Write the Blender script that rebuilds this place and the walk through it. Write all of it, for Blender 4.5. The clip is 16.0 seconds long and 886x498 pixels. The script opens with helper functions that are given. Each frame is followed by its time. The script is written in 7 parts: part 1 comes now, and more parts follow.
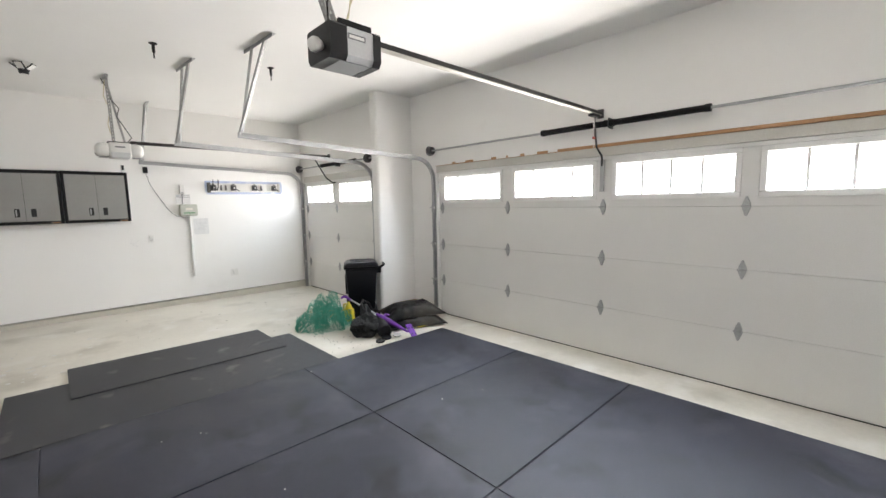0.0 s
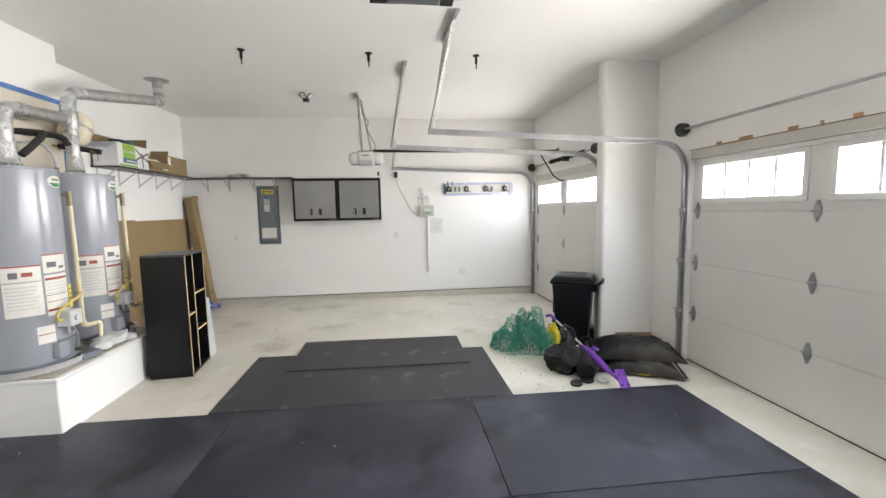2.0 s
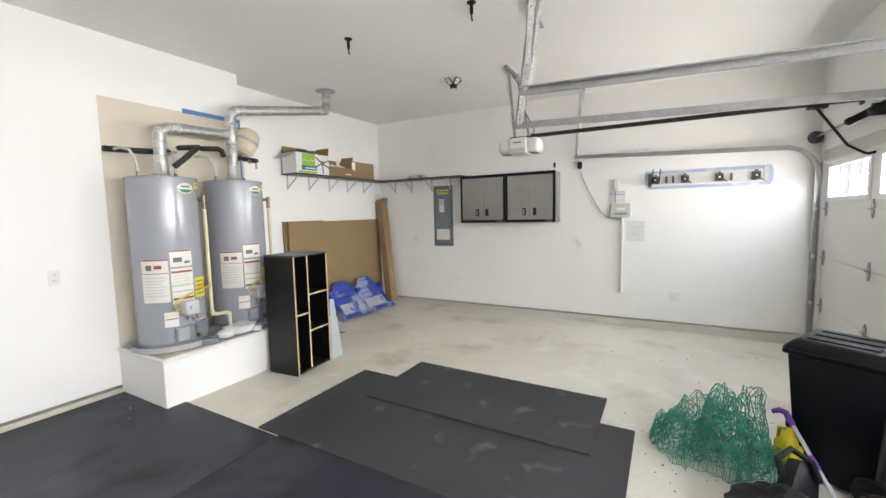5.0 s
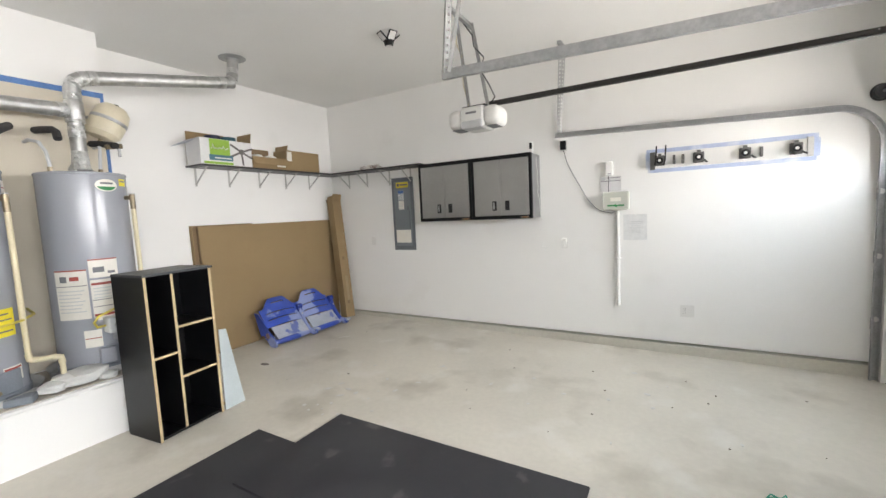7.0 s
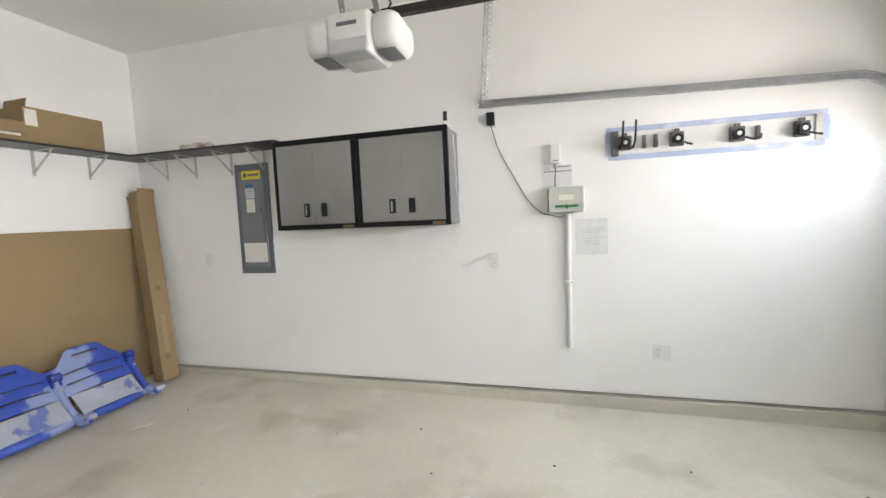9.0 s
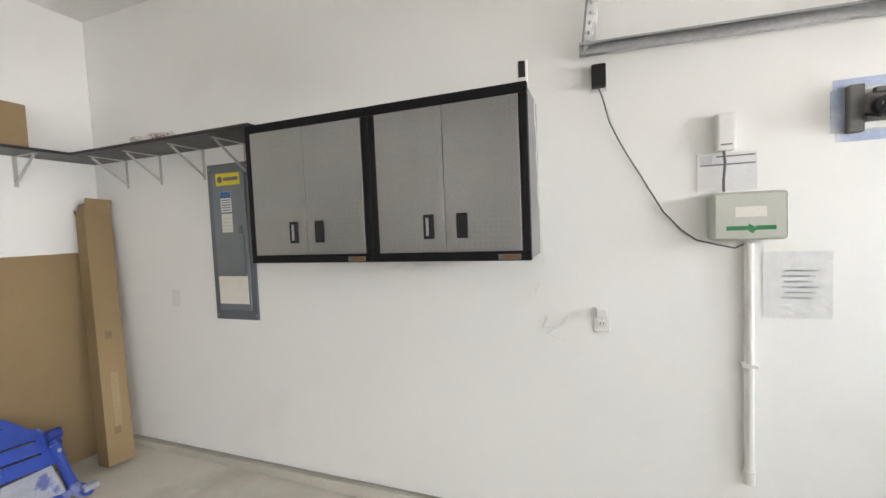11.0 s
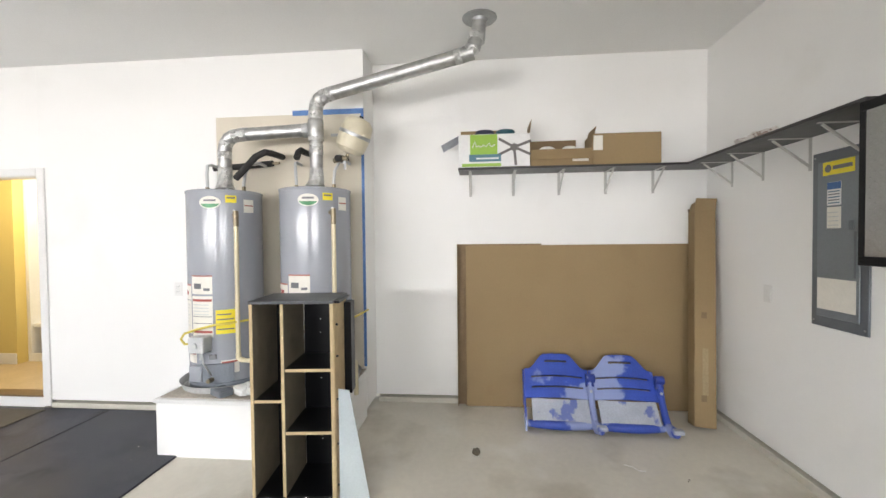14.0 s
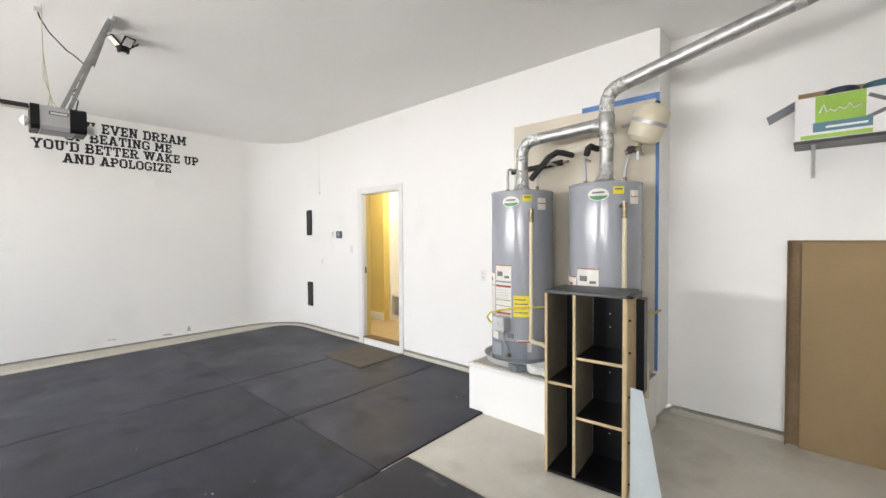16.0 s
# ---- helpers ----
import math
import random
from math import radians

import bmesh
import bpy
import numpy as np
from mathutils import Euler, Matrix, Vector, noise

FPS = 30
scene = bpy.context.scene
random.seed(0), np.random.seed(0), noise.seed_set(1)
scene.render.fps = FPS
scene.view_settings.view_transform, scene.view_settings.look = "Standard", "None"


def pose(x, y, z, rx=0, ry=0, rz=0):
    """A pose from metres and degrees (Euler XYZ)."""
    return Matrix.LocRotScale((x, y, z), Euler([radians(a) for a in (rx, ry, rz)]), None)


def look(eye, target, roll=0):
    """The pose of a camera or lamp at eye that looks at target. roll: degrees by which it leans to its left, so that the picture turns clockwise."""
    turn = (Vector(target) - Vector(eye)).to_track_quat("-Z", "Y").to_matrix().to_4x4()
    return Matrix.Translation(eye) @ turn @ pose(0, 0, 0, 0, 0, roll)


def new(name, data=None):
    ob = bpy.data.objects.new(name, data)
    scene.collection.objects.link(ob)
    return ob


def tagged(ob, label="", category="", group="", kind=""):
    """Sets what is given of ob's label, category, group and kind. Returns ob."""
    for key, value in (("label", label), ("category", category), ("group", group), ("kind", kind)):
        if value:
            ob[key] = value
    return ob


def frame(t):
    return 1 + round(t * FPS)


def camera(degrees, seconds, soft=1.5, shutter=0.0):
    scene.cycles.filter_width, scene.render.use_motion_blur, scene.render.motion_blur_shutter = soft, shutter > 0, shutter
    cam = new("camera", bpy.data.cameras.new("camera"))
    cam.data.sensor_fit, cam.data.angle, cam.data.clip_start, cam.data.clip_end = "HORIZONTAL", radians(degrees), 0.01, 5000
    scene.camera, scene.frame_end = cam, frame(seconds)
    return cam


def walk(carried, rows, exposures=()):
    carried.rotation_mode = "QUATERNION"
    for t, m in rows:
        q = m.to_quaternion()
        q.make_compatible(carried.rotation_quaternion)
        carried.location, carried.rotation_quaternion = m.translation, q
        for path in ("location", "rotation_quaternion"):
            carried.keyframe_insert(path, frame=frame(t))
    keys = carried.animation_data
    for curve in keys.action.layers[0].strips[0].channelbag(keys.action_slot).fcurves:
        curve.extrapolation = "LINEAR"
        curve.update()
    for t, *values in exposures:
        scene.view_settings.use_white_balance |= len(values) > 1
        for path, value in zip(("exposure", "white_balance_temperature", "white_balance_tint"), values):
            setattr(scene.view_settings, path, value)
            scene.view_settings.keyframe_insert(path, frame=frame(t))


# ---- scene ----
cam = camera(95.1, 16.0)
PATH = [
    (0, (0.008, -0.359, 1.586), (1.386, 1.073, 1.36), -1.1),
    (0.5, (0.258, -0.307, 1.578), (1.363, 1.345, 1.357), -1.2),
    (1, (0.54, -0.224, 1.586), (1.359, 1.589, 1.38), -1.3),
    (1.5, (0.798, -0.031, 1.564), (1.331, 1.886, 1.368), -1.3),
    (2, (1.084, 0.15, 1.575), (1.322, 2.126, 1.377), -1.0),
    (2.5, (1.393, 0.276, 1.579), (1.348, 2.266, 1.381), -0.7),
    (3, (1.597, 0.433, 1.556), (1.302, 2.401, 1.357), -0.3),
    (3.5, (1.796, 0.666, 1.575), (1.274, 2.586, 1.371), -0.0),
    (4, (1.991, 0.927, 1.567), (1.273, 2.784, 1.375), -0.2),
    (6.5, (2.336, 2.568, 1.561), (1.265, 4.247, 1.383), -2.5),
    (7, (2.233, 2.893, 1.52), (1.239, 4.619, 1.337), -2.7),
    (7.5, (2.093, 3.267, 1.495), (1.242, 5.067, 1.303), -2.9),
    (8, (1.924, 3.633, 1.451), (1.229, 5.499, 1.26), -2.8),
    (10.5, (1.213, 5.375, 1.535), (0.738, 7.313, 1.394), -2.4),
    (11, (1.113, 5.596, 1.553), (0.414, 7.468, 1.446), -2.4),
    (11.5, (0.991, 5.763, 1.566), (-0.011, 7.493, 1.487), -2.3),
    (12, (1.039, 5.86, 1.555), (-0.32, 7.326, 1.505), -1.8),
    (12.5, (1.171, 5.876, 1.558), (-0.498, 6.977, 1.517), -1.4),
    (13, (1.268, 5.782, 1.551), (-0.607, 6.477, 1.51), -0.9),
    (13.5, (1.332, 5.612, 1.542), (-0.648, 5.924, 1.492), -0.7),
    (14, (1.364, 5.581, 1.538), (-0.628, 5.405, 1.491), -0.6),
    (14.5, (1.389, 5.513, 1.51), (-0.536, 4.972, 1.478), -0.4),
    (15, (1.421, 5.506, 1.523), (-0.377, 4.63, 1.483), -0.3),
    (15.5, (1.462, 5.5, 1.515), (-0.188, 4.37, 1.477), -0.3),
    (16, (1.484, 5.503, 1.529), (0.003, 4.16, 1.473), -0.4),
]
EXPOSURES = [(0, 0.04), (2, 0.0), (4, -0.06), (6.5, -0.04), (8, 0.0), (10.5, 0.05), (12, 0.10), (13.3, 0.20), (14.5, -0.05), (16, -0.08)]
walk(cam, [(t, look(eye, target, roll)) for t, eye, target, roll in PATH], EXPOSURES)

# ---- world, lamps and exposure ----
world = bpy.data.worlds.new("world")
scene.world = world
world.use_nodes = True
wn = world.node_tree
sky = wn.nodes.new("ShaderNodeTexSky")
sky.sky_type, sky.sun_disc = "NISHITA", False
sky.sun_elevation, sky.sun_rotation = radians(55), radians(250)
wn.nodes["Background"].inputs[1].default_value = 0.12
wn.links.new(sky.outputs[0], wn.nodes["Background"].inputs[0])
sun = new("sun", bpy.data.lights.new("sun", "SUN"))
sun.data.energy, sun.data.angle, sun.data.color = 3.0, radians(0.5), (1.0, 0.95, 0.88)
sun.matrix_world = look((-8, 3, 14), (0, 0, 0))

SKY_POWER, GROUND_POWER = 28.5, 35.0


def window_lamp(x, y, z, sy, sz, share=(1.0, 1.0)):
    """Daylight through one window of a garage door: cool from the sky above, warm from the sunlit drive below."""
    for name, dx, tilt, power, color in (("sky_light", 0.0, -0.90, SKY_POWER * share[0], (0.80, 0.895, 1.0)), ("drive_light", 0.02, 0.34, GROUND_POWER * share[1], (1.0, 0.945, 0.905))):
        la = bpy.data.lights.new(name, "AREA")
        la.shape, la.size, la.size_y, la.energy, la.color = "RECTANGLE", sy, sz, power, color
        la.spread = radians(138)
        ob = new(name, la)
        ob.matrix_world = look((x + dx, y, z), (x + dx - 1, y, z + tilt))


def lamp(name, x, y, z, size, energy, color):
    la = bpy.data.lights.new(name, "AREA")
    la.shape, la.size, la.energy, la.color = "DISK", size, energy, color
    ob = new(name, la)
    ob.matrix_world = look((x, y, z), (x, y + 0.001, z - 1))
    return ob


# ---- materials ----

def mat(name, color, rough=0.6, metal=0.0, vary=0.06, scale=3.0, fine=60.0, bump=0.02, color2=None, spec=0.5, per_object=0.0, stain=None, stain2=None, gloss=0.08):
    """A procedural material: two scales of colour change, gloss change and fine relief."""
    m = bpy.data.materials.new(name)
    m.use_nodes = True
    nt = m.node_tree
    b = nt.nodes["Principled BSDF"]
    b.inputs["Roughness"].default_value, b.inputs["Metallic"].default_value = rough, metal
    b.inputs["Specular IOR Level"].default_value = spec
    tc = nt.nodes.new("ShaderNodeTexCoord")

    def noise_node(s, detail=4.0):
        n = nt.nodes.new("ShaderNodeTexNoise")
        n.inputs["Scale"].default_value, n.inputs["Detail"].default_value = s, detail
        nt.links.new(tc.outputs["Object"], n.inputs["Vector"])
        return n

    def mix(fac, a, bb, kind="MIX"):
        n = nt.nodes.new("ShaderNodeMix")
        n.data_type, n.blend_type = "RGBA", kind
        for sock, v in ((n.inputs[0], fac), (n.inputs[6], a), (n.inputs[7], bb)):
            if hasattr(v, "is_linked"):
                nt.links.new(v, sock)
            elif isinstance(v, (int, float)):
                sock.default_value = v
            else:
                sock.default_value = (*v, 1)
        return n.outputs[2]

    big, small = noise_node(scale), noise_node(fine, 3.0)
    ramp = nt.nodes.new("ShaderNodeMapRange")
    ramp.inputs[1].default_value, ramp.inputs[2].default_value = 0.35, 0.65
    nt.links.new(big.outputs[0], ramp.inputs[0])
    c2 = color2 or tuple(c * (1 - vary) for c in color)
    col = mix(ramp.outputs[0], color, c2)
    ramp2 = nt.nodes.new("ShaderNodeMapRange")
    ramp2.inputs[1].default_value, ramp2.inputs[2].default_value = 0.3, 0.7
    ramp2.inputs[3].default_value, ramp2.inputs[4].default_value = 1 - vary, 1 + vary * 0.5
    nt.links.new(small.outputs[0], ramp2.inputs[0])
    col = mix(1.0, col, ramp2.outputs[0], "MULTIPLY")
    for layer in (stain, stain2):
        if layer is None:
            continue
        scol, sscale, low, high, amount = layer
        st = noise_node(sscale, 6.0)
        sr = nt.nodes.new("ShaderNodeMapRange")
        sr.inputs[1].default_value, sr.inputs[2].default_value, sr.inputs[4].default_value = low, high, amount
        nt.links.new(st.outputs[0], sr.inputs[0])
        col = mix(sr.outputs[0], col, scol)
    if per_object:
        oi = nt.nodes.new("ShaderNodeObjectInfo")
        rr = nt.nodes.new("ShaderNodeMapRange")
        rr.inputs[3].default_value, rr.inputs[4].default_value = 1 - per_object, 1 + per_object
        nt.links.new(oi.outputs["Random"], rr.inputs[0])
        col = mix(1.0, col, rr.outputs[0], "MULTIPLY")
    nt.links.new(col, b.inputs["Base Color"])
    rg = nt.nodes.new("ShaderNodeMapRange")
    rg.inputs[3].default_value, rg.inputs[4].default_value = max(0.02, rough - gloss), min(1, rough + gloss)
    nt.links.new(big.outputs[0], rg.inputs[0])
    nt.links.new(rg.outputs[0], b.inputs["Roughness"])
    if bump:
        bp = nt.nodes.new("ShaderNodeBump")
        bp.inputs["Strength"].default_value, bp.inputs["Distance"].default_value = 1.0, bump * 0.02
        nt.links.new(small.outputs[0], bp.inputs["Height"])
        nt.links.new(bp.outputs[0], b.inputs["Normal"])
    return m


WALL = mat("wall_paint", (0.86, 0.85, 0.825), 0.7, vary=0.012, scale=1.1, fine=150, bump=0.025, stain=((0.66, 0.64, 0.60), 1.7, 0.62, 0.8, 0.25))
CEIL = mat("ceiling_paint", (0.875, 0.87, 0.845), 0.85, vary=0.03, scale=0.8, fine=130, bump=0.08)
BEIGE = mat("old_beige_paint", (0.66, 0.60, 0.49), 0.75, vary=0.05, scale=2.0, fine=170, bump=0.05)
CONC = mat("concrete", (0.64, 0.60, 0.52), 0.5, vary=0.04, scale=0.9, fine=26, bump=0.03, color2=(0.56, 0.525, 0.455), stain=((0.33, 0.295, 0.235), 1.35, 0.55, 0.70, 0.62), stain2=((0.70, 0.68, 0.63), 2.3, 0.57, 0.72, 0.6))
CURB = mat("curb_concrete", (0.58, 0.55, 0.475), 0.75, vary=0.05, scale=2.0, fine=30, bump=0.06, stain=((0.40, 0.37, 0.31), 3.0, 0.56, 0.75, 0.4))
# RUBBER: bluish tint and paler clouds put the windows' sheen into the colour
RUBBER = mat("rubber_mat", (0.015, 0.0155, 0.027), 0.46, vary=0.3, scale=1.1, fine=240, bump=0.10, spec=0.34, color2=(0.034, 0.035, 0.052), per_object=0.2, stain=((0.10, 0.10, 0.125), 1.6, 0.52, 0.76, 0.42), stain2=((0.003, 0.003, 0.005), 2.7, 0.52, 0.68, 0.75), gloss=0.30)
RUBBER_WORN = mat("worn_rubber_mat", (0.026, 0.025, 0.030), 0.6, vary=0.25, scale=1.6, fine=240, bump=0.12, spec=0.4, color2=(0.046, 0.045, 0.049), stain=((0.28, 0.26, 0.24), 4.0, 0.60, 0.78, 0.45), gloss=0.16)
DOORW = mat("door_steel_white", (0.76, 0.75, 0.725), 0.5, vary=0.03, scale=1.4, fine=120, bump=0.03)
TRIMW = mat("trim_white", (0.80, 0.79, 0.77), 0.45, vary=0.03, scale=4, fine=90, bump=0.02)
STRAPM = mat("dull_zinc_strap", (0.44, 0.44, 0.43), 0.62, 0.85, vary=0.15, scale=12, fine=60, bump=0.02)
GALV = mat("galvanised_steel", (0.47, 0.475, 0.48), 0.46, 1.0, vary=0.12, scale=9, fine=55, bump=0.02)
STEELD = mat("dark_steel", (0.10, 0.10, 0.105), 0.45, 0.8, vary=0.15, scale=7, fine=80, bump=0.03)
BLACKP = mat("black_plastic", (0.007, 0.007, 0.008), 0.42, spec=0.35, vary=0.12, scale=5, fine=160, bump=0.05)
BLACKM = mat("black_powder_coat", (0.006, 0.006, 0.0065), 0.55, spec=0.25, vary=0.12, scale=5, fine=260, bump=0.05)
WOODRAW = mat("raw_lumber", (0.48, 0.27, 0.13), 0.75, vary=0.18, scale=4, fine=60, bump=0.1)
SEALW = mat("seal_vinyl", (0.60, 0.58, 0.53), 0.5, vary=0.06, scale=3, fine=80, bump=0.02)


def glass_material():
    m = bpy.data.materials.new("window_glass")
    m.use_nodes = True
    b = m.node_tree.nodes["Principled BSDF"]
    b.inputs["Transmission Weight"].default_value, b.inputs["Roughness"].default_value, b.inputs["IOR"].default_value = 1.0, 0.02, 1.45
    return m


GLASS = glass_material()

# ---- builders ----
PLACE = {}


def thing(name, label="", category="", m=None, group="", kind=""):
    """A top-level thing: an Empty at its base."""
    ob = new(name)
    ob.empty_display_size = 0.05
    PLACE[ob.name] = m or Matrix.Identity(4)
    ob.matrix_world = PLACE[ob.name]
    return tagged(ob, label, category, group, kind)


def mesh_of(name, bm, material, smooth=False):
    me = bpy.data.meshes.new(name)
    bmesh.ops.recalc_face_normals(bm, faces=bm.faces)
    if smooth:
        for f in bm.faces:
            f.smooth = True
    bm.to_mesh(me)
    bm.free()
    me.materials.append(material)
    if smooth:
        me.set_sharp_from_angle(angle=radians(35))
    return me


def part(name, bm, material, parent=None, label="", smooth=False):
    """Links a bmesh as one mesh object under a thing or part, in the thing's own coordinates."""
    ob = new(name, mesh_of(name, bm, material, smooth))
    if parent is not None:
        ob.parent = parent
    return tagged(ob, label)


def whole(name, bm, material, label="", category="", m=None, kind="", group="", smooth=False):
    """A thing that is one mesh."""
    ob = new(name, mesh_of(name, bm, material, smooth))
    if m is not None:
        ob.matrix_world = m
    return tagged(ob, label, category, group, kind)


def box(x0, y0, z0, x1, y1, z1, bevel=0.0, bm=None, seg=1):
    bm = bm or bmesh.new()
    r = bmesh.ops.create_cube(bm, size=1.0)
    for v in r["verts"]:
        v.co = Vector(((x0 + x1) / 2 + v.co.x * (x1 - x0), (y0 + y1) / 2 + v.co.y * (y1 - y0), (z0 + z1) / 2 + v.co.z * (z1 - z0)))
    if bevel:
        es = list({e for v in r["verts"] for e in v.link_edges})
        bmesh.ops.bevel(bm, geom=es, offset=bevel, segments=seg, affect="EDGES", profile=0.5)
    return bm


def rod(p0, p1, r0, r1=None, seg=16, bm=None, caps=True):
    """A round bar from p0 to p1."""
    bm = bm or bmesh.new()
    p0, p1 = Vector(p0), Vector(p1)
    d = p1 - p0
    m = Matrix.Translation((p0 + p1) / 2) @ d.to_track_quat("Z", "Y").to_matrix().to_4x4()
    bmesh.ops.create_cone(bm, cap_ends=caps, segments=seg, radius1=r0, radius2=r0 if r1 is None else r1, depth=d.length, matrix=m)
    return bm


def taper(hx0, hy0, hx1, hy1, z0, z1, bev):
    b_ = bmesh.new()
    r_ = bmesh.ops.create_cube(b_, size=2.0)
    for v in r_["verts"]:
        s_ = v.co.z > 0
        v.co = Vector((v.co.x * (hx1 if s_ else hx0), v.co.y * (hy1 if s_ else hy0), z1 if s_ else z0))
    bmesh.ops.bevel(b_, geom=list(b_.edges), offset=bev, segments=2, affect="EDGES", profile=0.5)
    return b_


def pipe(points, r, seg=10, bm=None, closed=False):
    """A round tube swept along points, with a steady frame; r is a number or one for each point."""
    bm = bm or bmesh.new()
    pts = [Vector(p) for p in points]
    n = len(pts)
    rs = r if isinstance(r, (list, tuple)) else [r] * n
    up, rings = None, []
    for i, p in enumerate(pts):
        a, b = pts[max(i - 1, 0)], pts[min(i + 1, n - 1)]
        if closed:
            a, b = pts[i - 1], pts[(i + 1) % n]
        t = (b - a).normalized()
        if up is None:
            up = t.orthogonal().normalized()
        up = (up - t * up.dot(t)).normalized()
        side = t.cross(up)
        rings.append([bm.verts.new(p + (up * math.cos(k * 2 * math.pi / seg) + side * math.sin(k * 2 * math.pi / seg)) * rs[i]) for k in range(seg)])
    for i in range(n if closed else n - 1):
        a, b = rings[i], rings[(i + 1) % n]
        for k in range(seg):
            bm.faces.new((a[k], a[(k + 1) % seg], b[(k + 1) % seg], b[k]))
    if not closed:
        bm.faces.new(rings[0])
        bm.faces.new(list(reversed(rings[-1])))
    return bm


def lathe(profile, seg=32, bm=None):
    """A turned shape: (radius, z) from the bottom up."""
    bm = bm or bmesh.new()
    rings = [[bm.verts.new((r * math.cos(k * 2 * math.pi / seg), r * math.sin(k * 2 * math.pi / seg), z)) for k in range(seg)] for r, z in profile]
    for a, b in zip(rings, rings[1:]):
        for k in range(seg):
            bm.faces.new((a[k], a[(k + 1) % seg], b[(k + 1) % seg], b[k]))
    bm.faces.new(rings[0])
    bm.faces.new(rings[-1])
    return bm


def prism(outline, z0, z1, bm=None):
    """An upright prism on a plan outline."""
    bm = bm or bmesh.new()
    lo, hi = [bm.verts.new((x, y, z0)) for x, y in outline], [bm.verts.new((x, y, z1)) for x, y in outline]
    n = len(outline)
    for i in range(n):
        bm.faces.new((lo[i], lo[(i + 1) % n], hi[(i + 1) % n], hi[i]))
    bm.faces.new(lo)
    bm.faces.new(hi)
    return bm


def moved(bm, m):
    bmesh.ops.transform(bm, matrix=m, verts=bm.verts)
    return bm


def fz(x):
    """The garage floor falls slightly towards the doors."""
    return -0.0115 * (x + 2.06)


# ---- the plan ----
XW, XN, XE, XS = -2.08, -2.41, 4.10, 3.72       # house wall, its set-back part, double-door wall, single-door wall
YN, YS, YJ, YF = 7.59, -1.57, 4.60, 4.55         # north and south walls, the set-back, the fin between the doors
TOP = 3.18
R = 0.75

# floor: one sloping slab
bm = bmesh.new()
vs = [bm.verts.new((x, y, fz(x))) for x, y in ((-2.6, -1.8), (4.6, -1.8), (4.6, 7.8), (-2.6, 7.8))]
top = bm.faces.new(vs)
ext = bmesh.ops.extrude_face_region(bm, geom=[top])
bmesh.ops.translate(bm, vec=(0, 0, -0.15), verts=[g for g in ext["geom"] if isinstance(g, bmesh.types.BMVert)])
whole("floor", bm, CONC, "stained grey concrete garage floor", "floor", kind="structure")
whole("ceiling", box(-2.7, -1.9, TOP, 4.7, 7.9, TOP + 0.15), CEIL, "plain off-white painted drywall ceiling", "ceiling", kind="structure")

DB = 0.07   # lower edge of the wallboard, above the bare concrete stem
wall_n = whole("wall_north", box(XN - 0.15, YN, DB, XS + 0.5, YN + 0.15, TOP), WALL, "white painted drywall side wall", "wall", kind="structure")
whole("curb_north", box(XN - 0.15, YN - 0.018, -0.2, XS + 0.5, YN + 0.12, DB - 0.024, 0.004), CURB, "bare concrete stem below the wallboard", "curb", kind="structure")
whole("wall_setback", box(XN - 0.15, YJ, DB, XN, YN - 0.002, TOP), WALL, "white painted drywall wall, set back", "wall", kind="structure")
whole("curb_setback", box(XN - 0.12, YJ + 0.02, -0.2, XN + 0.018, YN - 0.02, DB - 0.024, 0.004), CURB, "bare concrete stem below the wallboard", "curb", kind="structure")
# house wall: from the set-back to the door, over the door, on to the curved corner
DY0, DY1, DZ0, DZ1 = 0.695, 1.507, 0.10, 2.18
bm = box(XN - 0.13, DY1, DB, XW, YJ, TOP)
whole("wall_west", bm, WALL, "white painted drywall house wall", "wall", kind="structure")
whole("wall_over_door", box(XW - 0.13, DY0, DZ1, XW, DY1 - 0.001, TOP), WALL, "white painted drywall over the house door", "wall", kind="structure")


def curved_run(z0, z1, off, thick):
    """The south end: house wall, rounded corner and south wall, as a strip of that thickness."""
    inner = [(XW + off, DY0)]
    cx, cy = XW + R, YS + R
    for i in range(19):
        a = math.pi + i / 18 * math.pi / 2
        inner.append((cx + (R - off) * math.cos(a), cy + (R - off) * math.sin(a)))
    inner.append((XE + 0.2, YS + off))
    outer = []
    for x, y in inner[:1]:
        outer.append((x - thick, y))
    for i in range(19):
        a = math.pi + i / 18 * math.pi / 2
        outer.append((cx + (R - off + thick) * math.cos(a), cy + (R - off + thick) * math.sin(a)))
    outer.append((XE + 0.2, YS + off - thick))
    b = bmesh.new()
    n = len(inner)
    rows = [[b.verts.new((x, y, z)) for x, y in line] for line, z in ((inner, z0), (inner, z1), (outer, z1), (outer, z0))]
    for k in range(4):
        p, q = rows[k], rows[(k + 1) % 4]
        for i in range(n - 1):
            b.faces.new((p[i], p[i + 1], q[i + 1], q[i]))
    b.faces.new([r_[0] for r_ in rows])
    b.faces.new([r_[-1] for r_ in rows])
    return b


whole("wall_south", curved_run(DB, TOP, 0.0, 0.13), WALL, "white painted wall with a rounded corner", "wall", kind="structure", smooth=True)
whole("curb_south", curved_run(-0.2, DB - 0.024, 0.016, 0.12), CURB, "bare concrete stem below the curved wall", "curb", kind="structure", smooth=True)
whole("curb_west", box(XW - 0.12, DY1 + 0.07, -0.2, XW + 0.016, 3.25, DB - 0.024, 0.004), CURB, "bare concrete stem below the wallboard", "curb", kind="structure")

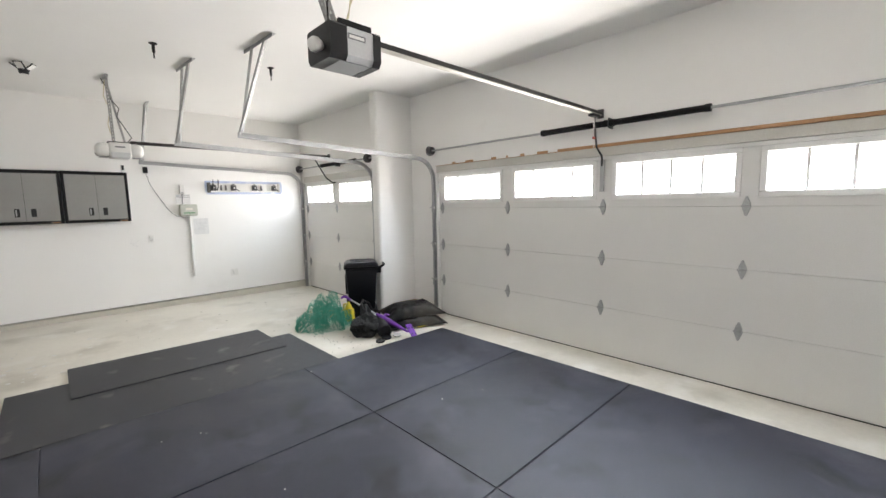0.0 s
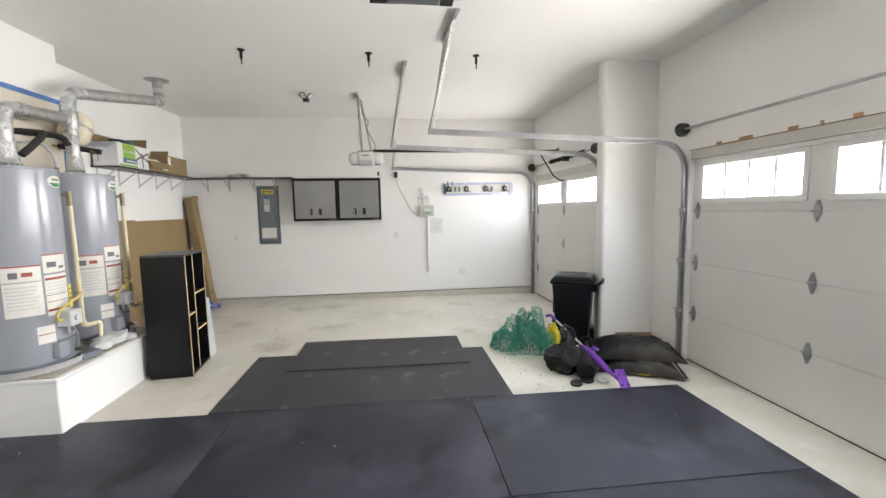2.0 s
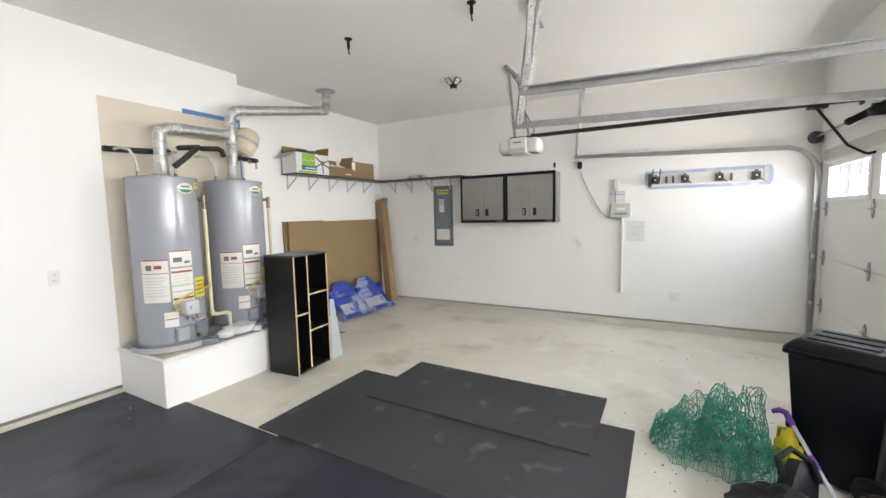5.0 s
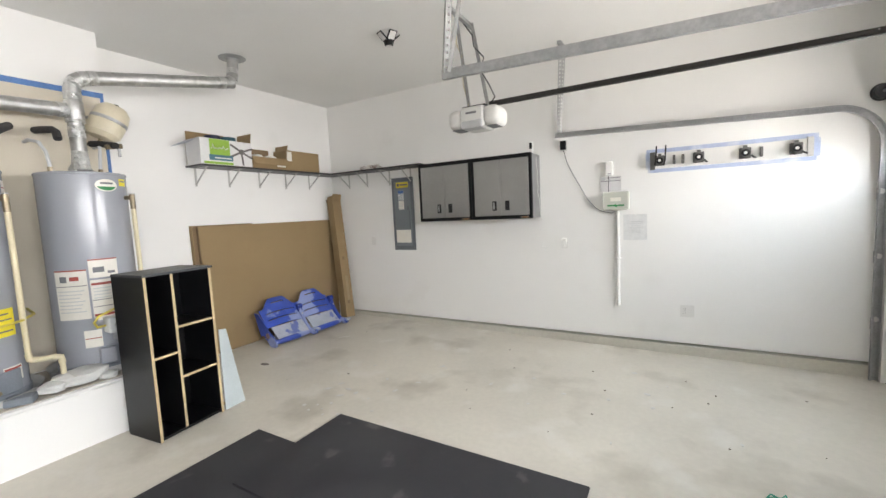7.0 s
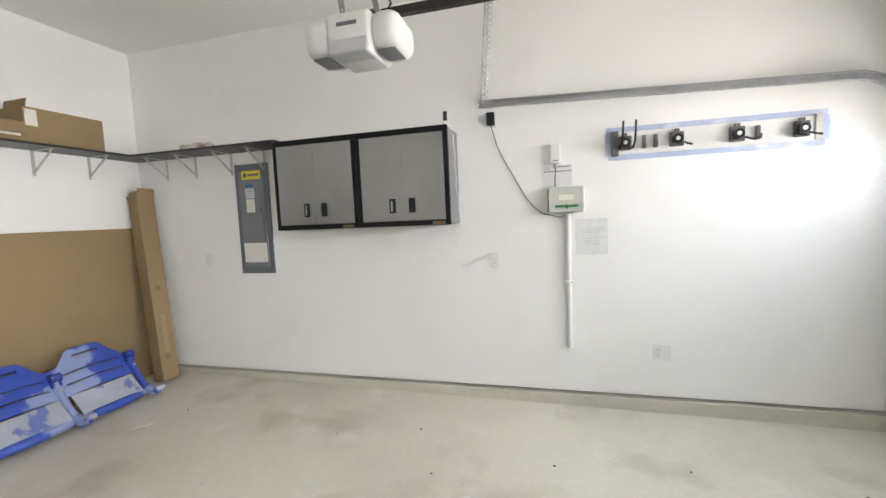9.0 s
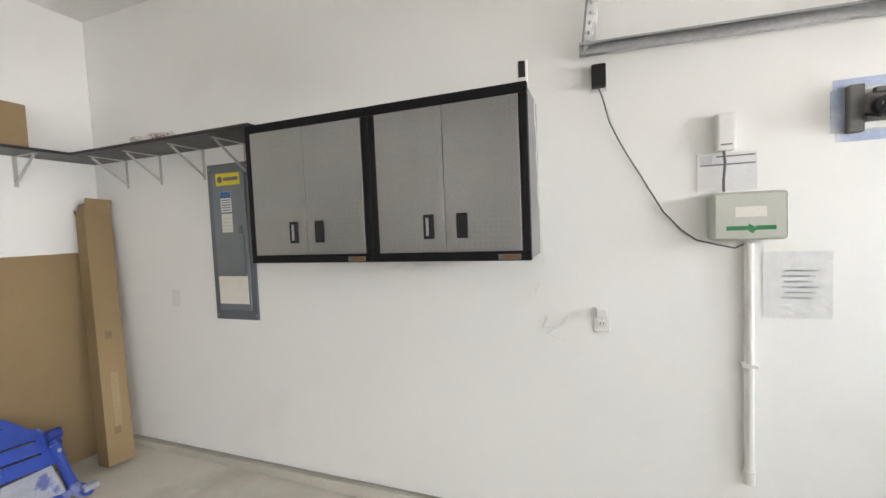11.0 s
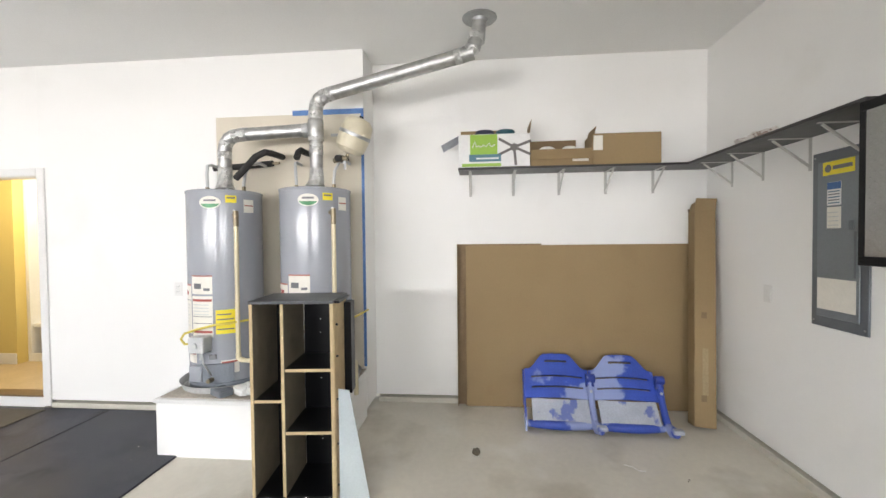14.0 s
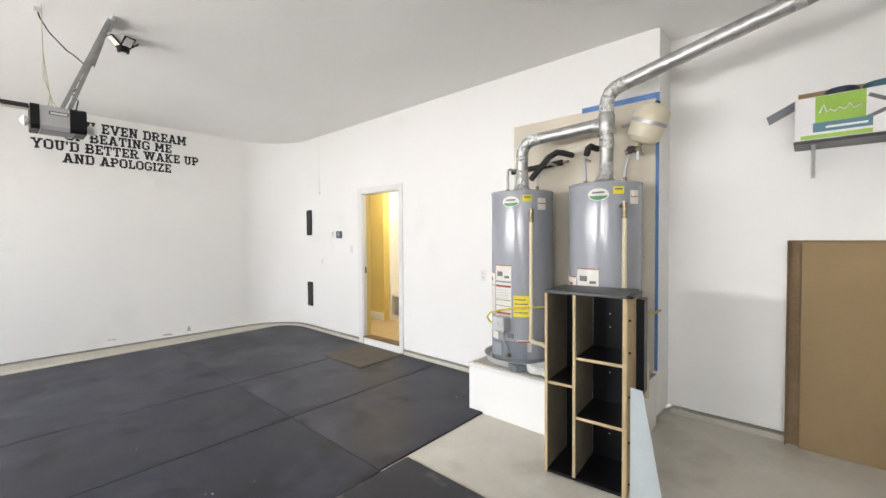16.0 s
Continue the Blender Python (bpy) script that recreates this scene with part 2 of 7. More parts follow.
# double-door wall
OY0, OY1, OZ = -0.924, 4.004, 2.15
whole("wall_east_header", box(XE, YS - 0.1, OZ, XE + 0.2, YF + 0.05, TOP), WALL, "white painted drywall over the double garage door", "wall", kind="structure")
whole("wall_east_end", box(XE, YS - 0.1, -0.2, XE + 0.2, OY0, OZ - 0.001), WALL, "white painted drywall beside the double garage door", "wall", kind="structure")
whole("wall_east_mid", box(XE, OY1, -0.2, XE + 0.2, YF + 0.05, OZ - 0.001), WALL, "white painted drywall between the garage doors", "wall", kind="structure")
# fin between the doors, with rounded front corners
fin = [(XE + 0.2, YF), (XE + 0.2, YF + 0.17)]
for i in range(7):
    a = math.pi / 2 + i / 6 * math.pi / 2
    fin.append((3.45 + 0.05 + 0.05 * math.cos(a), YF + 0.12 + 0.05 * math.sin(a)))
for i in range(7):
    a = math.pi + i / 6 * math.pi / 2
    fin.append((3.45 + 0.05 + 0.05 * math.cos(a), YF + 0.05 + 0.05 * math.sin(a)))
whole("wall_fin", prism(fin, -0.06, TOP), WALL, "white painted wall end with rounded corners", "wall", kind="structure", smooth=True)
# single-door wall
PY0, PY1, PZ = 5.041, 7.489, 2.15
whole("wall_single_header", box(XS, YF + 0.171, PZ, XS + 0.4, YN + 0.1, TOP), WALL, "white painted drywall over the single garage door", "wall", kind="structure")
whole("wall_single_a", box(XS, YF + 0.171, -0.2, XS + 0.4, PY0, PZ - 0.001), WALL, "white painted drywall beside the single garage door", "wall", kind="structure")
whole("wall_single_b", box(XS, PY1, -0.2, XS + 0.4, YN - 0.001, PZ - 0.001), WALL, "narrow white wall beside the single garage door", "wall", kind="structure")
# outside: a pale driveway to the horizon
bm = bmesh.new()
bm.faces.new([bm.verts.new(p) for p in ((4.3, -400, -0.22), (900, -400, -0.22), (900, 400, -0.22), (4.3, 400, -0.22))])
whole("ground", bm, mat("driveway", (0.42, 0.40, 0.37), 0.9, vary=0.1), "pale concrete driveway outside", "ground", kind="structure")

# added glowing plane: fills the window views with blown-out white
glow = bpy.data.materials.new("backdrop_white_glow")
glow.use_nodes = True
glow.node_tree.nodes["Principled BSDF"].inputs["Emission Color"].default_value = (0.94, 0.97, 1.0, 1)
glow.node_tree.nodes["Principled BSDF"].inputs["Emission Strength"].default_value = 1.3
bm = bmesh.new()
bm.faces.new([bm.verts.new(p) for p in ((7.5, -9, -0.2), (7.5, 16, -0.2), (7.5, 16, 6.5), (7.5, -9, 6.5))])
whole("backdrop", bm, glow, "glowing white backdrop plane in place of outdoor daylight", "backdrop", kind="structure")

# ---- garage doors ----
def hinge_plate(y, z, x, parent, name="hinge"):
    """A diamond-shaped hinge with its knuckle."""
    b = bmesh.new()
    for zz, s in ((z + 0.004, 1), (z - 0.004, -1)):
        out = [(-0.026, 0), (0.026, 0), (0.029, 0.014 * s), (0.006, 0.076 * s), (-0.006, 0.076 * s), (-0.029, 0.014 * s)]
        f = [b.verts.new((x, y + u, zz + v)) for u, v in out]
        bk = [b.verts.new((x + 0.012, y + u, zz + v)) for u, v in out]
        b.faces.new(f)
        b.faces.new(bk)
        for i in range(6):
            b.faces.new((f[i], f[(i + 1) % 6], bk[(i + 1) % 6], bk[i]))
    rod((x - 0.008, y - 0.034, z), (x - 0.008, y + 0.034, z), 0.008, seg=10, bm=b)
    for v in (0.05, -0.05):
        rod((x - 0.006, y, z + v), (x + 0.004, y, z + v), 0.007, seg=6, bm=b)
    return part(name, b, GALV, parent)


def garage_door(name, label, x, y0, y1, windows, hinge_ys, z0, share):
    """A sectional door: four panels, a window row in the top one, hinges and edge stiles."""
    d = thing(name, label, "garage door", kind="structure")
    sec, gap, th = 0.533, 0.002, 0.045
    for i in range(3):
        za, zb = z0 + i * sec + (0.022 if i == 0 else 0), z0 + (i + 1) * sec - gap
        part("panel", box(x + 0.02, y0 + 0.01, zb - 0.02, x + 0.04, y1 - 0.01, zb + 0.02, bm=box(x, y0, za, x + th, y1, zb, 0.003)), DOORW, d)
    za, zb = z0 + 3 * sec, z0 + 4 * sec - 0.01
    wz0, wz1 = z0 + 1.705, z0 + 2.045
    b = box(x, y0, za, x + th, y1, wz0)
    box(x, y0, wz1, x + th, y1, zb, bm=b)
    edges = [y0] + [v for w in windows for v in w] + [y1]
    for a, c in zip(edges[::2], edges[1::2]):
        box(x, a, wz0, x + th, c, wz1, bm=b)
    part("panel", b, DOORW, d)
    for a, c in windows:
        w = part("window_frame", frame_ring(x, a, c, wz0, wz1), TRIMW, d)
        n = 4
        for k in range(1, n):
            yk = a + (c - a) * k / n
            part("muntin", box(x + 0.012, yk - 0.011, wz0 + 0.0, x + 0.028, yk + 0.011, wz1), TRIMW, w)
        p = part("pane", box(x + 0.030, a + 0.012, wz0 + 0.012, x + 0.034, c - 0.012, wz1 - 0.012), GLASS, w)
        p.visible_shadow = False
        window_lamp(x + 0.06, (a + c) / 2, (wz0 + wz1) / 2, c - a - 0.02, wz1 - wz0 - 0.02, share)
    for i in (1, 2, 3):
        for y in hinge_ys:
            hinge_plate(y, z0 + i * sec - 0.002, x - 0.012, d)
    part("bottom_seal", box(x - 0.004, y0, z0 - 0.01, x + 0.05, y1, z0 + 0.02, 0.006), mat("rubber_seal", (0.03, 0.028, 0.026), 0.8), d)
    part("top_strut", box(x - 0.03, y0 + 0.02, zb - 0.045, x + 0.001, y1 - 0.02, zb - 0.012, 0.003), DOORW, d)
    return d


def frame_ring(x, a, c, z0, z1):
    b = box(x - 0.012, a - 0.035, z0 - 0.035, x + 0.02, c + 0.035, z0 + 0.012, 0.004)
    box(x - 0.012, a - 0.035, z1 - 0.012, x + 0.02, c + 0.035, z1 + 0.035, 0.004, bm=b)
    box(x - 0.012, a - 0.035, z0 + 0.0121, x + 0.02, a + 0.012, z1 - 0.0121, 0.004, bm=b)
    box(x - 0.012, c - 0.012, z0 + 0.0121, x + 0.02, c + 0.035, z1 - 0.0121, 0.004, bm=b)
    return b


XD, XP = 4.15, 3.75
double_door = garage_door("double_garage_door", "closed white double garage door with a row of lites", XD, -0.92, 4.00,
                          [(-0.80, 0.21), (0.40, 1.41), (1.64, 2.65), (2.87, 3.88)], (-0.80, 0.32, 1.53, 2.755, 3.93), -0.085, (1.0, 1.0))
single_door = garage_door("single_garage_door", "closed white single garage door with two windows", XP, 5.045, 7.485,
                          [(5.15, 6.16), (6.37, 7.38)], (5.12, 6.265, 7.41), -0.075, (0.62, 0.58))

# ---- rubber floor mats ----

def floor_mat(x0, y0, x1, y1, label, material, lift=0.0, th=0.011, turn=0.0):
    """A thick rubber mat lying on the sloping floor."""
    cx, cy = (x0 + x1) / 2, (y0 + y1) / 2
    hx, hy = (x1 - x0) / 2, (y1 - y0) / 2
    b = bmesh.new()
    # added lower lip: black rubber in the seams in place of their shade
    box(-hx - 0.0035, -hy - 0.0035, 0.0, hx + 0.0035, hy + 0.0035, th * 0.35, bm=b)
    box(-hx, -hy, th * 0.35, hx, hy, th, 0.0012, bm=b)
    slope = math.degrees(math.atan(0.0115))
    return whole("rubber_mat", b, material, label, "floor mat", m=pose(cx, cy, fz(cx) + lift + 0.001, 0, slope, turn), group="rubber floor mats")
GYM = "thick black rubber gym mat on the concrete"
G = 0.006
for x0, x1 in ((-0.19, 1.685), (1.689, 3.60)):
    for y0, y1 in ((-1.40, 0.98), (0.985, 2.20), (2.205, 3.42)):
        floor_mat(x0 + G, y0 + G, x1, y1, GYM, RUBBER)
for y0, y1 in ((-1.40, 0.98), (0.985, 2.20), (2.205, 3.40)):
    floor_mat(-2.04, y0 + G, -0.19, y1, GYM, RUBBER)
floor_mat(-0.42, 3.425, 2.07, 4.66, "worn black rubber mat on the concrete", RUBBER_WORN)
floor_mat(-0.01, 4.19, 1.83, 5.08, "worn black rubber mat lapping over another", RUBBER_WORN, lift=0.012)
MATB = mat("brown_rubber", (0.075, 0.064, 0.052), 0.75, vary=0.2, scale=6, fine=200, bump=0.2)
floor_mat(-1.98, 0.84, -1.34, 1.61, "brown ribbed doormat before the house door", MATB, lift=0.012, th=0.008)

# ---- house door, its casing and the hall behind ----
door_1 = thing("door_1", "white cased doorway standing open to a yellow hall", "doorway", kind="structure")
W_ = 0.022
part("jamb", box(XW - 0.055, DY0 + 0.001, 0.11, XW + 0.002, DY0 + W_, DZ1 - 0.001), TRIMW, door_1)
part("jamb", box(XW - 0.13, DY1 - W_, 0.11, XW + 0.002, DY1 - 0.001, DZ1 - 0.001), TRIMW, door_1)
part("head_jamb", box(XW - 0.13, DY0 + W_, DZ1 - 0.02, XW + 0.002, DY1 - W_, DZ1 - 0.001), TRIMW, door_1)
for y0, y1 in ((DY0 - 0.088, DY0 + 0.006), (DY1 - 0.012, DY1 + 0.065)):
    part("casing", box(XW + 0.001, y0, fz(XW) + 0.012, XW + 0.018, y1, DZ1 + 0.06, 0.004), TRIMW, door_1)
part("casing", box(XW + 0.001, DY0 + 0.0065, DZ1 - 0.012, XW + 0.018, DY1 - 0.0125, DZ1 + 0.06, 0.004), TRIMW, door_1)
part("step_riser", box(XW - 0.14, DY0 + 0.013, -0.1, XW + 0.010, DY1 - 0.013, 0.095, 0.003), TRIMW, door_1)
part("threshold", box(XW - 0.13, DY0 + 0.013, 0.096, XW + 0.02, DY1 - 0.013, 0.11, 0.004), mat("bronze_threshold", (0.22, 0.15, 0.09), 0.4, 0.6), door_1)
part("strike_plate", box(XW - 0.050, DY0 + W_, 1.02, XW - 0.025, DY0 + W_ + 0.004, 1.11, 0.002), STEELD, door_1, "dark metal strike plate")
for dz in (0.35, 1.15, 1.95):
    part("hinge", box(XW - 0.115, DY1 - W_ - 0.004, dz, XW - 0.085, DY1 - W_, dz + 0.09, 0.002), STEELD, door_1)

YEL = mat("yellow_paint", (0.70, 0.55, 0.20), 0.7, vary=0.03, scale=1.5, fine=170, bump=0.05)
part("wall_return", box(XW - 0.13, DY0 + 0.001, 0.11, XW - 0.0555, DY0 + 0.012, DZ1 - 0.001), YEL, door_1, "yellow painted return behind the jamb")
TILE = mat("tan_hall_floor", (0.50, 0.38, 0.22), 0.4, vary=0.1, scale=3, fine=40, bump=0.03)
HX = XW - 0.14
whole("hall_floor", box(-5.4, -2.2, 0.0, HX, 3.2, 0.10), TILE, "warm tan tiled hall floor", "floor", kind="structure")
whole("hall_ceiling", box(-5.4, -2.2, 2.72, HX, 3.2, 2.85), CEIL, "white hall ceiling", "ceiling", kind="structure")
whole("hall_wall_front", box(-3.11, -2.2, 0.10, -2.99, 0.07, 2.72), YEL, "yellow painted hall wall", "wall", kind="structure")
whole("hall_wall_back", box(-5.4, -2.2, 0.10, -5.28, 3.2, 2.72), YEL, "yellow painted hall wall", "wall", kind="structure")
whole("hall_wall_end", box(-5.27, 3.08, 0.10, HX, 3.2, 2.72), YEL, "yellow painted hall wall", "wall", kind="structure")
whole("hall_wall_side", box(HX + 0.0, DY1 + 0.001, 0.10, HX + 0.009, 3.07, 2.72), YEL, "yellow painted hall wall", "wall", kind="structure")
whole("hall_baseboard", box(-2.989, -2.2, 0.101, -2.972, 0.069, 0.23, 0.005), TRIMW, "white hall baseboard", "baseboard", kind="structure")
locker = thing("hall_locker", "white built-in hall bench with hooks and cubbies", "built-in cabinet", m=pose(-3.62, 0.075, 0.1))
part("back", box(0, 0.05, 0, 0.02, 1.9, 2.4), TRIMW, locker)
part("side_panel", box(0.0, 0, 0, 0.52, 0.05, 2.4, 0.004), TRIMW, locker)
part("bench", box(0.02, 0.05, 0.42, 0.50, 1.9, 0.46, 0.004), TRIMW, locker)
part("upper_shelf", box(0.02, 0.05, 1.78, 0.34, 1.9, 1.82, 0.004), TRIMW, locker)
part("hook_rail", box(0.02, 0.05, 1.55, 0.04, 1.9, 1.68, 0.004), TRIMW, locker)
for k in range(4):
    yk = 0.25 + k * 0.4
    hb = rod((0.04, yk, 1.62), (0.055, yk, 1.62), 0.035, seg=14)
    pipe([(0.05, yk, 1.62), (0.10, yk, 1.60), (0.12, yk, 1.64)], 0.010, 8, hb)
    part("coat_hook", hb, STEELD, locker)
for k in range(3):
    part("divider", box(0.02, 0.5 + k * 0.45, 0.0, 0.49, 0.52 + k * 0.45, 0.419), TRIMW, locker)
part("toe_trim", box(0.50, 0.05, 0.0, 0.52, 1.9, 0.10, 0.003), TRIMW, locker)
# unseen fixture and lamp, added to give the hall its warm light
fixture = thing("hall_ceiling_light", "unseen round hall ceiling light, added to light the hall", "ceiling light", m=pose(-2.72, 0.75, 2.72))
part("base", moved(lathe([(0.14, -0.03), (0.15, -0.012), (0.15, -0.001)], 28), Matrix.Identity(4)), TRIMW, fixture, smooth=True)
lamp("hall_warm_fill", -2.72, 0.75, 2.68, 0.24, 40, (1.0, 0.84, 0.55))

# ---- fittings on the house wall and the south wall ----
DARKP = mat("charcoal_panel", (0.012, 0.012, 0.013), 0.6, vary=0.2, scale=8, fine=120, bump=0.1)
PLATE = mat("plate_white_plastic", (0.78, 0.77, 0.74), 0.35, vary=0.02, scale=6, fine=90, bump=0.0)
for z0, z1 in ((1.583, 2.005), (0.395, 0.80)):
    st = thing("wall_strip", "narrow black padded strip fixed to the white wall", "wall strip", m=pose(XW, -0.755, z0), group="black wall strips")
    part("pad", box(0.001, -0.075, 0, 0.022, 0.075, z1 - z0, 0.006), DARKP, st)
    for zz in (0.03, z1 - z0 - 0.03):
        part("screw", rod((0.020, 0, zz), (0.025, 0, zz), 0.006, seg=8), STEELD, st)
ctl = thing("opener_wall_control", "dark grey door opener control on the wall", "wall control", m=pose(XW, 0.125, 1.53))
part("housing", box(0.001, -0.065, 0, 0.025, 0.065, 0.11, 0.006, seg=2), mat("grey_blue_plastic", (0.11, 0.12, 0.135), 0.4), ctl)
part("push_bar", box(0.024, -0.02, 0.03, 0.032, 0.03, 0.095, 0.004), mat("pale_grey_plastic", (0.36, 0.38, 0.40), 0.4), ctl)
whole("sensor_bracket", box(0.001, -0.016, 0, 0.03, 0.016, 0.085, 0.006), PLATE, "small white plastic bracket on the wall", "bracket", m=pose(XW, -0.055, 1.545))


def wall_plate(m, label, category, sockets):
    """A white cover plate; in its own coordinates the wall is x = 0 and it faces +x."""
    p = thing("wall_plate", label, category, m=m)
    part("cover", box(0.001, -0.037, -0.060, 0.007, 0.037, 0.060, 0.003, seg=2), PLATE, p)
    if sockets:
        for dz in (0.022, -0.022):
            s = part("socket", box(0.0065, -0.017, dz - 0.015, 0.0095, 0.017, dz + 0.015, 0.004), PLATE, p)
            for dy in (-0.007, 0.007):
                part("slot", box(0.0093, dy - 0.0015, dz - 0.004, 0.0101, dy + 0.0015, dz + 0.006), DARKP, s)
    else:
        part("rocker", box(0.0065, -0.017, -0.034, 0.011, 0.017, 0.034, 0.003), PLATE, p)
    part("screw", rod((0.0065, 0, 0), (0.0078, 0, 0), 0.003, seg=8), GALV, p)
    return p


wall_plate(pose(XW, 0.425, 1.37), "white light switch on the white wall", "switch", False)
wall_plate(pose(XW, 2.865, 1.112), "white power outlet on the white wall", "outlet", True)
wall_plate(pose(-1.645, YN, 1.135, 0, 0, -90), "white light switch beside the grey panel", "switch", False)
low_outlet = wall_plate(pose(2.318, YN, 0.403, 0, 0, -90), "white double power outlet low on the wall", "outlet", True)
part("cover", box(0.001, 0.0372, -0.060, 0.007, 0.085, 0.060, 0.003, seg=2), PLATE, low_outlet)
for dz in (0.022, -0.022):
    part("socket", box(0.0065, 0.045, dz - 0.015, 0.0095, 0.077, dz + 0.015, 0.004), PLATE, low_outlet)
mid_outlet = wall_plate(pose(1.14, YN, 1.10, 0, 0, -90), "white power outlet with a plug-in night light", "outlet", True)
part("night_light", box(0.010, -0.026, 0.012, 0.045, 0.026, 0.055, 0.006, seg=2), PLATE, mid_outlet)

cord = thing("pull_cord", "thin white pull cord with a small end knob", "pull cord", m=pose(XW + 0.02, -0.405, 2.25))
part("string", pipe([(0, 0, 0.9), (0.004, 0.002, 0.5), (-0.002, 0.0, 0.1), (0, 0, 0.03)], 0.0022, 6), PLATE, cord)
part("knob", moved(lathe([(0.004, 0), (0.012, 0.008), (0.013, 0.02), (0.005, 0.036)], 12), Matrix.Identity(4)), PLATE, cord, smooth=True)
whole("wall_hook", pipe([(0, 0, 0.03), (0.012, 0, 0.025), (0.03, 0, 0.0), (0.028, 0, -0.02), (0.012, 0, -0.025)], 0.004, 8), PLATE, "small white wall hook", "hook", m=pose(XW, -0.35, 1.16))

# lettering on the south wall
INK = mat("black_vinyl_letters", (0.012, 0.012, 0.013), 0.5, vary=0.1, fine=120, bump=0.0)
sign = thing("wall_lettering", "black slab capital letters stuck on the white wall", "wall lettering", m=pose(0, YS, 2.49))


def glyph(ch):
    """A block capital with slab serifs, one unit high: its width, upright boxes and slanting bars."""
    s, f, e = 0.24, 0.18, 0.10
    L, R_ = (e, 0.0, e + s, 1.0), lambda w: (w - e - s, 0.0, w - e, 1.0)
    foot = lambda x: (x - s / 2 - e, 0.0, x + s / 2 + e, f)
    head = lambda x: (x - s / 2 - e, 1 - f, x + s / 2 + e, 1.0)
    m = e + s / 2

    def bowl(x0, x1, y0, y1, c=0.15):
        """The right side of a round letter: two arms, a stem and cut corners."""
        return ([(x0, y1 - f, x1 - c, y1), (x0, y0, x1 - c, y0 + f), (x1 - s, y0 + c, x1, y1 - c)],
                [(x1 - c - 0.06, y1 - f * 0.62, x1 - s * 0.5, y1 - c - 0.06, 0.2), (x1 - c - 0.06, y0 + f * 0.62, x1 - s * 0.5, y0 + c + 0.06, 0.2)])

    if ch == "E":
        return 0.80, [L, (0, 1 - f, 0.80, 1), (0, 0, 0.80, f), (e, 0.41, 0.60, 0.59), (0.64, 0.66, 0.80, 1), (0.64, 0, 0.80, 0.34), (0.50, 0.33, 0.60, 0.67)], []
    if ch == "F":
        return 0.78, [L, (0, 1 - f, 0.78, 1), foot(m), (e, 0.41, 0.58, 0.59), (0.62, 0.66, 0.78, 1), (0.48, 0.33, 0.58, 0.67)], []
    if ch == "L":
        return 0.76, [L, (0, 0, 0.76, f), head(m), (0.60, 0, 0.76, 0.38)], []
    if ch == "I":
        return 2 * m, [L, foot(m), head(m)], []
    if ch == "T":
        return 0.86, [(0.43 - s / 2, 0, 0.43 + s / 2, 1), (0, 1 - f, 0.86, 1), foot(0.43), (0, 0.62, 0.15, 1), (0.71, 0.62, 0.86, 1)], []
    if ch == "N":
        return 0.98, [L, R_(0.98), head(m), foot(m), head(0.98 - m)], [(m, 0.97, 0.98 - m, 0.03, s)]
    if ch == "M":
        return 1.16, [L, R_(1.16), head(m), foot(m), head(1.16 - m), foot(1.16 - m)], [(m, 0.97, 0.58, 0.30, s), (1.16 - m, 0.97, 0.58, 0.30, s)]
    if ch == "K":
        return 0.98, [L, foot(m), head(m), foot(0.98 - m), head(0.98 - m)], [(m, 0.38, 0.98 - m, 0.95, s), (0.42, 0.58, 0.98 - m, 0.05, s)]
    if ch == "A":
        return 1.0, [foot(0.18), foot(0.82), (0.30, 0.24, 0.70, 0.40), (0.30, 1 - f, 0.66, 1)], [(0.18, 0.03, 0.48, 0.97, s), (0.82, 0.03, 0.52, 0.97, s)]
    if ch == "V":
        return 1.0, [head(0.18), head(0.82), (0.38, 0, 0.62, f)], [(0.18, 0.97, 0.48, 0.03, s), (0.82, 0.97, 0.52, 0.03, s)]
    if ch == "W":
        return 1.36, [head(0.18), head(0.68), head(1.18)], [(0.18, 0.97, 0.42, 0.03, s), (0.66, 0.97, 0.42, 0.03, s * 0.9), (0.70, 0.97, 0.94, 0.03, s * 0.9), (1.18, 0.97, 0.94, 0.03, s)]
    if ch == "Y":
        return 0.98, [head(0.18), head(0.80), foot(0.49), (0.49 - s / 2, 0, 0.49 + s / 2, 0.5)], [(0.18, 0.97, 0.49, 0.42, s), (0.80, 0.97, 0.49, 0.42, s)]
    if ch == "Z":
        return 0.82, [(0, 1 - f, 0.82, 1), (0, 0, 0.82, f), (0, 0.68, 0.15, 1), (0.67, 0, 0.82, 0.32)], [(0.68, 0.92, 0.14, 0.08, s)]
    if ch == "'":
        return 0.24, [(0.02, 0.66, 0.22, 1.0)], []
    if ch == "U":
        return 0.94, [(e, 0.15, e + s, 1), (0.94 - e - s, 0.15, 0.94 - e, 1), (0.25, 0, 0.69, f), head(m), head(0.94 - m)], [(0.20, 0.22, 0.33, 0.07, 0.2), (0.74, 0.22, 0.61, 0.07, 0.2)]
    if ch in "OG":
        w = 0.90
        b1, d1 = bowl(0.2, w, 0, 1)
        boxes, bars = b1 + [(0, 0.15, s, 0.85)], d1 + [(0.21, 1 - f * 0.62, s * 0.5, 0.79, 0.2), (0.21, f * 0.62, s * 0.5, 0.21, 0.2)]
        if ch == "G":
            boxes = [b_ for b_ in boxes if b_[0] < w - s - 0.01] + [(w - s, 0.15, w, 0.50), (0.50, 0.36, w, 0.52), (w - s, 0.68, w, 0.85)]
        return w, boxes, bars
    if ch == "D":
        b1, d1 = bowl(0.0, 0.92, 0, 1)
        return 0.92, b1 + [L], d1
    if ch == "P":
        b1, d1 = bowl(0.0, 0.86, 0.38, 1)
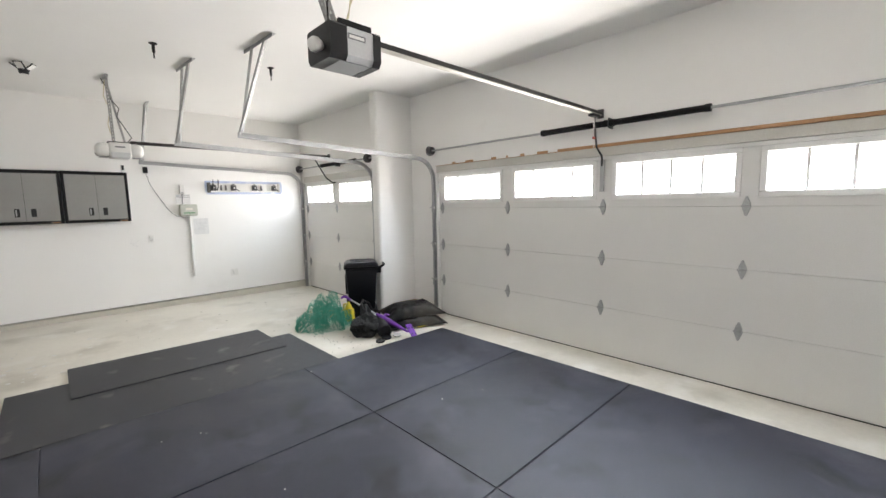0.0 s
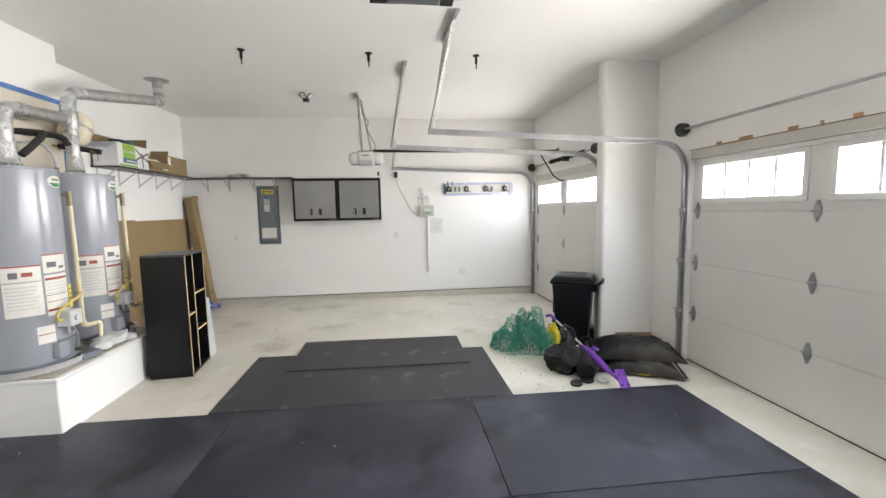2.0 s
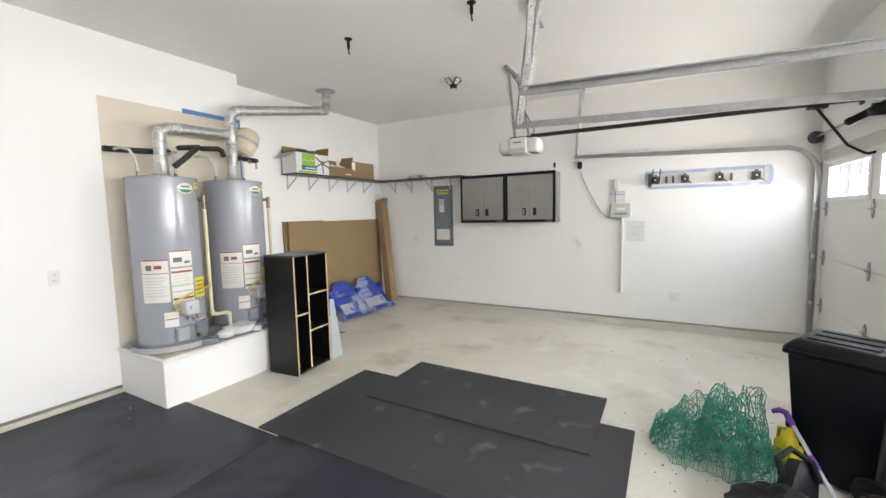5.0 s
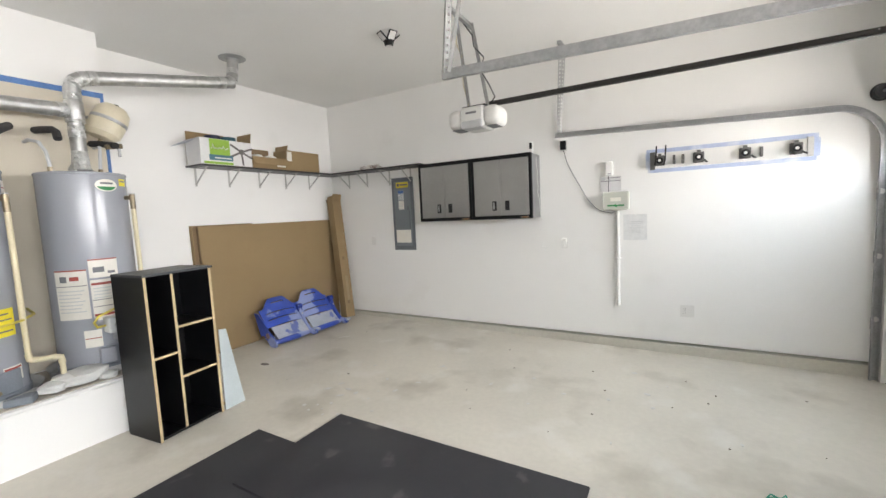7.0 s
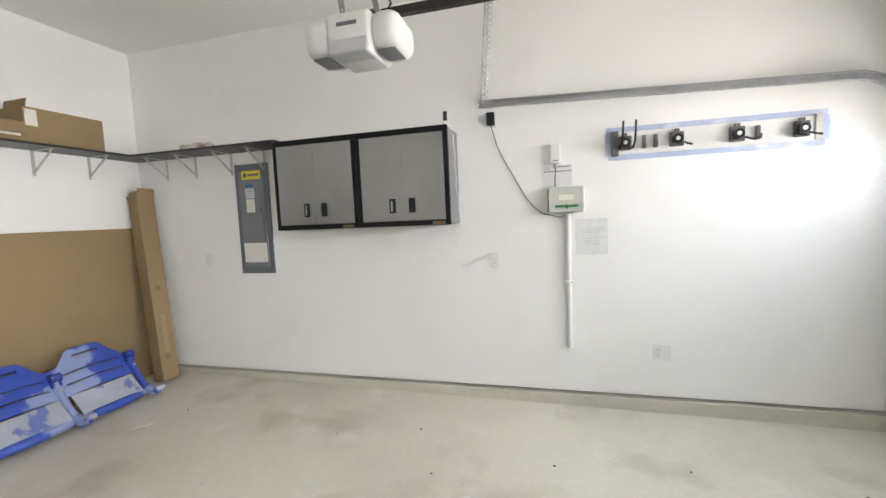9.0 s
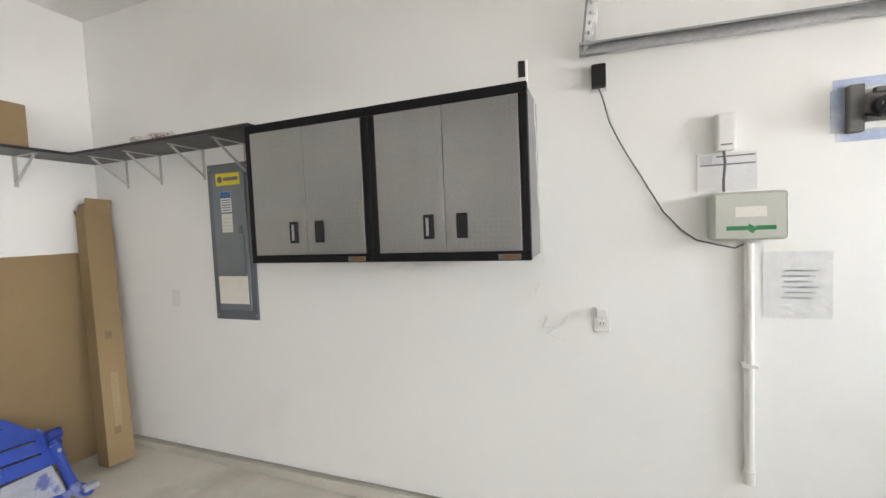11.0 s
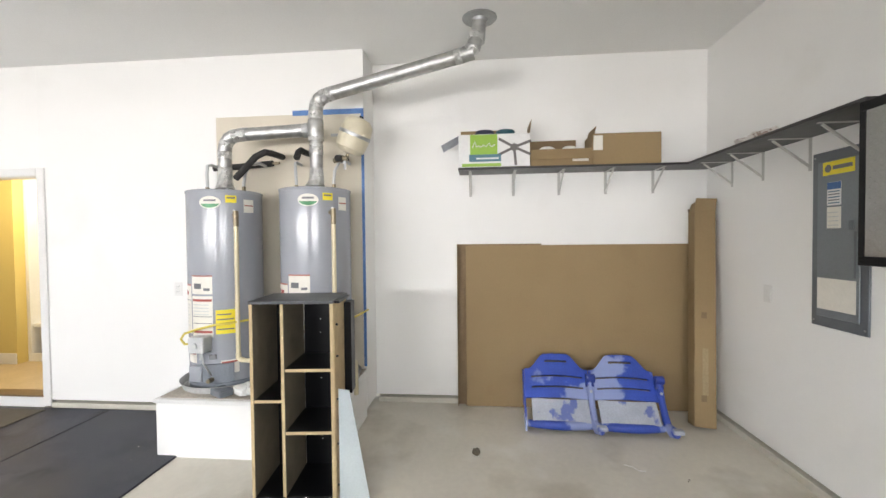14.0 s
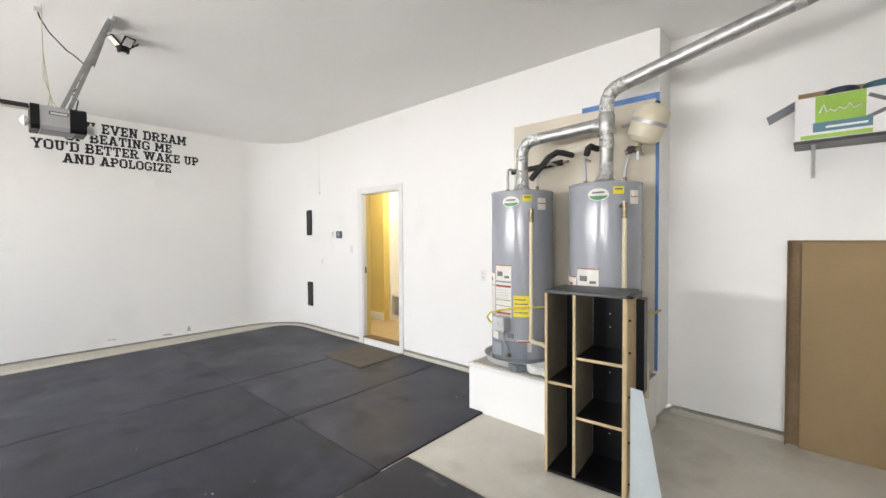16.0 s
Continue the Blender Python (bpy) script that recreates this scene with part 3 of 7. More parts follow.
        return 0.86, b1 + [L, foot(m)], d1
    if ch == "R":
        b1, d1 = bowl(0.0, 0.88, 0.40, 1)
        return 0.98, b1 + [L, foot(m), foot(0.80)], d1 + [(0.50, 0.48, 0.80, 0.04, s)]
    b1, d1 = bowl(0.0, 0.84, 0.42, 1)
    b2, d2 = bowl(0.0, 0.90, 0, 0.58)
    return 0.90, b1 + b2 + [L], d1 + d2


def lettering(body, x_left, x_right, z, cap):
    """One line of block capitals that reads from x_left to x_right on the south wall."""
    wide, at = 0.0, []
    for ch in body:
        at.append(wide)
        wide += 0.50 if ch == " " else glyph(ch)[0] + 0.10
    k = (x_right - x_left) / (wide - 0.10)
    for ch, a in zip(body, at):
        if ch == " ":
            continue
        letter = bmesh.new()
        w, boxes, bars = glyph(ch)
        for n_, (x0, y0, x1, y1) in enumerate(boxes):
            xa, xb = sorted((x_left + (a + x0) * k, x_left + (a + x1) * k))
            box(xa, 0.0012, z - 2.49 + y0 * cap, xb, 0.0034 + n_ * 0.0001, z - 2.49 + y1 * cap, bm=letter)
        for n_, (x0, y0, x1, y1, t) in enumerate(bars):
            quad = [(x0 - t / 2, y0), (x0 + t / 2, y0), (x1 + t / 2, y1), (x1 - t / 2, y1)]
            rows = [[letter.verts.new((x_left + (a + u) * k, yy, z - 2.49 + v * cap)) for u, v in quad] for yy in (0.0012, 0.0040 + n_ * 0.0001)]
            letter.faces.new(rows[0])
            letter.faces.new(rows[1])
            for i in range(4):
                letter.faces.new((rows[0][i], rows[0][(i + 1) % 4], rows[1][(i + 1) % 4], rows[1][i]))
        part("letter", letter, INK, sign)


lettering("IF YOU EVEN DREAM", 1.06, -0.500, 2.955, 0.130)
lettering("OF BEATING ME", 0.86, -0.308, 2.813, 0.126)
lettering("YOU'D BETTER WAKE UP", 1.165, -0.660, 2.670, 0.126)
lettering("AND APOLOGIZE", 0.885, -0.295, 2.522, 0.124)

SCUFF = mat("grey_scuff", (0.50, 0.49, 0.47), 0.7, vary=0.1, scale=20, bump=0.0)
scuff = thing("wall_scuffs", "grey scuff marks low on the white wall", "scuff marks", m=pose(-0.3, YS, 0.1))
part("mark", moved(prism([(-0.03, 0.0), (0.03, 0.0), (0.02, 0.05), (-0.005, 0.085)], -0.0015, 0.0), pose(-0.18, 0.0, 0.02, 90, 0, 0)), SCUFF, scuff)
part("mark", moved(prism([(-0.06, 0.0), (0.06, 0.008), (0.055, 0.03), (-0.05, 0.024)], -0.0015, 0.0), pose(0.10, 0.0, 0.0, 90, 0, 0)), SCUFF, scuff)
part("mark", moved(prism([(-0.05, 0.0), (0.05, 0.008), (0.045, 0.018), (-0.05, 0.014)], -0.0015, 0.0), pose(0.75, 0.0, 0.05, 90, 0, 0)), SCUFF, scuff)

# old beige patch behind the heaters, and blue masking tape
TAPE = mat("blue_masking_tape", (0.10, 0.22, 0.50), 0.6, vary=0.15, scale=12, fine=120, bump=0.05)
whole("unpainted_patch", box(XW, 3.262, 0.425, XW + 0.004, 4.575, 2.640), BEIGE, "old beige paint left behind the water heaters", "paint patch", kind="structure")
tape = thing("masking_tape", "strip of blue masking tape along the paint edge", "masking tape", m=pose(XW, 4.59, 0.44))
part("strip", box(0.0, -0.012, 0, 0.006, 0.012, 2.19), TAPE, tape)
part("strip", box(0.0, -0.62, 2.19, 0.006, 0.012, 2.235), TAPE, tape)

# ---- water heaters ----
CREAM = mat("cream_pvc", (0.68, 0.60, 0.40), 0.4, vary=0.06, scale=8, fine=80, bump=0.02)
FOIL = mat("foil_tape", (0.78, 0.78, 0.77), 0.30, 1.0, vary=0.12, scale=25, fine=45, bump=1.1)
DUCT = mat("duct_steel", (0.60, 0.60, 0.59), 0.46, 1.0, vary=0.14, scale=14, fine=22, bump=0.25)
FOAM = mat("pipe_foam", (0.035, 0.033, 0.032), 0.9, vary=0.2, scale=10, fine=140, bump=0.3)
BRASS = mat("old_brass", (0.30, 0.25, 0.17), 0.4, 1.0, vary=0.15, scale=15, fine=80, bump=0.05)
HEATER = mat("heater_grey_enamel", (0.34, 0.352, 0.385), 0.17, vary=0.04, scale=2, fine=200, bump=0.004, spec=0.6, gloss=0.04)
HDARK = mat("heater_grey_dark", (0.20, 0.22, 0.25), 0.45, vary=0.08, scale=6, fine=90, bump=0.02)
PAPER = mat("label_paper", (0.76, 0.73, 0.66), 0.5, vary=0.04, scale=9, fine=70, bump=0.0)
REDINK = mat("red_ink", (0.36, 0.07, 0.05), 0.5, vary=0.1, bump=0.0)
DARKINK = mat("grey_ink", (0.16, 0.16, 0.17), 0.5, vary=0.1, bump=0.0)
YELSTK = mat("yellow_sticker", (0.80, 0.66, 0.03), 0.45, vary=0.05, bump=0.0)
GASLINE = mat("yellow_gas_line", (0.62, 0.50, 0.08), 0.4, vary=0.08, bump=0.02)
GREENB = mat("green_badge", (0.03, 0.22, 0.07), 0.35, vary=0.05, bump=0.0)
VALVE = mat("pale_grey_valve", (0.55, 0.56, 0.56), 0.4, vary=0.05, bump=0.02)
plinth = thing("heater_plinth", "white painted block platform under the water heaters", "platform", kind="structure")
part("block", box(XW + 0.001, 3.25, -0.02, -1.335, YJ - 0.003, 0.385, 0.006), WALL, plinth)
part("cap", box(XW + 0.001, 3.236, 0.385, -1.322, YJ - 0.003, 0.412, 0.006), TRIMW, plinth)
part("top_board", box(XW + 0.006, 3.27, 0.412, -1.36, YJ - 0.006, 0.418), mat("raw_board", (0.52, 0.47, 0.40), 0.85, vary=0.2, scale=4, fine=60, bump=0.2), plinth)


def curved_patch(r, a0, a1, z0, z1, th=0.0012, n=8):
    """A label that follows the tank."""
    b = bmesh.new()
    rows = []
    for i in range(n + 1):
        a = radians(a0 + (a1 - a0) * i / n)
        rows.append([b.verts.new((rr * math.cos(a), rr * math.sin(a), z)) for rr, z in ((r, z0), (r + th, z0), (r + th, z1), (r, z1))])
    for p, q in zip(rows, rows[1:]):
        for k in range(4):
            b.faces.new((p[k], p[(k + 1) % 4], q[(k + 1) % 4], q[k]))
    b.faces.new(rows[0])
    b.faces.new(rows[-1])
    return b


def oval_patch(r, a_mid, a_half, z_mid, z_half, th, low=0, n=16):
    """An oval badge that follows the tank; low = -1 keeps its lower part only."""
    b = bmesh.new()
    rows = []
    for i in range(n + 1):
        u = -0.985 + 1.97 * i / n
        a = radians(a_mid + a_half * u)
        e = z_half * math.sqrt(1 - u * u)
        zt = z_mid + e if not low else z_mid - min(e, z_half * 0.25) + 0.0001
        rows.append([b.verts.new((rr * math.cos(a), rr * math.sin(a), z)) for rr, z in ((r, z_mid - e), (r + th, z_mid - e), (r + th, zt), (r, zt))])
    for p, q in zip(rows, rows[1:]):
        for k in range(4):
            b.faces.new((p[k], p[(k + 1) % 4], q[(k + 1) % 4], q[k]))
    b.faces.new(rows[0])
    b.faces.new(rows[-1])
    return b


def water_heater(x, y, z, h):
    """A gas water heater: tank, top, draft hood, valves, control, labels."""
    w = thing("water_heater", "tall grey gas water heater in a drain pan", "water heater", m=pose(x, y, z), group="water heaters")
    r = 0.272
    part("tank", lathe([(r - 0.02, 0.0), (r, 0.02), (r, h - 0.02), (r + 0.004, h - 0.018), (r + 0.004, h - 0.004), (r - 0.006, h), (0.05, h + 0.004)], 48), HEATER, w, smooth=True)
    part("base_ring", lathe([(r + 0.002, 0.0), (r + 0.006, 0.01), (r + 0.006, 0.05), (r + 0.001, 0.055)], 48), HDARK, w, smooth=True)
    hood = part("draft_hood", moved(lathe([(0.072, 0.05), (0.076, 0.055), (0.064, 0.075), (0.053, 0.10)], 24), pose(0, 0, h - 0.02)), FOIL, w, smooth=True)
    for a in (45, 135, 225, 315):
        part("leg", box(0.064 * math.cos(radians(a)) - 0.006, 0.064 * math.sin(radians(a)) - 0.006, h, 0.064 * math.cos(radians(a)) + 0.006, 0.064 * math.sin(radians(a)) + 0.006, h + 0.04), DUCT, hood)
    # badge
    bd = part("badge", oval_patch(r, 11, 16, h - 0.10, 0.046, 0.003), PAPER, w, "oval white and green maker's badge")
    part("badge_stripe", oval_patch(r + 0.003, 11, 14, h - 0.10, 0.040, 0.001, -1), GREENB, bd)
    part("badge_mark", curved_patch(r + 0.003, 2, 20, h - 0.092, h - 0.078, 0.001), DARKINK, bd)
    st = part("sticker", curved_patch(r, 33, 49, h - 0.10, h - 0.045), YELSTK, w, "yellow caution sticker")
    part("print", curved_patch(r + 0.0012, 35, 47, h - 0.07, h - 0.058, 0.0006), DARKINK, st)
    st = part("sticker", curved_patch(r, 60, 78, h - 0.17, h - 0.07), PAPER, w, "white printed sticker")
    part("print", curved_patch(r + 0.0012, 61, 77, h - 0.12, h - 0.112, 0.0006), REDINK, st)
    # large warning labels
    lb = part("label", curved_patch(r, -72, -28, 0.42, 0.79), PAPER, w, "large printed warning label")
    part("print", curved_patch(r + 0.0012, -72, -28, 0.78, 0.79, 0.0006), REDINK, lb)
    part("print", curved_patch(r + 0.0012, -64, -54, 0.70, 0.745, 0.0006), DARKINK, lb)
    part("print", curved_patch(r + 0.0012, -50, -38, 0.71, 0.74, 0.0006), REDINK, lb)
    part("print", curved_patch(r + 0.0012, -71, -29, 0.668, 0.673, 0.0006), DARKINK, lb)
    for k in range(7):
        part("print", curved_patch(r + 0.0012, -69, -33 - 3 * (k % 3), 0.63 - k * 0.026, 0.638 - k * 0.026, 0.0004), VALVE, lb)
    lb = part("label", curved_patch(r, -25, 12, 0.72, 0.86), PAPER, w, "white label with a flame pictogram")
    part("print", curved_patch(r + 0.0012, -25, 12, 0.851, 0.86, 0.0006), REDINK, lb)
    part("print", curved_patch(r + 0.0012, -20, -6, 0.76, 0.80, 0.0006), DARKINK, lb)
    part("print", curved_patch(r + 0.0012, -2, 8, 0.745, 0.765, 0.0006), DARKINK, lb)
    lb = part("label", curved_patch(r, -25, 12, 0.40, 0.705), PAPER, w, "white label with red bands")
    for zz, m_ in ((0.665, REDINK), (0.55, DARKINK), (0.50, DARKINK), (0.43, REDINK)):
        part("print", curved_patch(r + 0.0012, -24, 11, zz, zz + (0.018 if m_ is REDINK else 0.005), 0.0006), m_, lb)
    for k in range(4):
        part("print", curved_patch(r + 0.0012, -22, 6, 0.565 + k * 0.024, 0.572 + k * 0.024, 0.0004), VALVE, lb)
    lb = part("label", curved_patch(r, 16, 46, 0.42, 0.60), YELSTK, w, "yellow energy label")
    for k in range(4):
        part("print", curved_patch(r + 0.0012, 18, 42 - 4 * (k % 2), 0.45 + k * 0.037, 0.46 + k * 0.037, 0.0006), DARKINK, lb)
    lb = part("label", curved_patch(r, -40, -18, 0.20, 0.33), PAPER, w, "small white label")
    part("print", curved_patch(r + 0.0012, -39, -19, 0.265, 0.272, 0.0006), REDINK, lb)
    lb = part("label", curved_patch(r, 22, 48, 0.12, 0.22), PAPER, w, "small white label")
    part("print", curved_patch(r + 0.0012, 23, 47, 0.20, 0.212, 0.0006), REDINK, lb)
    # gas control, access plate
    v = part("gas_control", box(r - 0.01, -0.075, 0.30, r + 0.095, 0.045, 0.42, 0.012, seg=2), VALVE, w, "pale grey gas control box")
    part("knob", rod((r + 0.09, -0.02, 0.36), (r + 0.11, -0.02, 0.36), 0.022, seg=16), VALVE, v)
    part("nipple", rod((r + 0.03, -0.02, 0.24), (r + 0.03, -0.02, 0.30), 0.013, seg=10), GALV, v)
    part("thermopile_tube", pipe([(r + 0.05, 0.0, 0.30), (r + 0.06, 0.02, 0.22), (r + 0.02, 0.05, 0.12)], 0.006, 8), GALV, v)
    part("access_plate", curved_patch(r, -16, 40, 0.06, 0.20, 0.018), HDARK, w, "dark grey burner access plate")
    part("access_tab", box(r - 0.02, -0.12, 0.07, r + 0.03, -0.02, 0.19, 0.006), HEATER, w)
    dv = part("drain_valve", rod((r - 0.02, 0.05, 0.09), (r + 0.06, 0.052, 0.09), 0.016, seg=12), BRASS, w)
    part("sight_glass", curved_patch(r, 6, 16, 0.235, 0.27, 0.012), DARKINK, w)
    # relief valve and its drain line
    a = radians(45)
    cx, cy = math.cos(a), math.sin(a)
    t = part("relief_valve", rod(((r - 0.01) * cx, (r - 0.01) * cy, h - 0.19), ((r + 0.06) * cx, (r + 0.06) * cy, h - 0.19), 0.016, seg=12), BRASS, w, "brass relief valve")
    part("valve_body", rod(((r + 0.05) * cx, (r + 0.05) * cy, h - 0.28), ((r + 0.05) * cx, (r + 0.05) * cy, h - 0.165), 0.019, seg=12), BRASS, t)
    part("lever", box((r + 0.045) * cx - 0.004, (r + 0.05) * cy - 0.01, h - 0.165, (r + 0.045) * cx + 0.03, (r + 0.05) * cy + 0.01, h - 0.158), GALV, t)
    px, py = (r + 0.05) * cx, (r + 0.05) * cy
    part("drain_line", pipe([(px, py, h - 0.27), (px + 0.005, py, 0.26), (px + 0.008, py + 0.004, 0.235), (px + 0.012, py + 0.03, 0.225), (px + 0.02, py + 0.13, 0.222), (px + 0.022, py + 0.155, 0.205), (px + 0.022, py + 0.16, 0.18), (px + 0.022, py + 0.16, -0.03)], 0.0165, 12), CREAM, w, "cream plastic drain line", smooth=True)
    part("elbow", pipe([(px + 0.006, py, 0.275), (px + 0.008, py + 0.004, 0.238), (px + 0.012, py + 0.04, 0.225)], 0.021, 12), CREAM, w, smooth=True)
    part("elbow", pipe([(px + 0.02, py + 0.115, 0.222), (px + 0.022, py + 0.155, 0.208), (px + 0.022, py + 0.16, 0.165)], 0.021, 12), CREAM, w, smooth=True)
    # gas line
    part("gas_hose", pipe([(r + 0.04, -0.075, 0.36), (r + 0.05, -0.13, 0.36), (r + 0.06, -0.15, 0.40), (r + 0.06, -0.12, 0.44), (r + 0.055, -0.03, 0.47), (r + 0.04, 0.10, 0.50), (r - 0.02, 0.22, 0.51), (0.05, 0.33, 0.51), (-0.2, 0.36, 0.52)], 0.0085, 10), GASLINE, w, "yellow flexible gas hose", smooth=True)
    # water connections
    for dy, bend in ((-0.17, -0.06), (0.14, 0.06)):
        c = part("connector", pipe([(-0.03, dy, h - 0.01), (-0.03, dy, h + 0.07), (-0.04, dy + bend * 0.15, h + 0.16), (-0.08, dy + bend * 0.5, h + 0.235), (-0.17, dy + bend, h + 0.26), (-0.27, dy + bend, h + 0.255)], 0.012, 10), VALVE, w, "grey flexible water connector", smooth=True)
        part("nut", rod((-0.03, dy, h + 0.0), (-0.03, dy, h + 0.05), 0.017, seg=6), BRASS, c)
    pan = thing("drain_pan", "round pale grey drain pan on the platform", "drain pan", m=pose(x, y, 0.418), group="drain pans")
    part("pan", lathe([(0.30, 0.0), (0.32, 0.004), (0.335, 0.055), (0.342, 0.058), (0.330, 0.050), (0.315, 0.012), (0.01, 0.010)], 40), mat("pan_plastic", (0.50, 0.50, 0.49), 0.5, vary=0.12), pan, smooth=True)
    return w


water_heater(-1.735, 3.555, 0.43, 1.50)
water_heater(-1.785, 4.283, 0.43, 1.51)

# vent ducts
vent = thing("vent_duct", "shiny metal vent ducts joined with foil tape", "vent duct", m=pose(0, 0, 0))
AX, AY, BX, BY = -1.735, 3.56, -1.795, 4.292


def duct(p, r=0.050, material=DUCT, seg=24):
    return part("duct", pipe(p, r, seg), material, vent, smooth=True)


def foil(p, r=0.0525):
    return part("foil_joint", pipe(p, r, 20), FOIL, vent, "crumpled foil tape joint", smooth=True)


def gored_elbow(a, corner, c, r, bend=0.13, n=4):
    """An adjustable elbow: short mitred gores round the corner, each lapped over the next."""
    a, corner, c = Vector(a), Vector(corner), Vector(c)
    p, q = corner + (a - corner).normalized() * bend, corner + (c - corner).normalized() * bend
    pts = [p.lerp(corner, u).lerp(corner.lerp(q, u), u) for u in [i / n for i in range(n + 1)]]
    for i, (u, v) in enumerate(zip(pts, pts[1:])):
        d = (v - u).normalized()
        part("elbow_gore", pipe([u - d * 0.008, u + d * 0.004, v - d * 0.004, v + d * 0.008], [r * 1.03, r * 1.05, r * 1.0, r * 0.99], 24), FOIL if i % 2 else DUCT, vent, smooth=True)
    for u, d in ((p, (p - corner).normalized()), (q, (q - corner).normalized())):
        foil([u, u + d * 0.02, u + d * 0.055], [r * 1.06, r * 1.07, r * 1.055])
    return p, q


ZT = 2.425
_, hb_ = gored_elbow((AX, AY, 2.0), (AX, AY, 2.385), (BX, BY, ZT), 0.050)
duct([(AX, AY, 2.03), (AX, AY, 2.27)])
foil([(AX, AY, 2.0), (AX, AY, 2.03), (AX, AY, 2.10), (AX, AY, 2.13)], [0.060, 0.057, 0.053, 0.052])
duct([hb_, (BX, BY - 0.05, ZT)])
foil([(BX, BY - 0.20, ZT - 0.007), (BX, BY - 0.13, ZT - 0.004)], 0.054)
foil([(BX, BY - 0.10, ZT - 0.003), (BX, BY - 0.045, ZT)], 0.056)
duct([(BX, BY, 2.03), (BX, BY, 2.60)], 0.050)
duct([(BX, BY, 2.355), (BX, BY, 2.365), (BX, BY, 2.49), (BX, BY, 2.50)], [0.057, 0.061, 0.061, 0.057])
foil([(BX, BY, 2.0), (BX, BY, 2.03), (BX, BY, 2.09), (BX, BY, 2.12)], [0.060, 0.057, 0.053, 0.052])
foil([(BX, BY, 2.22), (BX, BY, 2.31)], 0.054)
foil([(BX, BY, 2.335), (BX, BY, 2.36)], 0.060)
E1 = (-1.664, 5.555, 2.915)
gored_elbow((BX, BY, 2.5), (BX, BY, 2.675), E1, 0.053, 0.11)
duct([(BX + 0.012, BY + 0.10, 2.693), E1], 0.053)
gored_elbow((BX, BY, 2.675), E1, (-1.705, 5.60, TOP), 0.053, 0.09, 3)
duct([(-1.695, 5.585, 3.0), (-1.705, 5.60, TOP - 0.001)], 0.052)
part("ceiling_flange", moved(lathe([(0.055, -0.03), (0.062, -0.012), (0.125, -0.006), (0.13, -0.0005)], 28), pose(-1.705, 5.60, TOP)), GALV, vent, smooth=True)
part("strap", box(XW, BY + 0.02, 2.44, XW + 0.006, BY + 0.36, 2.465), GALV, vent)

# insulated pipes at the wall
for pts, lab in (([(XW + 0.04, 3.26, 2.185), (XW + 0.04, 3.50, 2.195), (XW + 0.04, 3.80, 2.215)], "black foam pipe"),
                 ([(-1.715, 3.66, 2.04), (-1.705, 3.74, 2.11), (-1.70, 3.84, 2.205), (-1.73, 3.90, 2.245), (-1.84, 3.905, 2.255), (XW + 0.04, 3.89, 2.268)], "black foam elbow"),
                 ([(-1.735, 4.155, 2.19), (-1.765, 4.158, 2.245), (-1.82, 4.155, 2.27), (-1.92, 4.135, 2.28), (XW + 0.04, 4.12, 2.29)], "black foam bend"),
                 ([(-1.70, 4.50, 2.175), (-1.78, 4.49, 2.19), (-1.90, 4.475, 2.21), (XW + 0.05, 4.46, 2.225)], "black foam pipe")):
    lag = thing("insulated_pipe", "water pipe wrapped in black foam insulation", "pipe", group="insulated water pipes")
    part("foam", pipe(pts, 0.026, 12), FOAM, lag, smooth=True)
    part("pipe_end", pipe([Vector(pts[-1]), Vector(pts[-1]) + (Vector(pts[-1]) - Vector(pts[-2])).normalized() * 0.06], 0.012, 10), BRASS, lag)
tank = thing("expansion_tank", "cream expansion tank strapped to the wall", "expansion tank", m=pose(-1.955, 4.50, 2.262, -24, 6, 0))
part("vessel", lathe([(0.02, 0.0), (0.09, 0.012), (0.122, 0.05), (0.128, 0.12), (0.128, 0.20), (0.118, 0.26), (0.08, 0.30), (0.02, 0.31)], 32), mat("cream_enamel", (0.66, 0.60, 0.45), 0.35, vary=0.04), tank, smooth=True)
part("strap", lathe([(0.129, 0.15), (0.132, 0.152), (0.132, 0.175), (0.129, 0.177)], 32), GALV, tank, smooth=True)
part("neck", rod((0, 0, -0.06), (0, 0, 0.01), 0.014, seg=10), BRASS, tank)
part("end_cap", rod((0, 0, 0.305), (0, 0, 0.325), 0.018, seg=12), BLACKP, tank)
shut = thing("shutoff_valve", "brass valve with black foam below the tank", "valve", m=pose(-1.75, 4.50, 2.165))
part("valve_body", rod((0, -0.05, 0), (0, 0.06, 0.02), 0.02, seg=12), BRASS, shut)
part("lever", box(-0.006, 0.03, -0.07, 0.006, 0.05, 0.0, 0.002), GALV, shut)
random.seed(31)
FOAMW = mat("white_foam", (0.72, 0.72, 0.70), 0.8, vary=0.08, fine=220, bump=0.2)
for fx, fy, sx, sy, sz, tz in ((-1.47, 4.03, 0.10, 0.15, 0.10, 18), (-1.44, 3.86, 0.06, 0.07, 0.075, -35), (-1.40, 4.16, 0.05, 0.06, 0.05, 60)):
    ch = bmesh.new()
    bmesh.ops.create_icosphere(ch, subdivisions=2, radius=1.0)
    for v in ch.verts:
        k = max(abs(v.co.x), abs(v.co.y), abs(v.co.z))
        v.co = v.co / k * (1 + random.uniform(-0.16, 0.10))
        v.co = Vector((v.co.x * sx, v.co.y * sy, max(0.0, (v.co.z + 1) * sz / 2)))
    whole("foam_chunk", ch, FOAMW, "broken white foam chunk on the heater platform", "foam chunk", m=pose(fx, fy, 0.419, 0, 0, tz), group="broken foam chunks")
whole("grey_offcut", box(-0.05, -0.07, 0, 0.05, 0.07, 0.05, 0.006), HDARK, "small dark grey offcut on the platform", "offcut", m=pose(-1.42, 3.70, 0.418, 0, 0, -30))

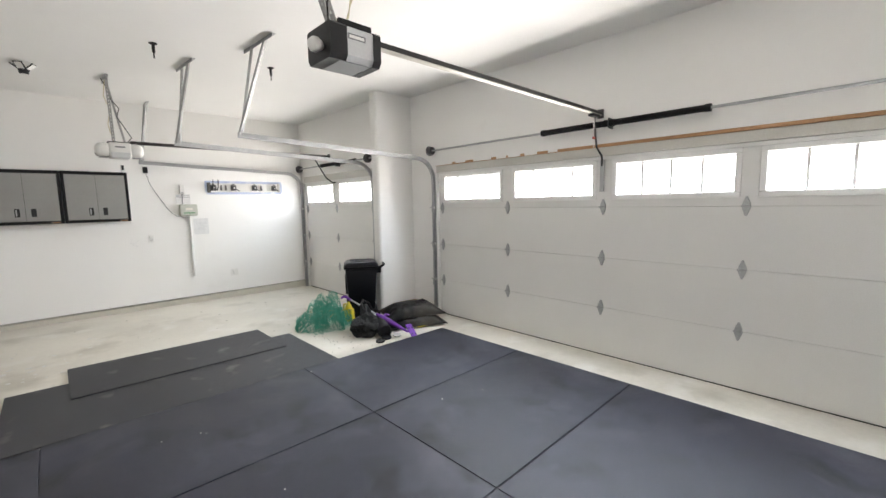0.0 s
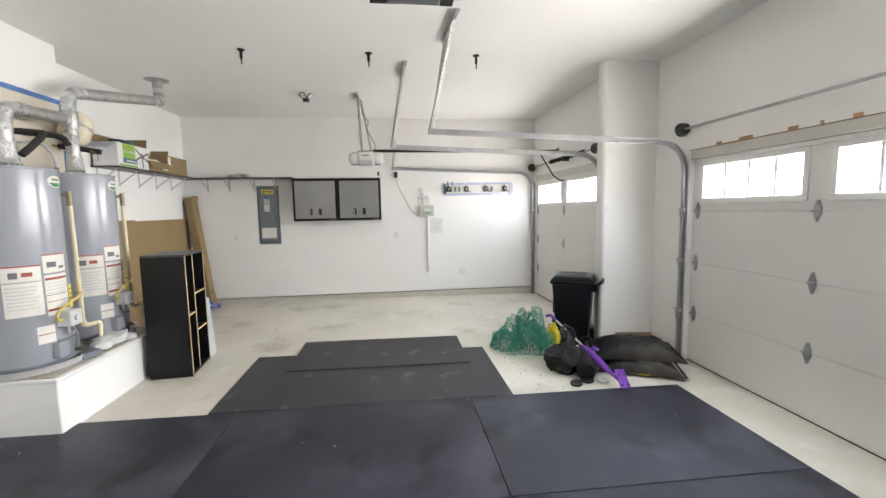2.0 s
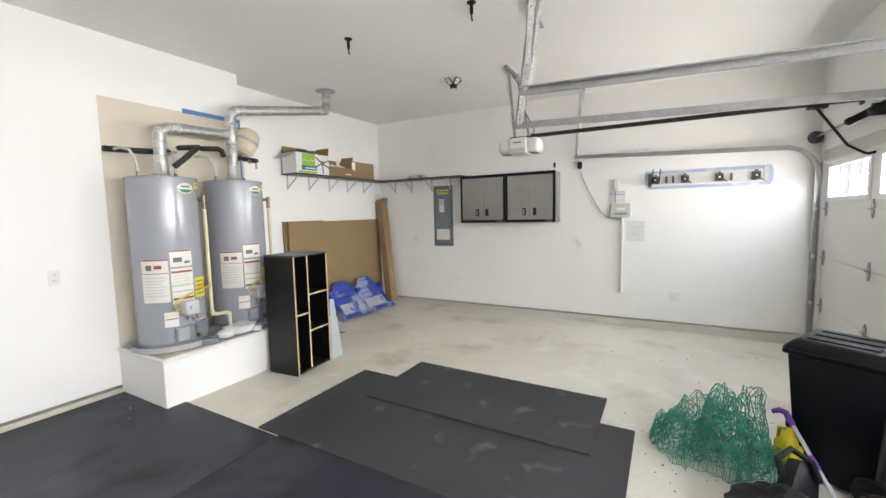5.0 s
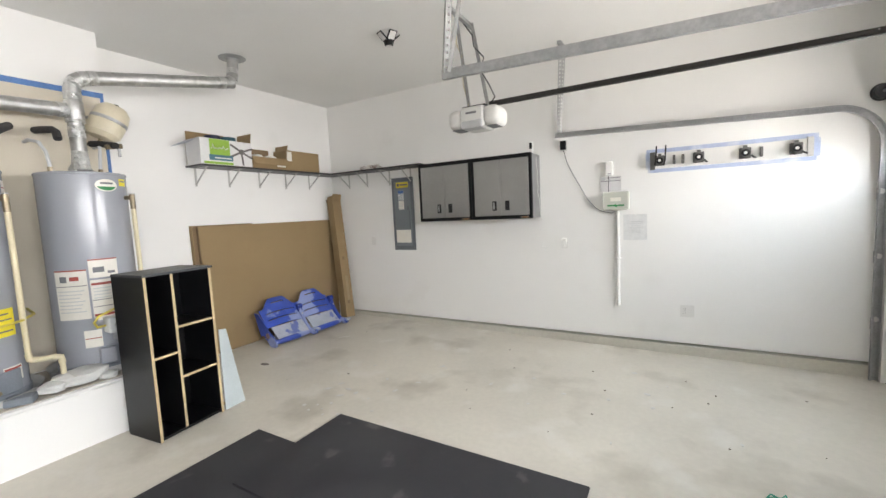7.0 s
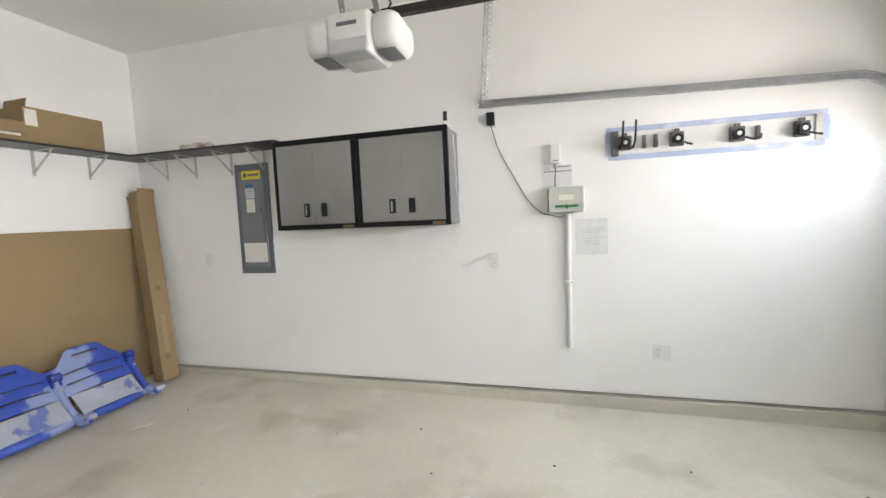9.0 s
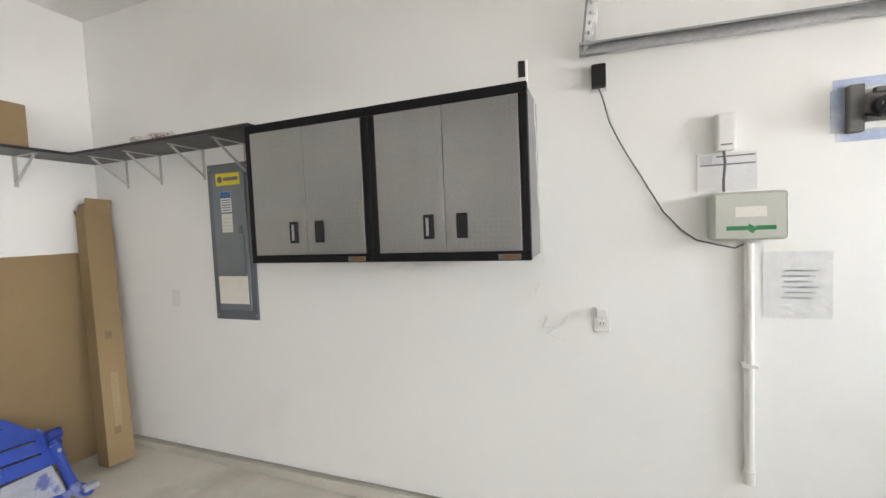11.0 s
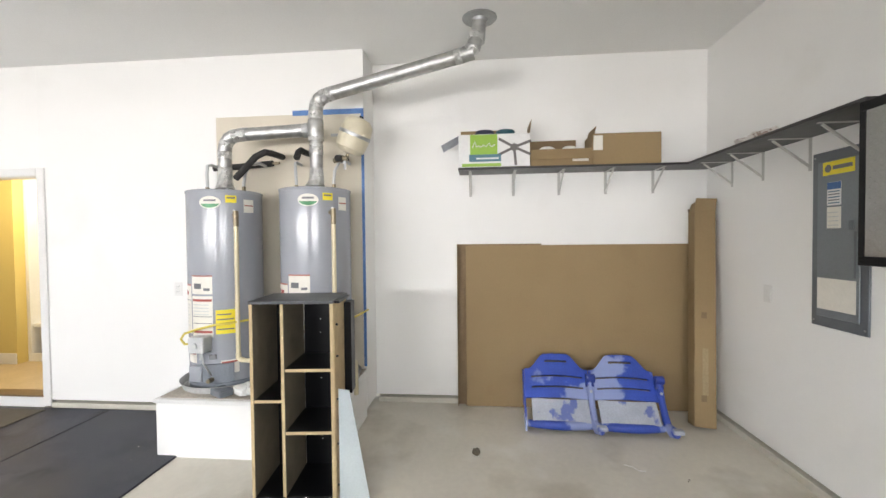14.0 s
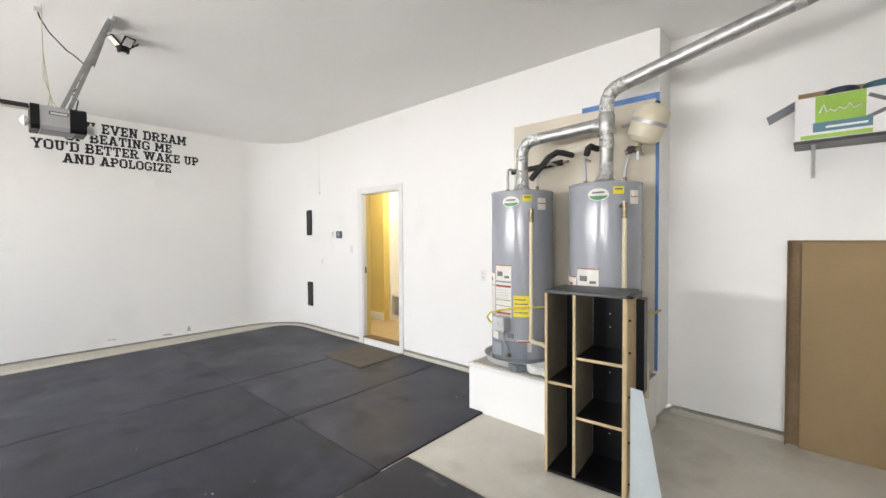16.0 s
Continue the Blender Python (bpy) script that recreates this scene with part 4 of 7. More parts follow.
# peeled tape beside the outlet
peel = thing("peeled_tape", "crumpled remains of clear tape on the white wall", "tape", m=pose(1.14, YN, 1.10))
TAPEW = mat("clear_tape_edge", (0.86, 0.86, 0.84), 0.25, vary=0.05, scale=30, bump=0.0)
for x0, z0, x1, z1 in ((-0.27, -0.055, -0.245, 0.0), (-0.245, 0.0, -0.262, 0.002), (-0.27, -0.055, -0.19, -0.045), (-0.19, -0.045, -0.145, 0.002), (-0.19, -0.045, -0.245, -0.082), (-0.245, -0.082, -0.165, -0.115), (-0.30, 0.115, -0.275, 0.165)):
    part("tape_strand", pipe([(x0, -0.002, z0), ((x0 + x1) / 2, -0.010, (z0 + z1) / 2 + 0.003), (x1, -0.002, z1)], 0.0028, 6), TAPEW, peel, smooth=True)

# ---- black bookcase without its back ----
CHIP = mat("raw_chipboard_edge", (0.55, 0.42, 0.24), 0.7, vary=0.12, scale=12, fine=140, bump=0.1)
BLAM = mat("black_laminate", (0.0055, 0.0055, 0.0068), 0.33, spec=0.32, vary=0.15, scale=4, fine=120, bump=0.02, stain=((0.025, 0.025, 0.028), 3.0, 0.6, 0.8, 0.4))
bk = thing("bookcase", "black bookcase with raw chipboard edges, standing empty", "bookcase", m=pose(-0.895, 4.232, fz(-0.9) + 0.001, 0, 0, 5.6))
BW, BD, BH, BT = 0.492, 0.37, 1.198, 0.018


def board(name, x0, y0, z0, x1, y1, z1, label=""):
    """A laminated board; its front edge, towards +x, is bare chipboard."""
    b = part(name, box(x0, y0, z0, x1 - 0.0025, y1, z1, 0.0008), BLAM, bk, label)
    part("front_edge", box(x1 - 0.0025, y0, z0, x1, y1, z1), CHIP, b)
    return b


YM = 0.182
board("side_panel", -BD, 0, 0, 0, BT, BH - BT)
board("side_panel", -BD, BW - BT, 0, 0, BW, BH - BT)
board("divider", -BD + 0.01, YM, 0.03, 0, YM + BT, BH - BT)
part("top", box(-BD, -0.004, BH - BT, 0.004, BW + 0.004, BH, 0.0015), mat("grey_laminate", (0.055, 0.057, 0.062), 0.4, vary=0.1), bk, "dark grey top board")
part("bottom", box(-BD, BT, 0.012, 0, BW - BT, 0.03, 0.001), BLAM, bk)
board("shelf", -BD + 0.01, BT, 0.592, -0.006, YM, 0.609)
for z in (0.40, 0.775):
    board("shelf", -BD + 0.01, YM + BT, z, -0.006, BW - BT, z + BT)
part("back_panel", box(-BD - 0.004, YM + 0.02, 0.02, -BD + 0.003, BW, BH - 0.02), BLAM, bk)
part("back_panel", box(-BD - 0.004, 0.0, 0.02, -BD + 0.003, YM - 0.01, BH - 0.02), BLAM, bk)
for z in (0.93, 1.02, 0.62, 0.70, 0.20, 0.30):
    part("peg_hole", rod((-BD + 0.0025, YM + 0.13, z), (-BD + 0.0045, YM + 0.13, z), 0.004, seg=8), PLATE, bk)
LINER = mat("bare_grey_board", (0.21, 0.175, 0.12), 0.7, vary=0.12, scale=9, fine=140, bump=0.08)
part("inner_liner", box(-BD + 0.01, BT, 0.032, -0.004, BT + 0.0015, BH - BT - 0.002), LINER, bk, "bare inner side")
part("inner_liner", box(-BD + 0.012, YM + BT, 0.032, -0.004, YM + BT + 0.0015, BH - BT - 0.002), LINER, bk, "bare inner side")
# bare outer side with cam studs and a black remnant
part("bare_side", box(-BD + 0.05, BW, 0.004, -0.002, BW + 0.003, BH - BT - 0.002), CHIP, bk, "bare chipboard side")
part("side_lath", box(-0.075, BW + 0.003, 0.01, -0.008, BW + 0.008, BH - 0.03, 0.002), CHIP, bk)
part("side_lath", box(-0.30, BW + 0.003, 0.004, -0.10, BW + 0.09, 0.022, 0.002), CHIP, bk)
part("top_lath", box(-0.30, BW + 0.0045, BH - 0.02, -0.02, BW + 0.035, BH - 0.004, 0.002), BLAM, bk)
part("side_remnant", box(-BD, BW + 0.0035, 0.55, -0.26, BW + 0.05, BH - 0.05, 0.002), BLAM, bk)

for z in (0.08, 0.33, 0.60, 0.86, 1.05):
    part("cam_stud", rod((-0.035, BW + 0.008, z), (-0.035, BW + 0.020, z), 0.007, seg=8), BLACKP, bk)

ACR = mat("frosted_sheet", (0.46, 0.51, 0.52), 0.35, vary=0.05, scale=5, fine=90, bump=0.02)
sheet = bmesh.new()
for x in (-0.003, 0.003):
    sheet.faces.new([sheet.verts.new((x, y, z)) for y, z in ((-0.150, 0.0), (0.03, 0.0), (-0.085, 0.66), (-0.150, 0.67))])
bmesh.ops.bridge_loops(sheet, edges=list(sheet.edges))
bmesh.ops.recalc_face_normals(sheet, faces=sheet.faces)
whole("plastic_sheet", sheet, ACR, "pale frosted plastic sheet leaning on the bookcase", "plastic sheet", m=pose(-0.965, 4.895, fz(-0.95) + 0.002, 0, 0, 4))

# ---- flattened cardboard and the tall box ----
CARD = mat("brown_cardboard", (0.272, 0.188, 0.093), 0.8, vary=0.03, scale=2.2, fine=70, bump=0.06, stain=((0.21, 0.136, 0.07), 3.0, 0.6, 0.8, 0.5))
CARDD = mat("cardboard_edge", (0.215, 0.145, 0.078), 0.85, vary=0.12, scale=6, fine=90, bump=0.15)
big = thing("cardboard_box", "large flat brown cardboard box leaning on the wall", "cardboard box", m=pose(-2.335, 5.405, fz(-2.3) + 0.002, 0, -1.6, 0))
part("front_face", box(-0.008, 0.055, 0.0, 0.0, 2.09, 1.475, 0.003), CARD, big)
part("side_face", box(-0.055, 0.048, 0.0, -0.0085, 0.055, 1.475, 0.002), CARDD, big)
part("side_face", box(-0.055, 2.083, 0.0, -0.0085, 2.09, 1.475, 0.002), CARDD, big)
part("top_face", box(-0.055, 0.056, 1.466, -0.0085, 2.082, 1.474, 0.002), CARDD, big)
thin = thing("cardboard_sheet", "thin brown cardboard sheet behind the large box", "cardboard sheet", m=pose(-2.36, 5.40, fz(-2.36) + 0.002, 0, -1.2, 0))
part("sheet", box(-0.022, -0.02, 0.0, -0.016, 0.75, 1.487, 0.002), CARDD, thin)
part("fold", box(-0.016, -0.02, 0.0, 0.035, -0.014, 1.482, 0.002), CARD, thin)

top_c, base_c = Vector((-2.315, 7.495, 1.84)), Vector((-2.045, 7.365, 0.012))
ax = (top_c - base_c).normalized()
ux = Vector((1.0, -0.1, 0)).normalized()
ux = (ux - ax * ux.dot(ax)).normalized()
uy = ax.cross(ux)
mm = Matrix((ux, uy, ax)).transposed().to_4x4()
mm.translation = base_c
tall = thing("tall_carton", "tall narrow brown carton with its end flaps open", "cardboard box", m=mm)
L_ = (top_c - base_c).length - 0.1
hw, hd = 0.065, 0.08
part("face", box(-hw, -hd, 0.0, hw, -hd + 0.005, L_, 0.001), CARD, tall)
part("face", box(-hw, hd - 0.005, 0.0, hw, hd, L_, 0.001), CARD, tall)
part("face", box(-hw, -hd + 0.0051, 0.0, -hw + 0.005, hd - 0.0051, L_, 0.001), CARDD, tall)
part("face", box(hw - 0.005, -hd + 0.0051, 0.0, hw, hd - 0.0051, L_, 0.001), CARD, tall)
part("flap", moved(box(-hw, -0.002, 0, hw, 0.002, 0.09), pose(0, -hd + 0.003, L_, -14)), CARD, tall)
part("flap", moved(box(-0.002, -hd, 0, 0.002, hd, 0.11), pose(hw - 0.003, 0, L_, 0, 16)), CARD, tall)
part("flap", moved(box(-0.002, -hd, 0, 0.002, hd, 0.05), pose(-hw + 0.003, 0, L_, 0, -20)), CARDD, tall)
CLEAR = mat("packing_tape", (0.36, 0.275, 0.165), 0.15, vary=0.1, bump=0.05)
part("packing_tape", box(hw, -0.022, 0.25, hw + 0.001, 0.022, 0.62), CLEAR, tall)
for z in (0.20, 0.86):
    part("printed_mark", box(hw + 0.0002, -0.03, z, hw + 0.001, 0.01, z + 0.05), CARDD, tall)

# ---- pair of blue stadium seats ----
BLUE = mat("scuffed_blue_plastic", (0.032, 0.075, 0.40), 0.42, vary=0.14, scale=6, fine=90, bump=0.06, stain=((0.33, 0.38, 0.56), 2.6, 0.54, 0.58, 0.7))
BLUED = mat("blue_plastic", (0.02, 0.045, 0.27), 0.42, vary=0.14, scale=6, fine=90, bump=0.05, stain=((0.45, 0.48, 0.58), 7.0, 0.64, 0.70, 0.6))
PALE = mat("worn_pale_plastic", (0.42, 0.44, 0.50), 0.6, vary=0.12, scale=8, fine=90, bump=0.08, stain=((0.06, 0.10, 0.38), 5.0, 0.58, 0.62, 0.8))
seats = thing("stadium_seats", "pair of scuffed blue plastic stadium seats on the floor", "stadium seats", m=pose(-1.985, 6.05, fz(-2.0) + 0.002, 0, 0, -2) @ Matrix.Diagonal((0.95, 0.91, 1.06, 1.0)))


def seat_back(y0, y1, slits):
    """A bowed seat back in one piece: a rounded top and three long slits cut through it."""
    b = bmesh.new()
    lo, hi = Vector((-0.03, 0, 0.205)), Vector((-0.265, 0, 0.475))
    nu = 40
    vs = [0.0, 0.10, 0.22, 0.26, 0.36, 0.46, 0.50, 0.62, 0.72, 0.80, 0.85, 0.93, 1.0]
    rows = []
    for v in vs:
        row = []
        for i in range(nu + 1):
            u = i / nu
            s = math.sin(math.pi * u)
            k = min(1.0, max(0.0, (min(u, 1 - u) - 0.06) / 0.26))
            crest = 0.68 + 0.32 * k * k * (3 - 2 * k)
            t = v if v <= 0.62 else 0.62 + (v - 0.62) / 0.38 * (crest - 0.62)
            p = lo.lerp(hi, t)
            bow = 0.055 * s - 0.020 * (1 - v) * s
            row.append(b.verts.new((p.x + bow * 0.75, y0 + (y1 - y0) * u, p.z + bow * 0.62)))
        rows.append(row)
    for j in range(len(vs) - 1):
        for i in range(nu):
            u = (i + 0.5) / nu
            if any(abs(vs[j] - v0) < 1e-6 and r[0] < u < r[1] for v0, r in slits):
                continue
            b.faces.new((rows[j][i], rows[j][i + 1], rows[j + 1][i + 1], rows[j + 1][i]))
    bmesh.ops.recalc_face_normals(b, faces=b.faces)
    bmesh.ops.solidify(b, geom=list(b.faces), thickness=0.014)
    return b


def seat_strip(y0, y1, lo, hi, bow, th=0.012, n=16):
    """A bowed strip between two edges given as (x, z)."""
    b = bmesh.new()
    rows = []
    for i in range(n + 1):
        u = i / n
        k = bow * math.sin(math.pi * u)
        y = y0 + (y1 - y0) * u
        rows.append([b.verts.new(p) for p in ((lo[0] + k, y, lo[1]), (lo[0] + k + 0.004, y, lo[1] + th), (hi[0] + k * 0.5, y, hi[1] + th), (hi[0] + k * 0.5, y, hi[1]))])
    for p, q in zip(rows, rows[1:]):
        for k in range(4):
            b.faces.new((p[k], p[(k + 1) % 4], q[(k + 1) % 4], q[k]))
    b.faces.new(rows[0])
    b.faces.new(rows[-1])
    return b


SLITS = ((0.22, (0.09, 0.91)), (0.46, (0.09, 0.91)), (0.80, (0.33, 0.67)))
DEEP = mat("shadow_blue_plastic", (0.006, 0.008, 0.03), 0.7)
for k, (y0, y1) in enumerate(((-0.10, 0.475), (0.48, 1.05))):
    back = part("backrest", seat_back(y0, y1, SLITS), BLUE, seats, "bowed blue slatted backrest", smooth=False)
    # near-black bars added behind the slits to paint the shade seen through them
    part("back_rib", pipe([(-0.10, y0 + 0.08, 0.235), (-0.09, (y0 + y1) / 2, 0.25), (-0.10, y1 - 0.08, 0.235)], 0.020, 8), DEEP, back, smooth=True)
    part("back_rib", pipe([(-0.175, y0 + 0.10, 0.31), (-0.165, (y0 + y1) / 2, 0.325), (-0.175, y1 - 0.10, 0.31)], 0.018, 8), DEEP, back, smooth=True)
    pan = part("seat_pan", seat_strip(y0 + 0.05, y1 - 0.03, (0.105, 0.070), (-0.030, 0.195), 0.030), PALE, seats, "pale worn folded seat pan", smooth=True)
    part("front_roll", pipe([(0.085 + 0.055 * math.sin(math.pi * i / 12), y0 + 0.01 + (y1 - y0 - 0.02) * i / 12, 0.052 + 0.012 * math.sin(math.pi * i / 12)) for i in range(13)], [0.027 + 0.006 * math.sin(math.pi * i / 12) for i in range(13)], 12), BLUE, pan, smooth=True)
for i, y in enumerate((0.478, 1.075)):
    arm = part("armrest", moved(taper(0.045, 0.040, 0.035, 0.030, 0.0, 0.085, 0.016), pose(-0.10, y, 0.27, 0, -38, 0)), BLUED, seats, smooth=True)
    part("knob", rod((-0.12, y - 0.03, 0.345), (-0.12, y + 0.045, 0.345), 0.034, seg=16), BLUED, arm)
    part("bracket", pipe([(-0.11, y, 0.30), (-0.04, y, 0.21), (0.02, y, 0.13), (0.08, y, 0.07), (0.15, y + 0.01, 0.055), (0.20, y + 0.03, 0.06)], [0.036, 0.028, 0.030, 0.034, 0.042, 0.030], 10), BLUE, arm, smooth=True)
    part("worn_tip", box(0.165, y - 0.01, 0.062, 0.225, y + 0.075, 0.095, 0.010, seg=2), PALE, arm)
    part("bolt", rod((-0.052, y, 0.262), (-0.042, y, 0.268), 0.012, seg=8), GALV, arm)
shield = bmesh.new()
outline = ((-0.27, 0.36), (-0.20, 0.36), (0.02, 0.17), (0.11, 0.10), (0.15, 0.02), (0.11, 0.0), (0.02, 0.0), (-0.10, 0.12), (-0.16, 0.10), (-0.20, 0.20))
lo_v = [shield.verts.new((x, -0.115, z)) for x, z in outline]
hi_v = [shield.verts.new((x, -0.101, z)) for x, z in outline]
for i in range(len(outline)):
    j = (i + 1) % len(outline)
    shield.faces.new((lo_v[i], lo_v[j], hi_v[j], hi_v[i]))
shield.faces.new(lo_v)
shield.faces.new(hi_v)
bmesh.ops.recalc_face_normals(shield, faces=shield.faces)
end = part("end_shield", shield, BLUE, seats)
part("badge", rod((-0.02, -0.1185, 0.12), (-0.02, -0.1152, 0.12), 0.035, seg=20), mat("faded_badge", (0.40, 0.26, 0.20), 0.6, vary=0.5, scale=40, fine=90), end, "round faded badge")

# ---- L-shaped wall shelf ----
SHELFB = mat("black_shelf_board", (0.025, 0.024, 0.024), 0.4, vary=0.1, scale=5, fine=90, bump=0.03)
BRKT = mat("grey_white_bracket", (0.52, 0.51, 0.48), 0.45, vary=0.06, scale=8, bump=0.02)
shelf = thing("wall_shelf", "black L-shaped wall shelf on white brackets", "shelf", m=pose(0, 0, 0))
ZS = 2.148
part("shelf_board", box(XN + 0.001, 5.41, ZS - 0.018, XN + 0.30, YN - 0.001, ZS, 0.003), SHELFB, shelf)
part("shelf_board", box(XN + 0.302, YN - 0.31, ZS - 0.018, -0.588, YN - 0.001, ZS, 0.003), SHELFB, shelf)


def bracket(m):
    """A pressed shelf bracket; the wall is x = 0, the shelf runs out along +x."""
    b = box(0.001, -0.012, -0.20, 0.005, 0.012, -0.001, 0.001)
    box(0.0051, -0.012, -0.005, 0.24, 0.012, -0.001, 0.001, bm=b)
    d = box(0, -0.007, -0.006, math.hypot(0.215, 0.163), 0.007, 0.006, 0.002)
    moved(d, pose(0.005, 0, -0.175, 0, -math.degrees(math.atan2(0.163, 0.215)), 0))
    me = bpy.data.meshes.new("tmp")
    d.to_mesh(me)
    d.free()
    b.from_mesh(me)
    bpy.data.meshes.remove(me)
    ob = part("bracket", b, BRKT, shelf)
    ob.matrix_basis = m


for y in (5.51, 5.90, 6.31, 6.72, 7.13):
    bracket(pose(XN, y, ZS - 0.018))
for x in (-2.05, -1.70, -1.29, -0.93):
    bracket(pose(x, YN, ZS - 0.018, 0, 0, -90))

# things on the shelf
WHITEP = mat("printed_white_card", (0.74, 0.73, 0.72), 0.4, vary=0.04, scale=8, bump=0.0)
LIME = mat("lime_print", (0.27, 0.45, 0.05), 0.4, vary=0.05, bump=0.0)
TEAL = mat("teal_print", (0.06, 0.16, 0.22), 0.4, vary=0.05, bump=0.0)
FANP = mat("fan_print", (0.13, 0.115, 0.11), 0.4, vary=0.1, bump=0.0)


def open_carton(name, label, m, w, d, h, outer, inner):
    """An open-topped carton: width along y, front towards +x."""
    c = thing(name, label, "cardboard box", m=m)
    part("front", box(d - 0.004, 0, 0, d, w, h, 0.001), outer, c)
    part("back", box(0, 0, 0, 0.004, w, h, 0.001), inner, c)
    part("side", box(0.0041, 0, 0, d - 0.0041, 0.004, h, 0.001), outer, c)
    part("side", box(0.0041, w - 0.004, 0, d - 0.0041, w, h, 0.001), outer, c)
    part("base", box(0.0041, 0.0041, 0, d - 0.0041, w - 0.0041, 0.004), inner, c)
    return c


fan = open_carton("fan_carton", "open white and green ceiling fan carton", pose(XN + 0.03, 5.415, ZS + 0.001), 0.60, 0.275, 0.275, WHITEP, CARD)
D = 0.275
part("green_panel", box(D, 0.10, 0.10, D + 0.001, 0.33, 0.272), LIME, fan)
part("green_strip", box(D, 0.03, 0.004, D + 0.001, 0.36, 0.03), LIME, fan)
part("teal_panel", box(D, 0.09, 0.045, D + 0.0016, 0.36, 0.105), TEAL, fan)
part("white_script_bar", moved(pipe([(0, 0.12, 0.165), (0, 0.14, 0.215), (0, 0.155, 0.165), (0, 0.17, 0.18), (0, 0.19, 0.165), (0, 0.21, 0.185), (0, 0.235, 0.17), (0, 0.26, 0.20), (0, 0.275, 0.168), (0, 0.31, 0.185)], 0.005, 6), pose(D + 0.001, 0, 0)), WHITEP, fan)
hub = part("fan_picture", rod((D, 0.47, 0.16), (D + 0.0015, 0.47, 0.16), 0.032, seg=18), FANP, fan, "printed picture of a ceiling fan")
for a in (20, 150, 205, 275, 335):
    bl = box(0.0, 0.03, -0.011, 0.0012, 0.15, 0.011)
    moved(bl, pose(D + 0.0002, 0.47, 0.16, a, 0, 0))
    part("blade_picture", bl, FANP, hub)
part("small_print", box(D + 0.0016, 0.15, 0.065, D + 0.0022, 0.34, 0.078), WHITEP, fan)
part("flap", moved(box(-0.13, -0.003, 0, 0.13, 0.0, 0.17, 0.001), pose(0.135, 0.0, 0.272, 118, 0, 0)), PALE, fan, "grey flap hanging out")
part("flap", moved(box(-0.13, 0, 0, 0.13, 0.003, 0.12, 0.001), pose(0.135, 0.598, 0.272, -8, 0, 0)), CARD, fan)
part("flap", box(0.0, 0.01, 0.275, 0.003, 0.44, 0.375, 0.001), CARD, fan)
for y, c, lab in ((5.64, (0.012, 0.016, 0.045), "navy blue roll standing in the open carton"), (5.82, (0.02, 0.10, 0.13), "teal roll standing in the open carton")):
    rl = thing("roll", lab, "roll", m=pose(XN + 0.17, y, ZS + 0.006), group="rolls in the carton")
    part("cylinder", lathe([(0.078, 0.0), (0.082, 0.006), (0.082, 0.318), (0.076, 0.325), (0.03, 0.325), (0.028, 0.30)], 28), mat("roll_cover", c, 0.45, vary=0.1), rl, smooth=True)
box2 = open_carton("brown_carton", "open brown carton with white bowls inside", pose(XN + 0.03, 6.025, ZS + 0.001), 0.50, 0.27, 0.135, CARD, CARD)
part("flap", moved(box(-0.003, 0.0, 0, 0.0, 0.5, 0.10, 0.001), pose(0.27, 0, 0.13, 0, 152, 0)), CARD, box2)
part("flap", box(0.0, 0.0, 0.135, 0.003, 0.43, 0.265, 0.001), CARDD, box2)
part("flap", moved(box(-0.12, 0, 0, 0.12, 0.003, 0.19, 0.001), pose(0.135, 0.496, 0.133, -12, 0, 0)), CARD, box2)
part("paper_label", box(0.2702, 0.34, 0.030, 0.2712, 0.47, 0.05), PAPER, box2)
for y in (0.15, 0.34):
    bw = thing("white_bowl", "upturned white bowl inside the brown carton", "bowl", m=pose(XN + 0.175, 6.025 + y, ZS + 0.006), group="white bowls")
    part("shell", lathe([(0.085, 0.0), (0.088, 0.11), (0.075, 0.15), (0.045, 0.17), (0.01, 0.175)], 28), PLATE, bw, smooth=True)
box3 = thing("long_carton", "plain brown carton lying on the wall shelf", "cardboard box", m=pose(XN + 0.03, 6.53, ZS + 0.001))
part("body", box(0, 0, 0, 0.25, 0.555, 0.258, 0.004), CARD, box3)
part("white_label", box(0.2502, 0.01, 0.12, 0.252, 0.085, 0.24), PAPER, box3)
part("seam", box(0.05, 0.002, 0.2582, 0.20, 0.55, 0.259), CLEAR, box3)
bag = bmesh.new()
bmesh.ops.create_icosphere(bag, subdivisions=3, radius=1.0)
for v in bag.verts:
    n_ = noise.noise(v.co * 1.8) * 0.35
    v.co = Vector((v.co.x * 0.17 * (1 + n_), v.co.y * 0.08 * (1 + n_), max(0.0, (v.co.z + 0.4) * 0.05 * (1 + n_ * 1.5))))
whole("crumpled_wrapper", bag, mat("printed_wrapper", (0.62, 0.58, 0.54), 0.35, vary=0.1, scale=14, stain=((0.18, 0.10, 0.08), 16, 0.56, 0.6, 0.8)), "crumpled pale printed wrapper on the black shelf", "wrapper", m=pose(-1.47, YN - 0.17, ZS + 0.001, 0, 0, 12), smooth=True)

# ---- steel wall cabinets ----
TREAD = mat("silver_tread_steel", (0.35, 0.345, 0.335), 0.33, 0.9, vary=0.07, scale=3, fine=120, bump=0.02)
CSIDE = mat("grey_steel_side", (0.30, 0.30, 0.30), 0.4, 0.7, vary=0.06, scale=3, fine=120, bump=0.02)


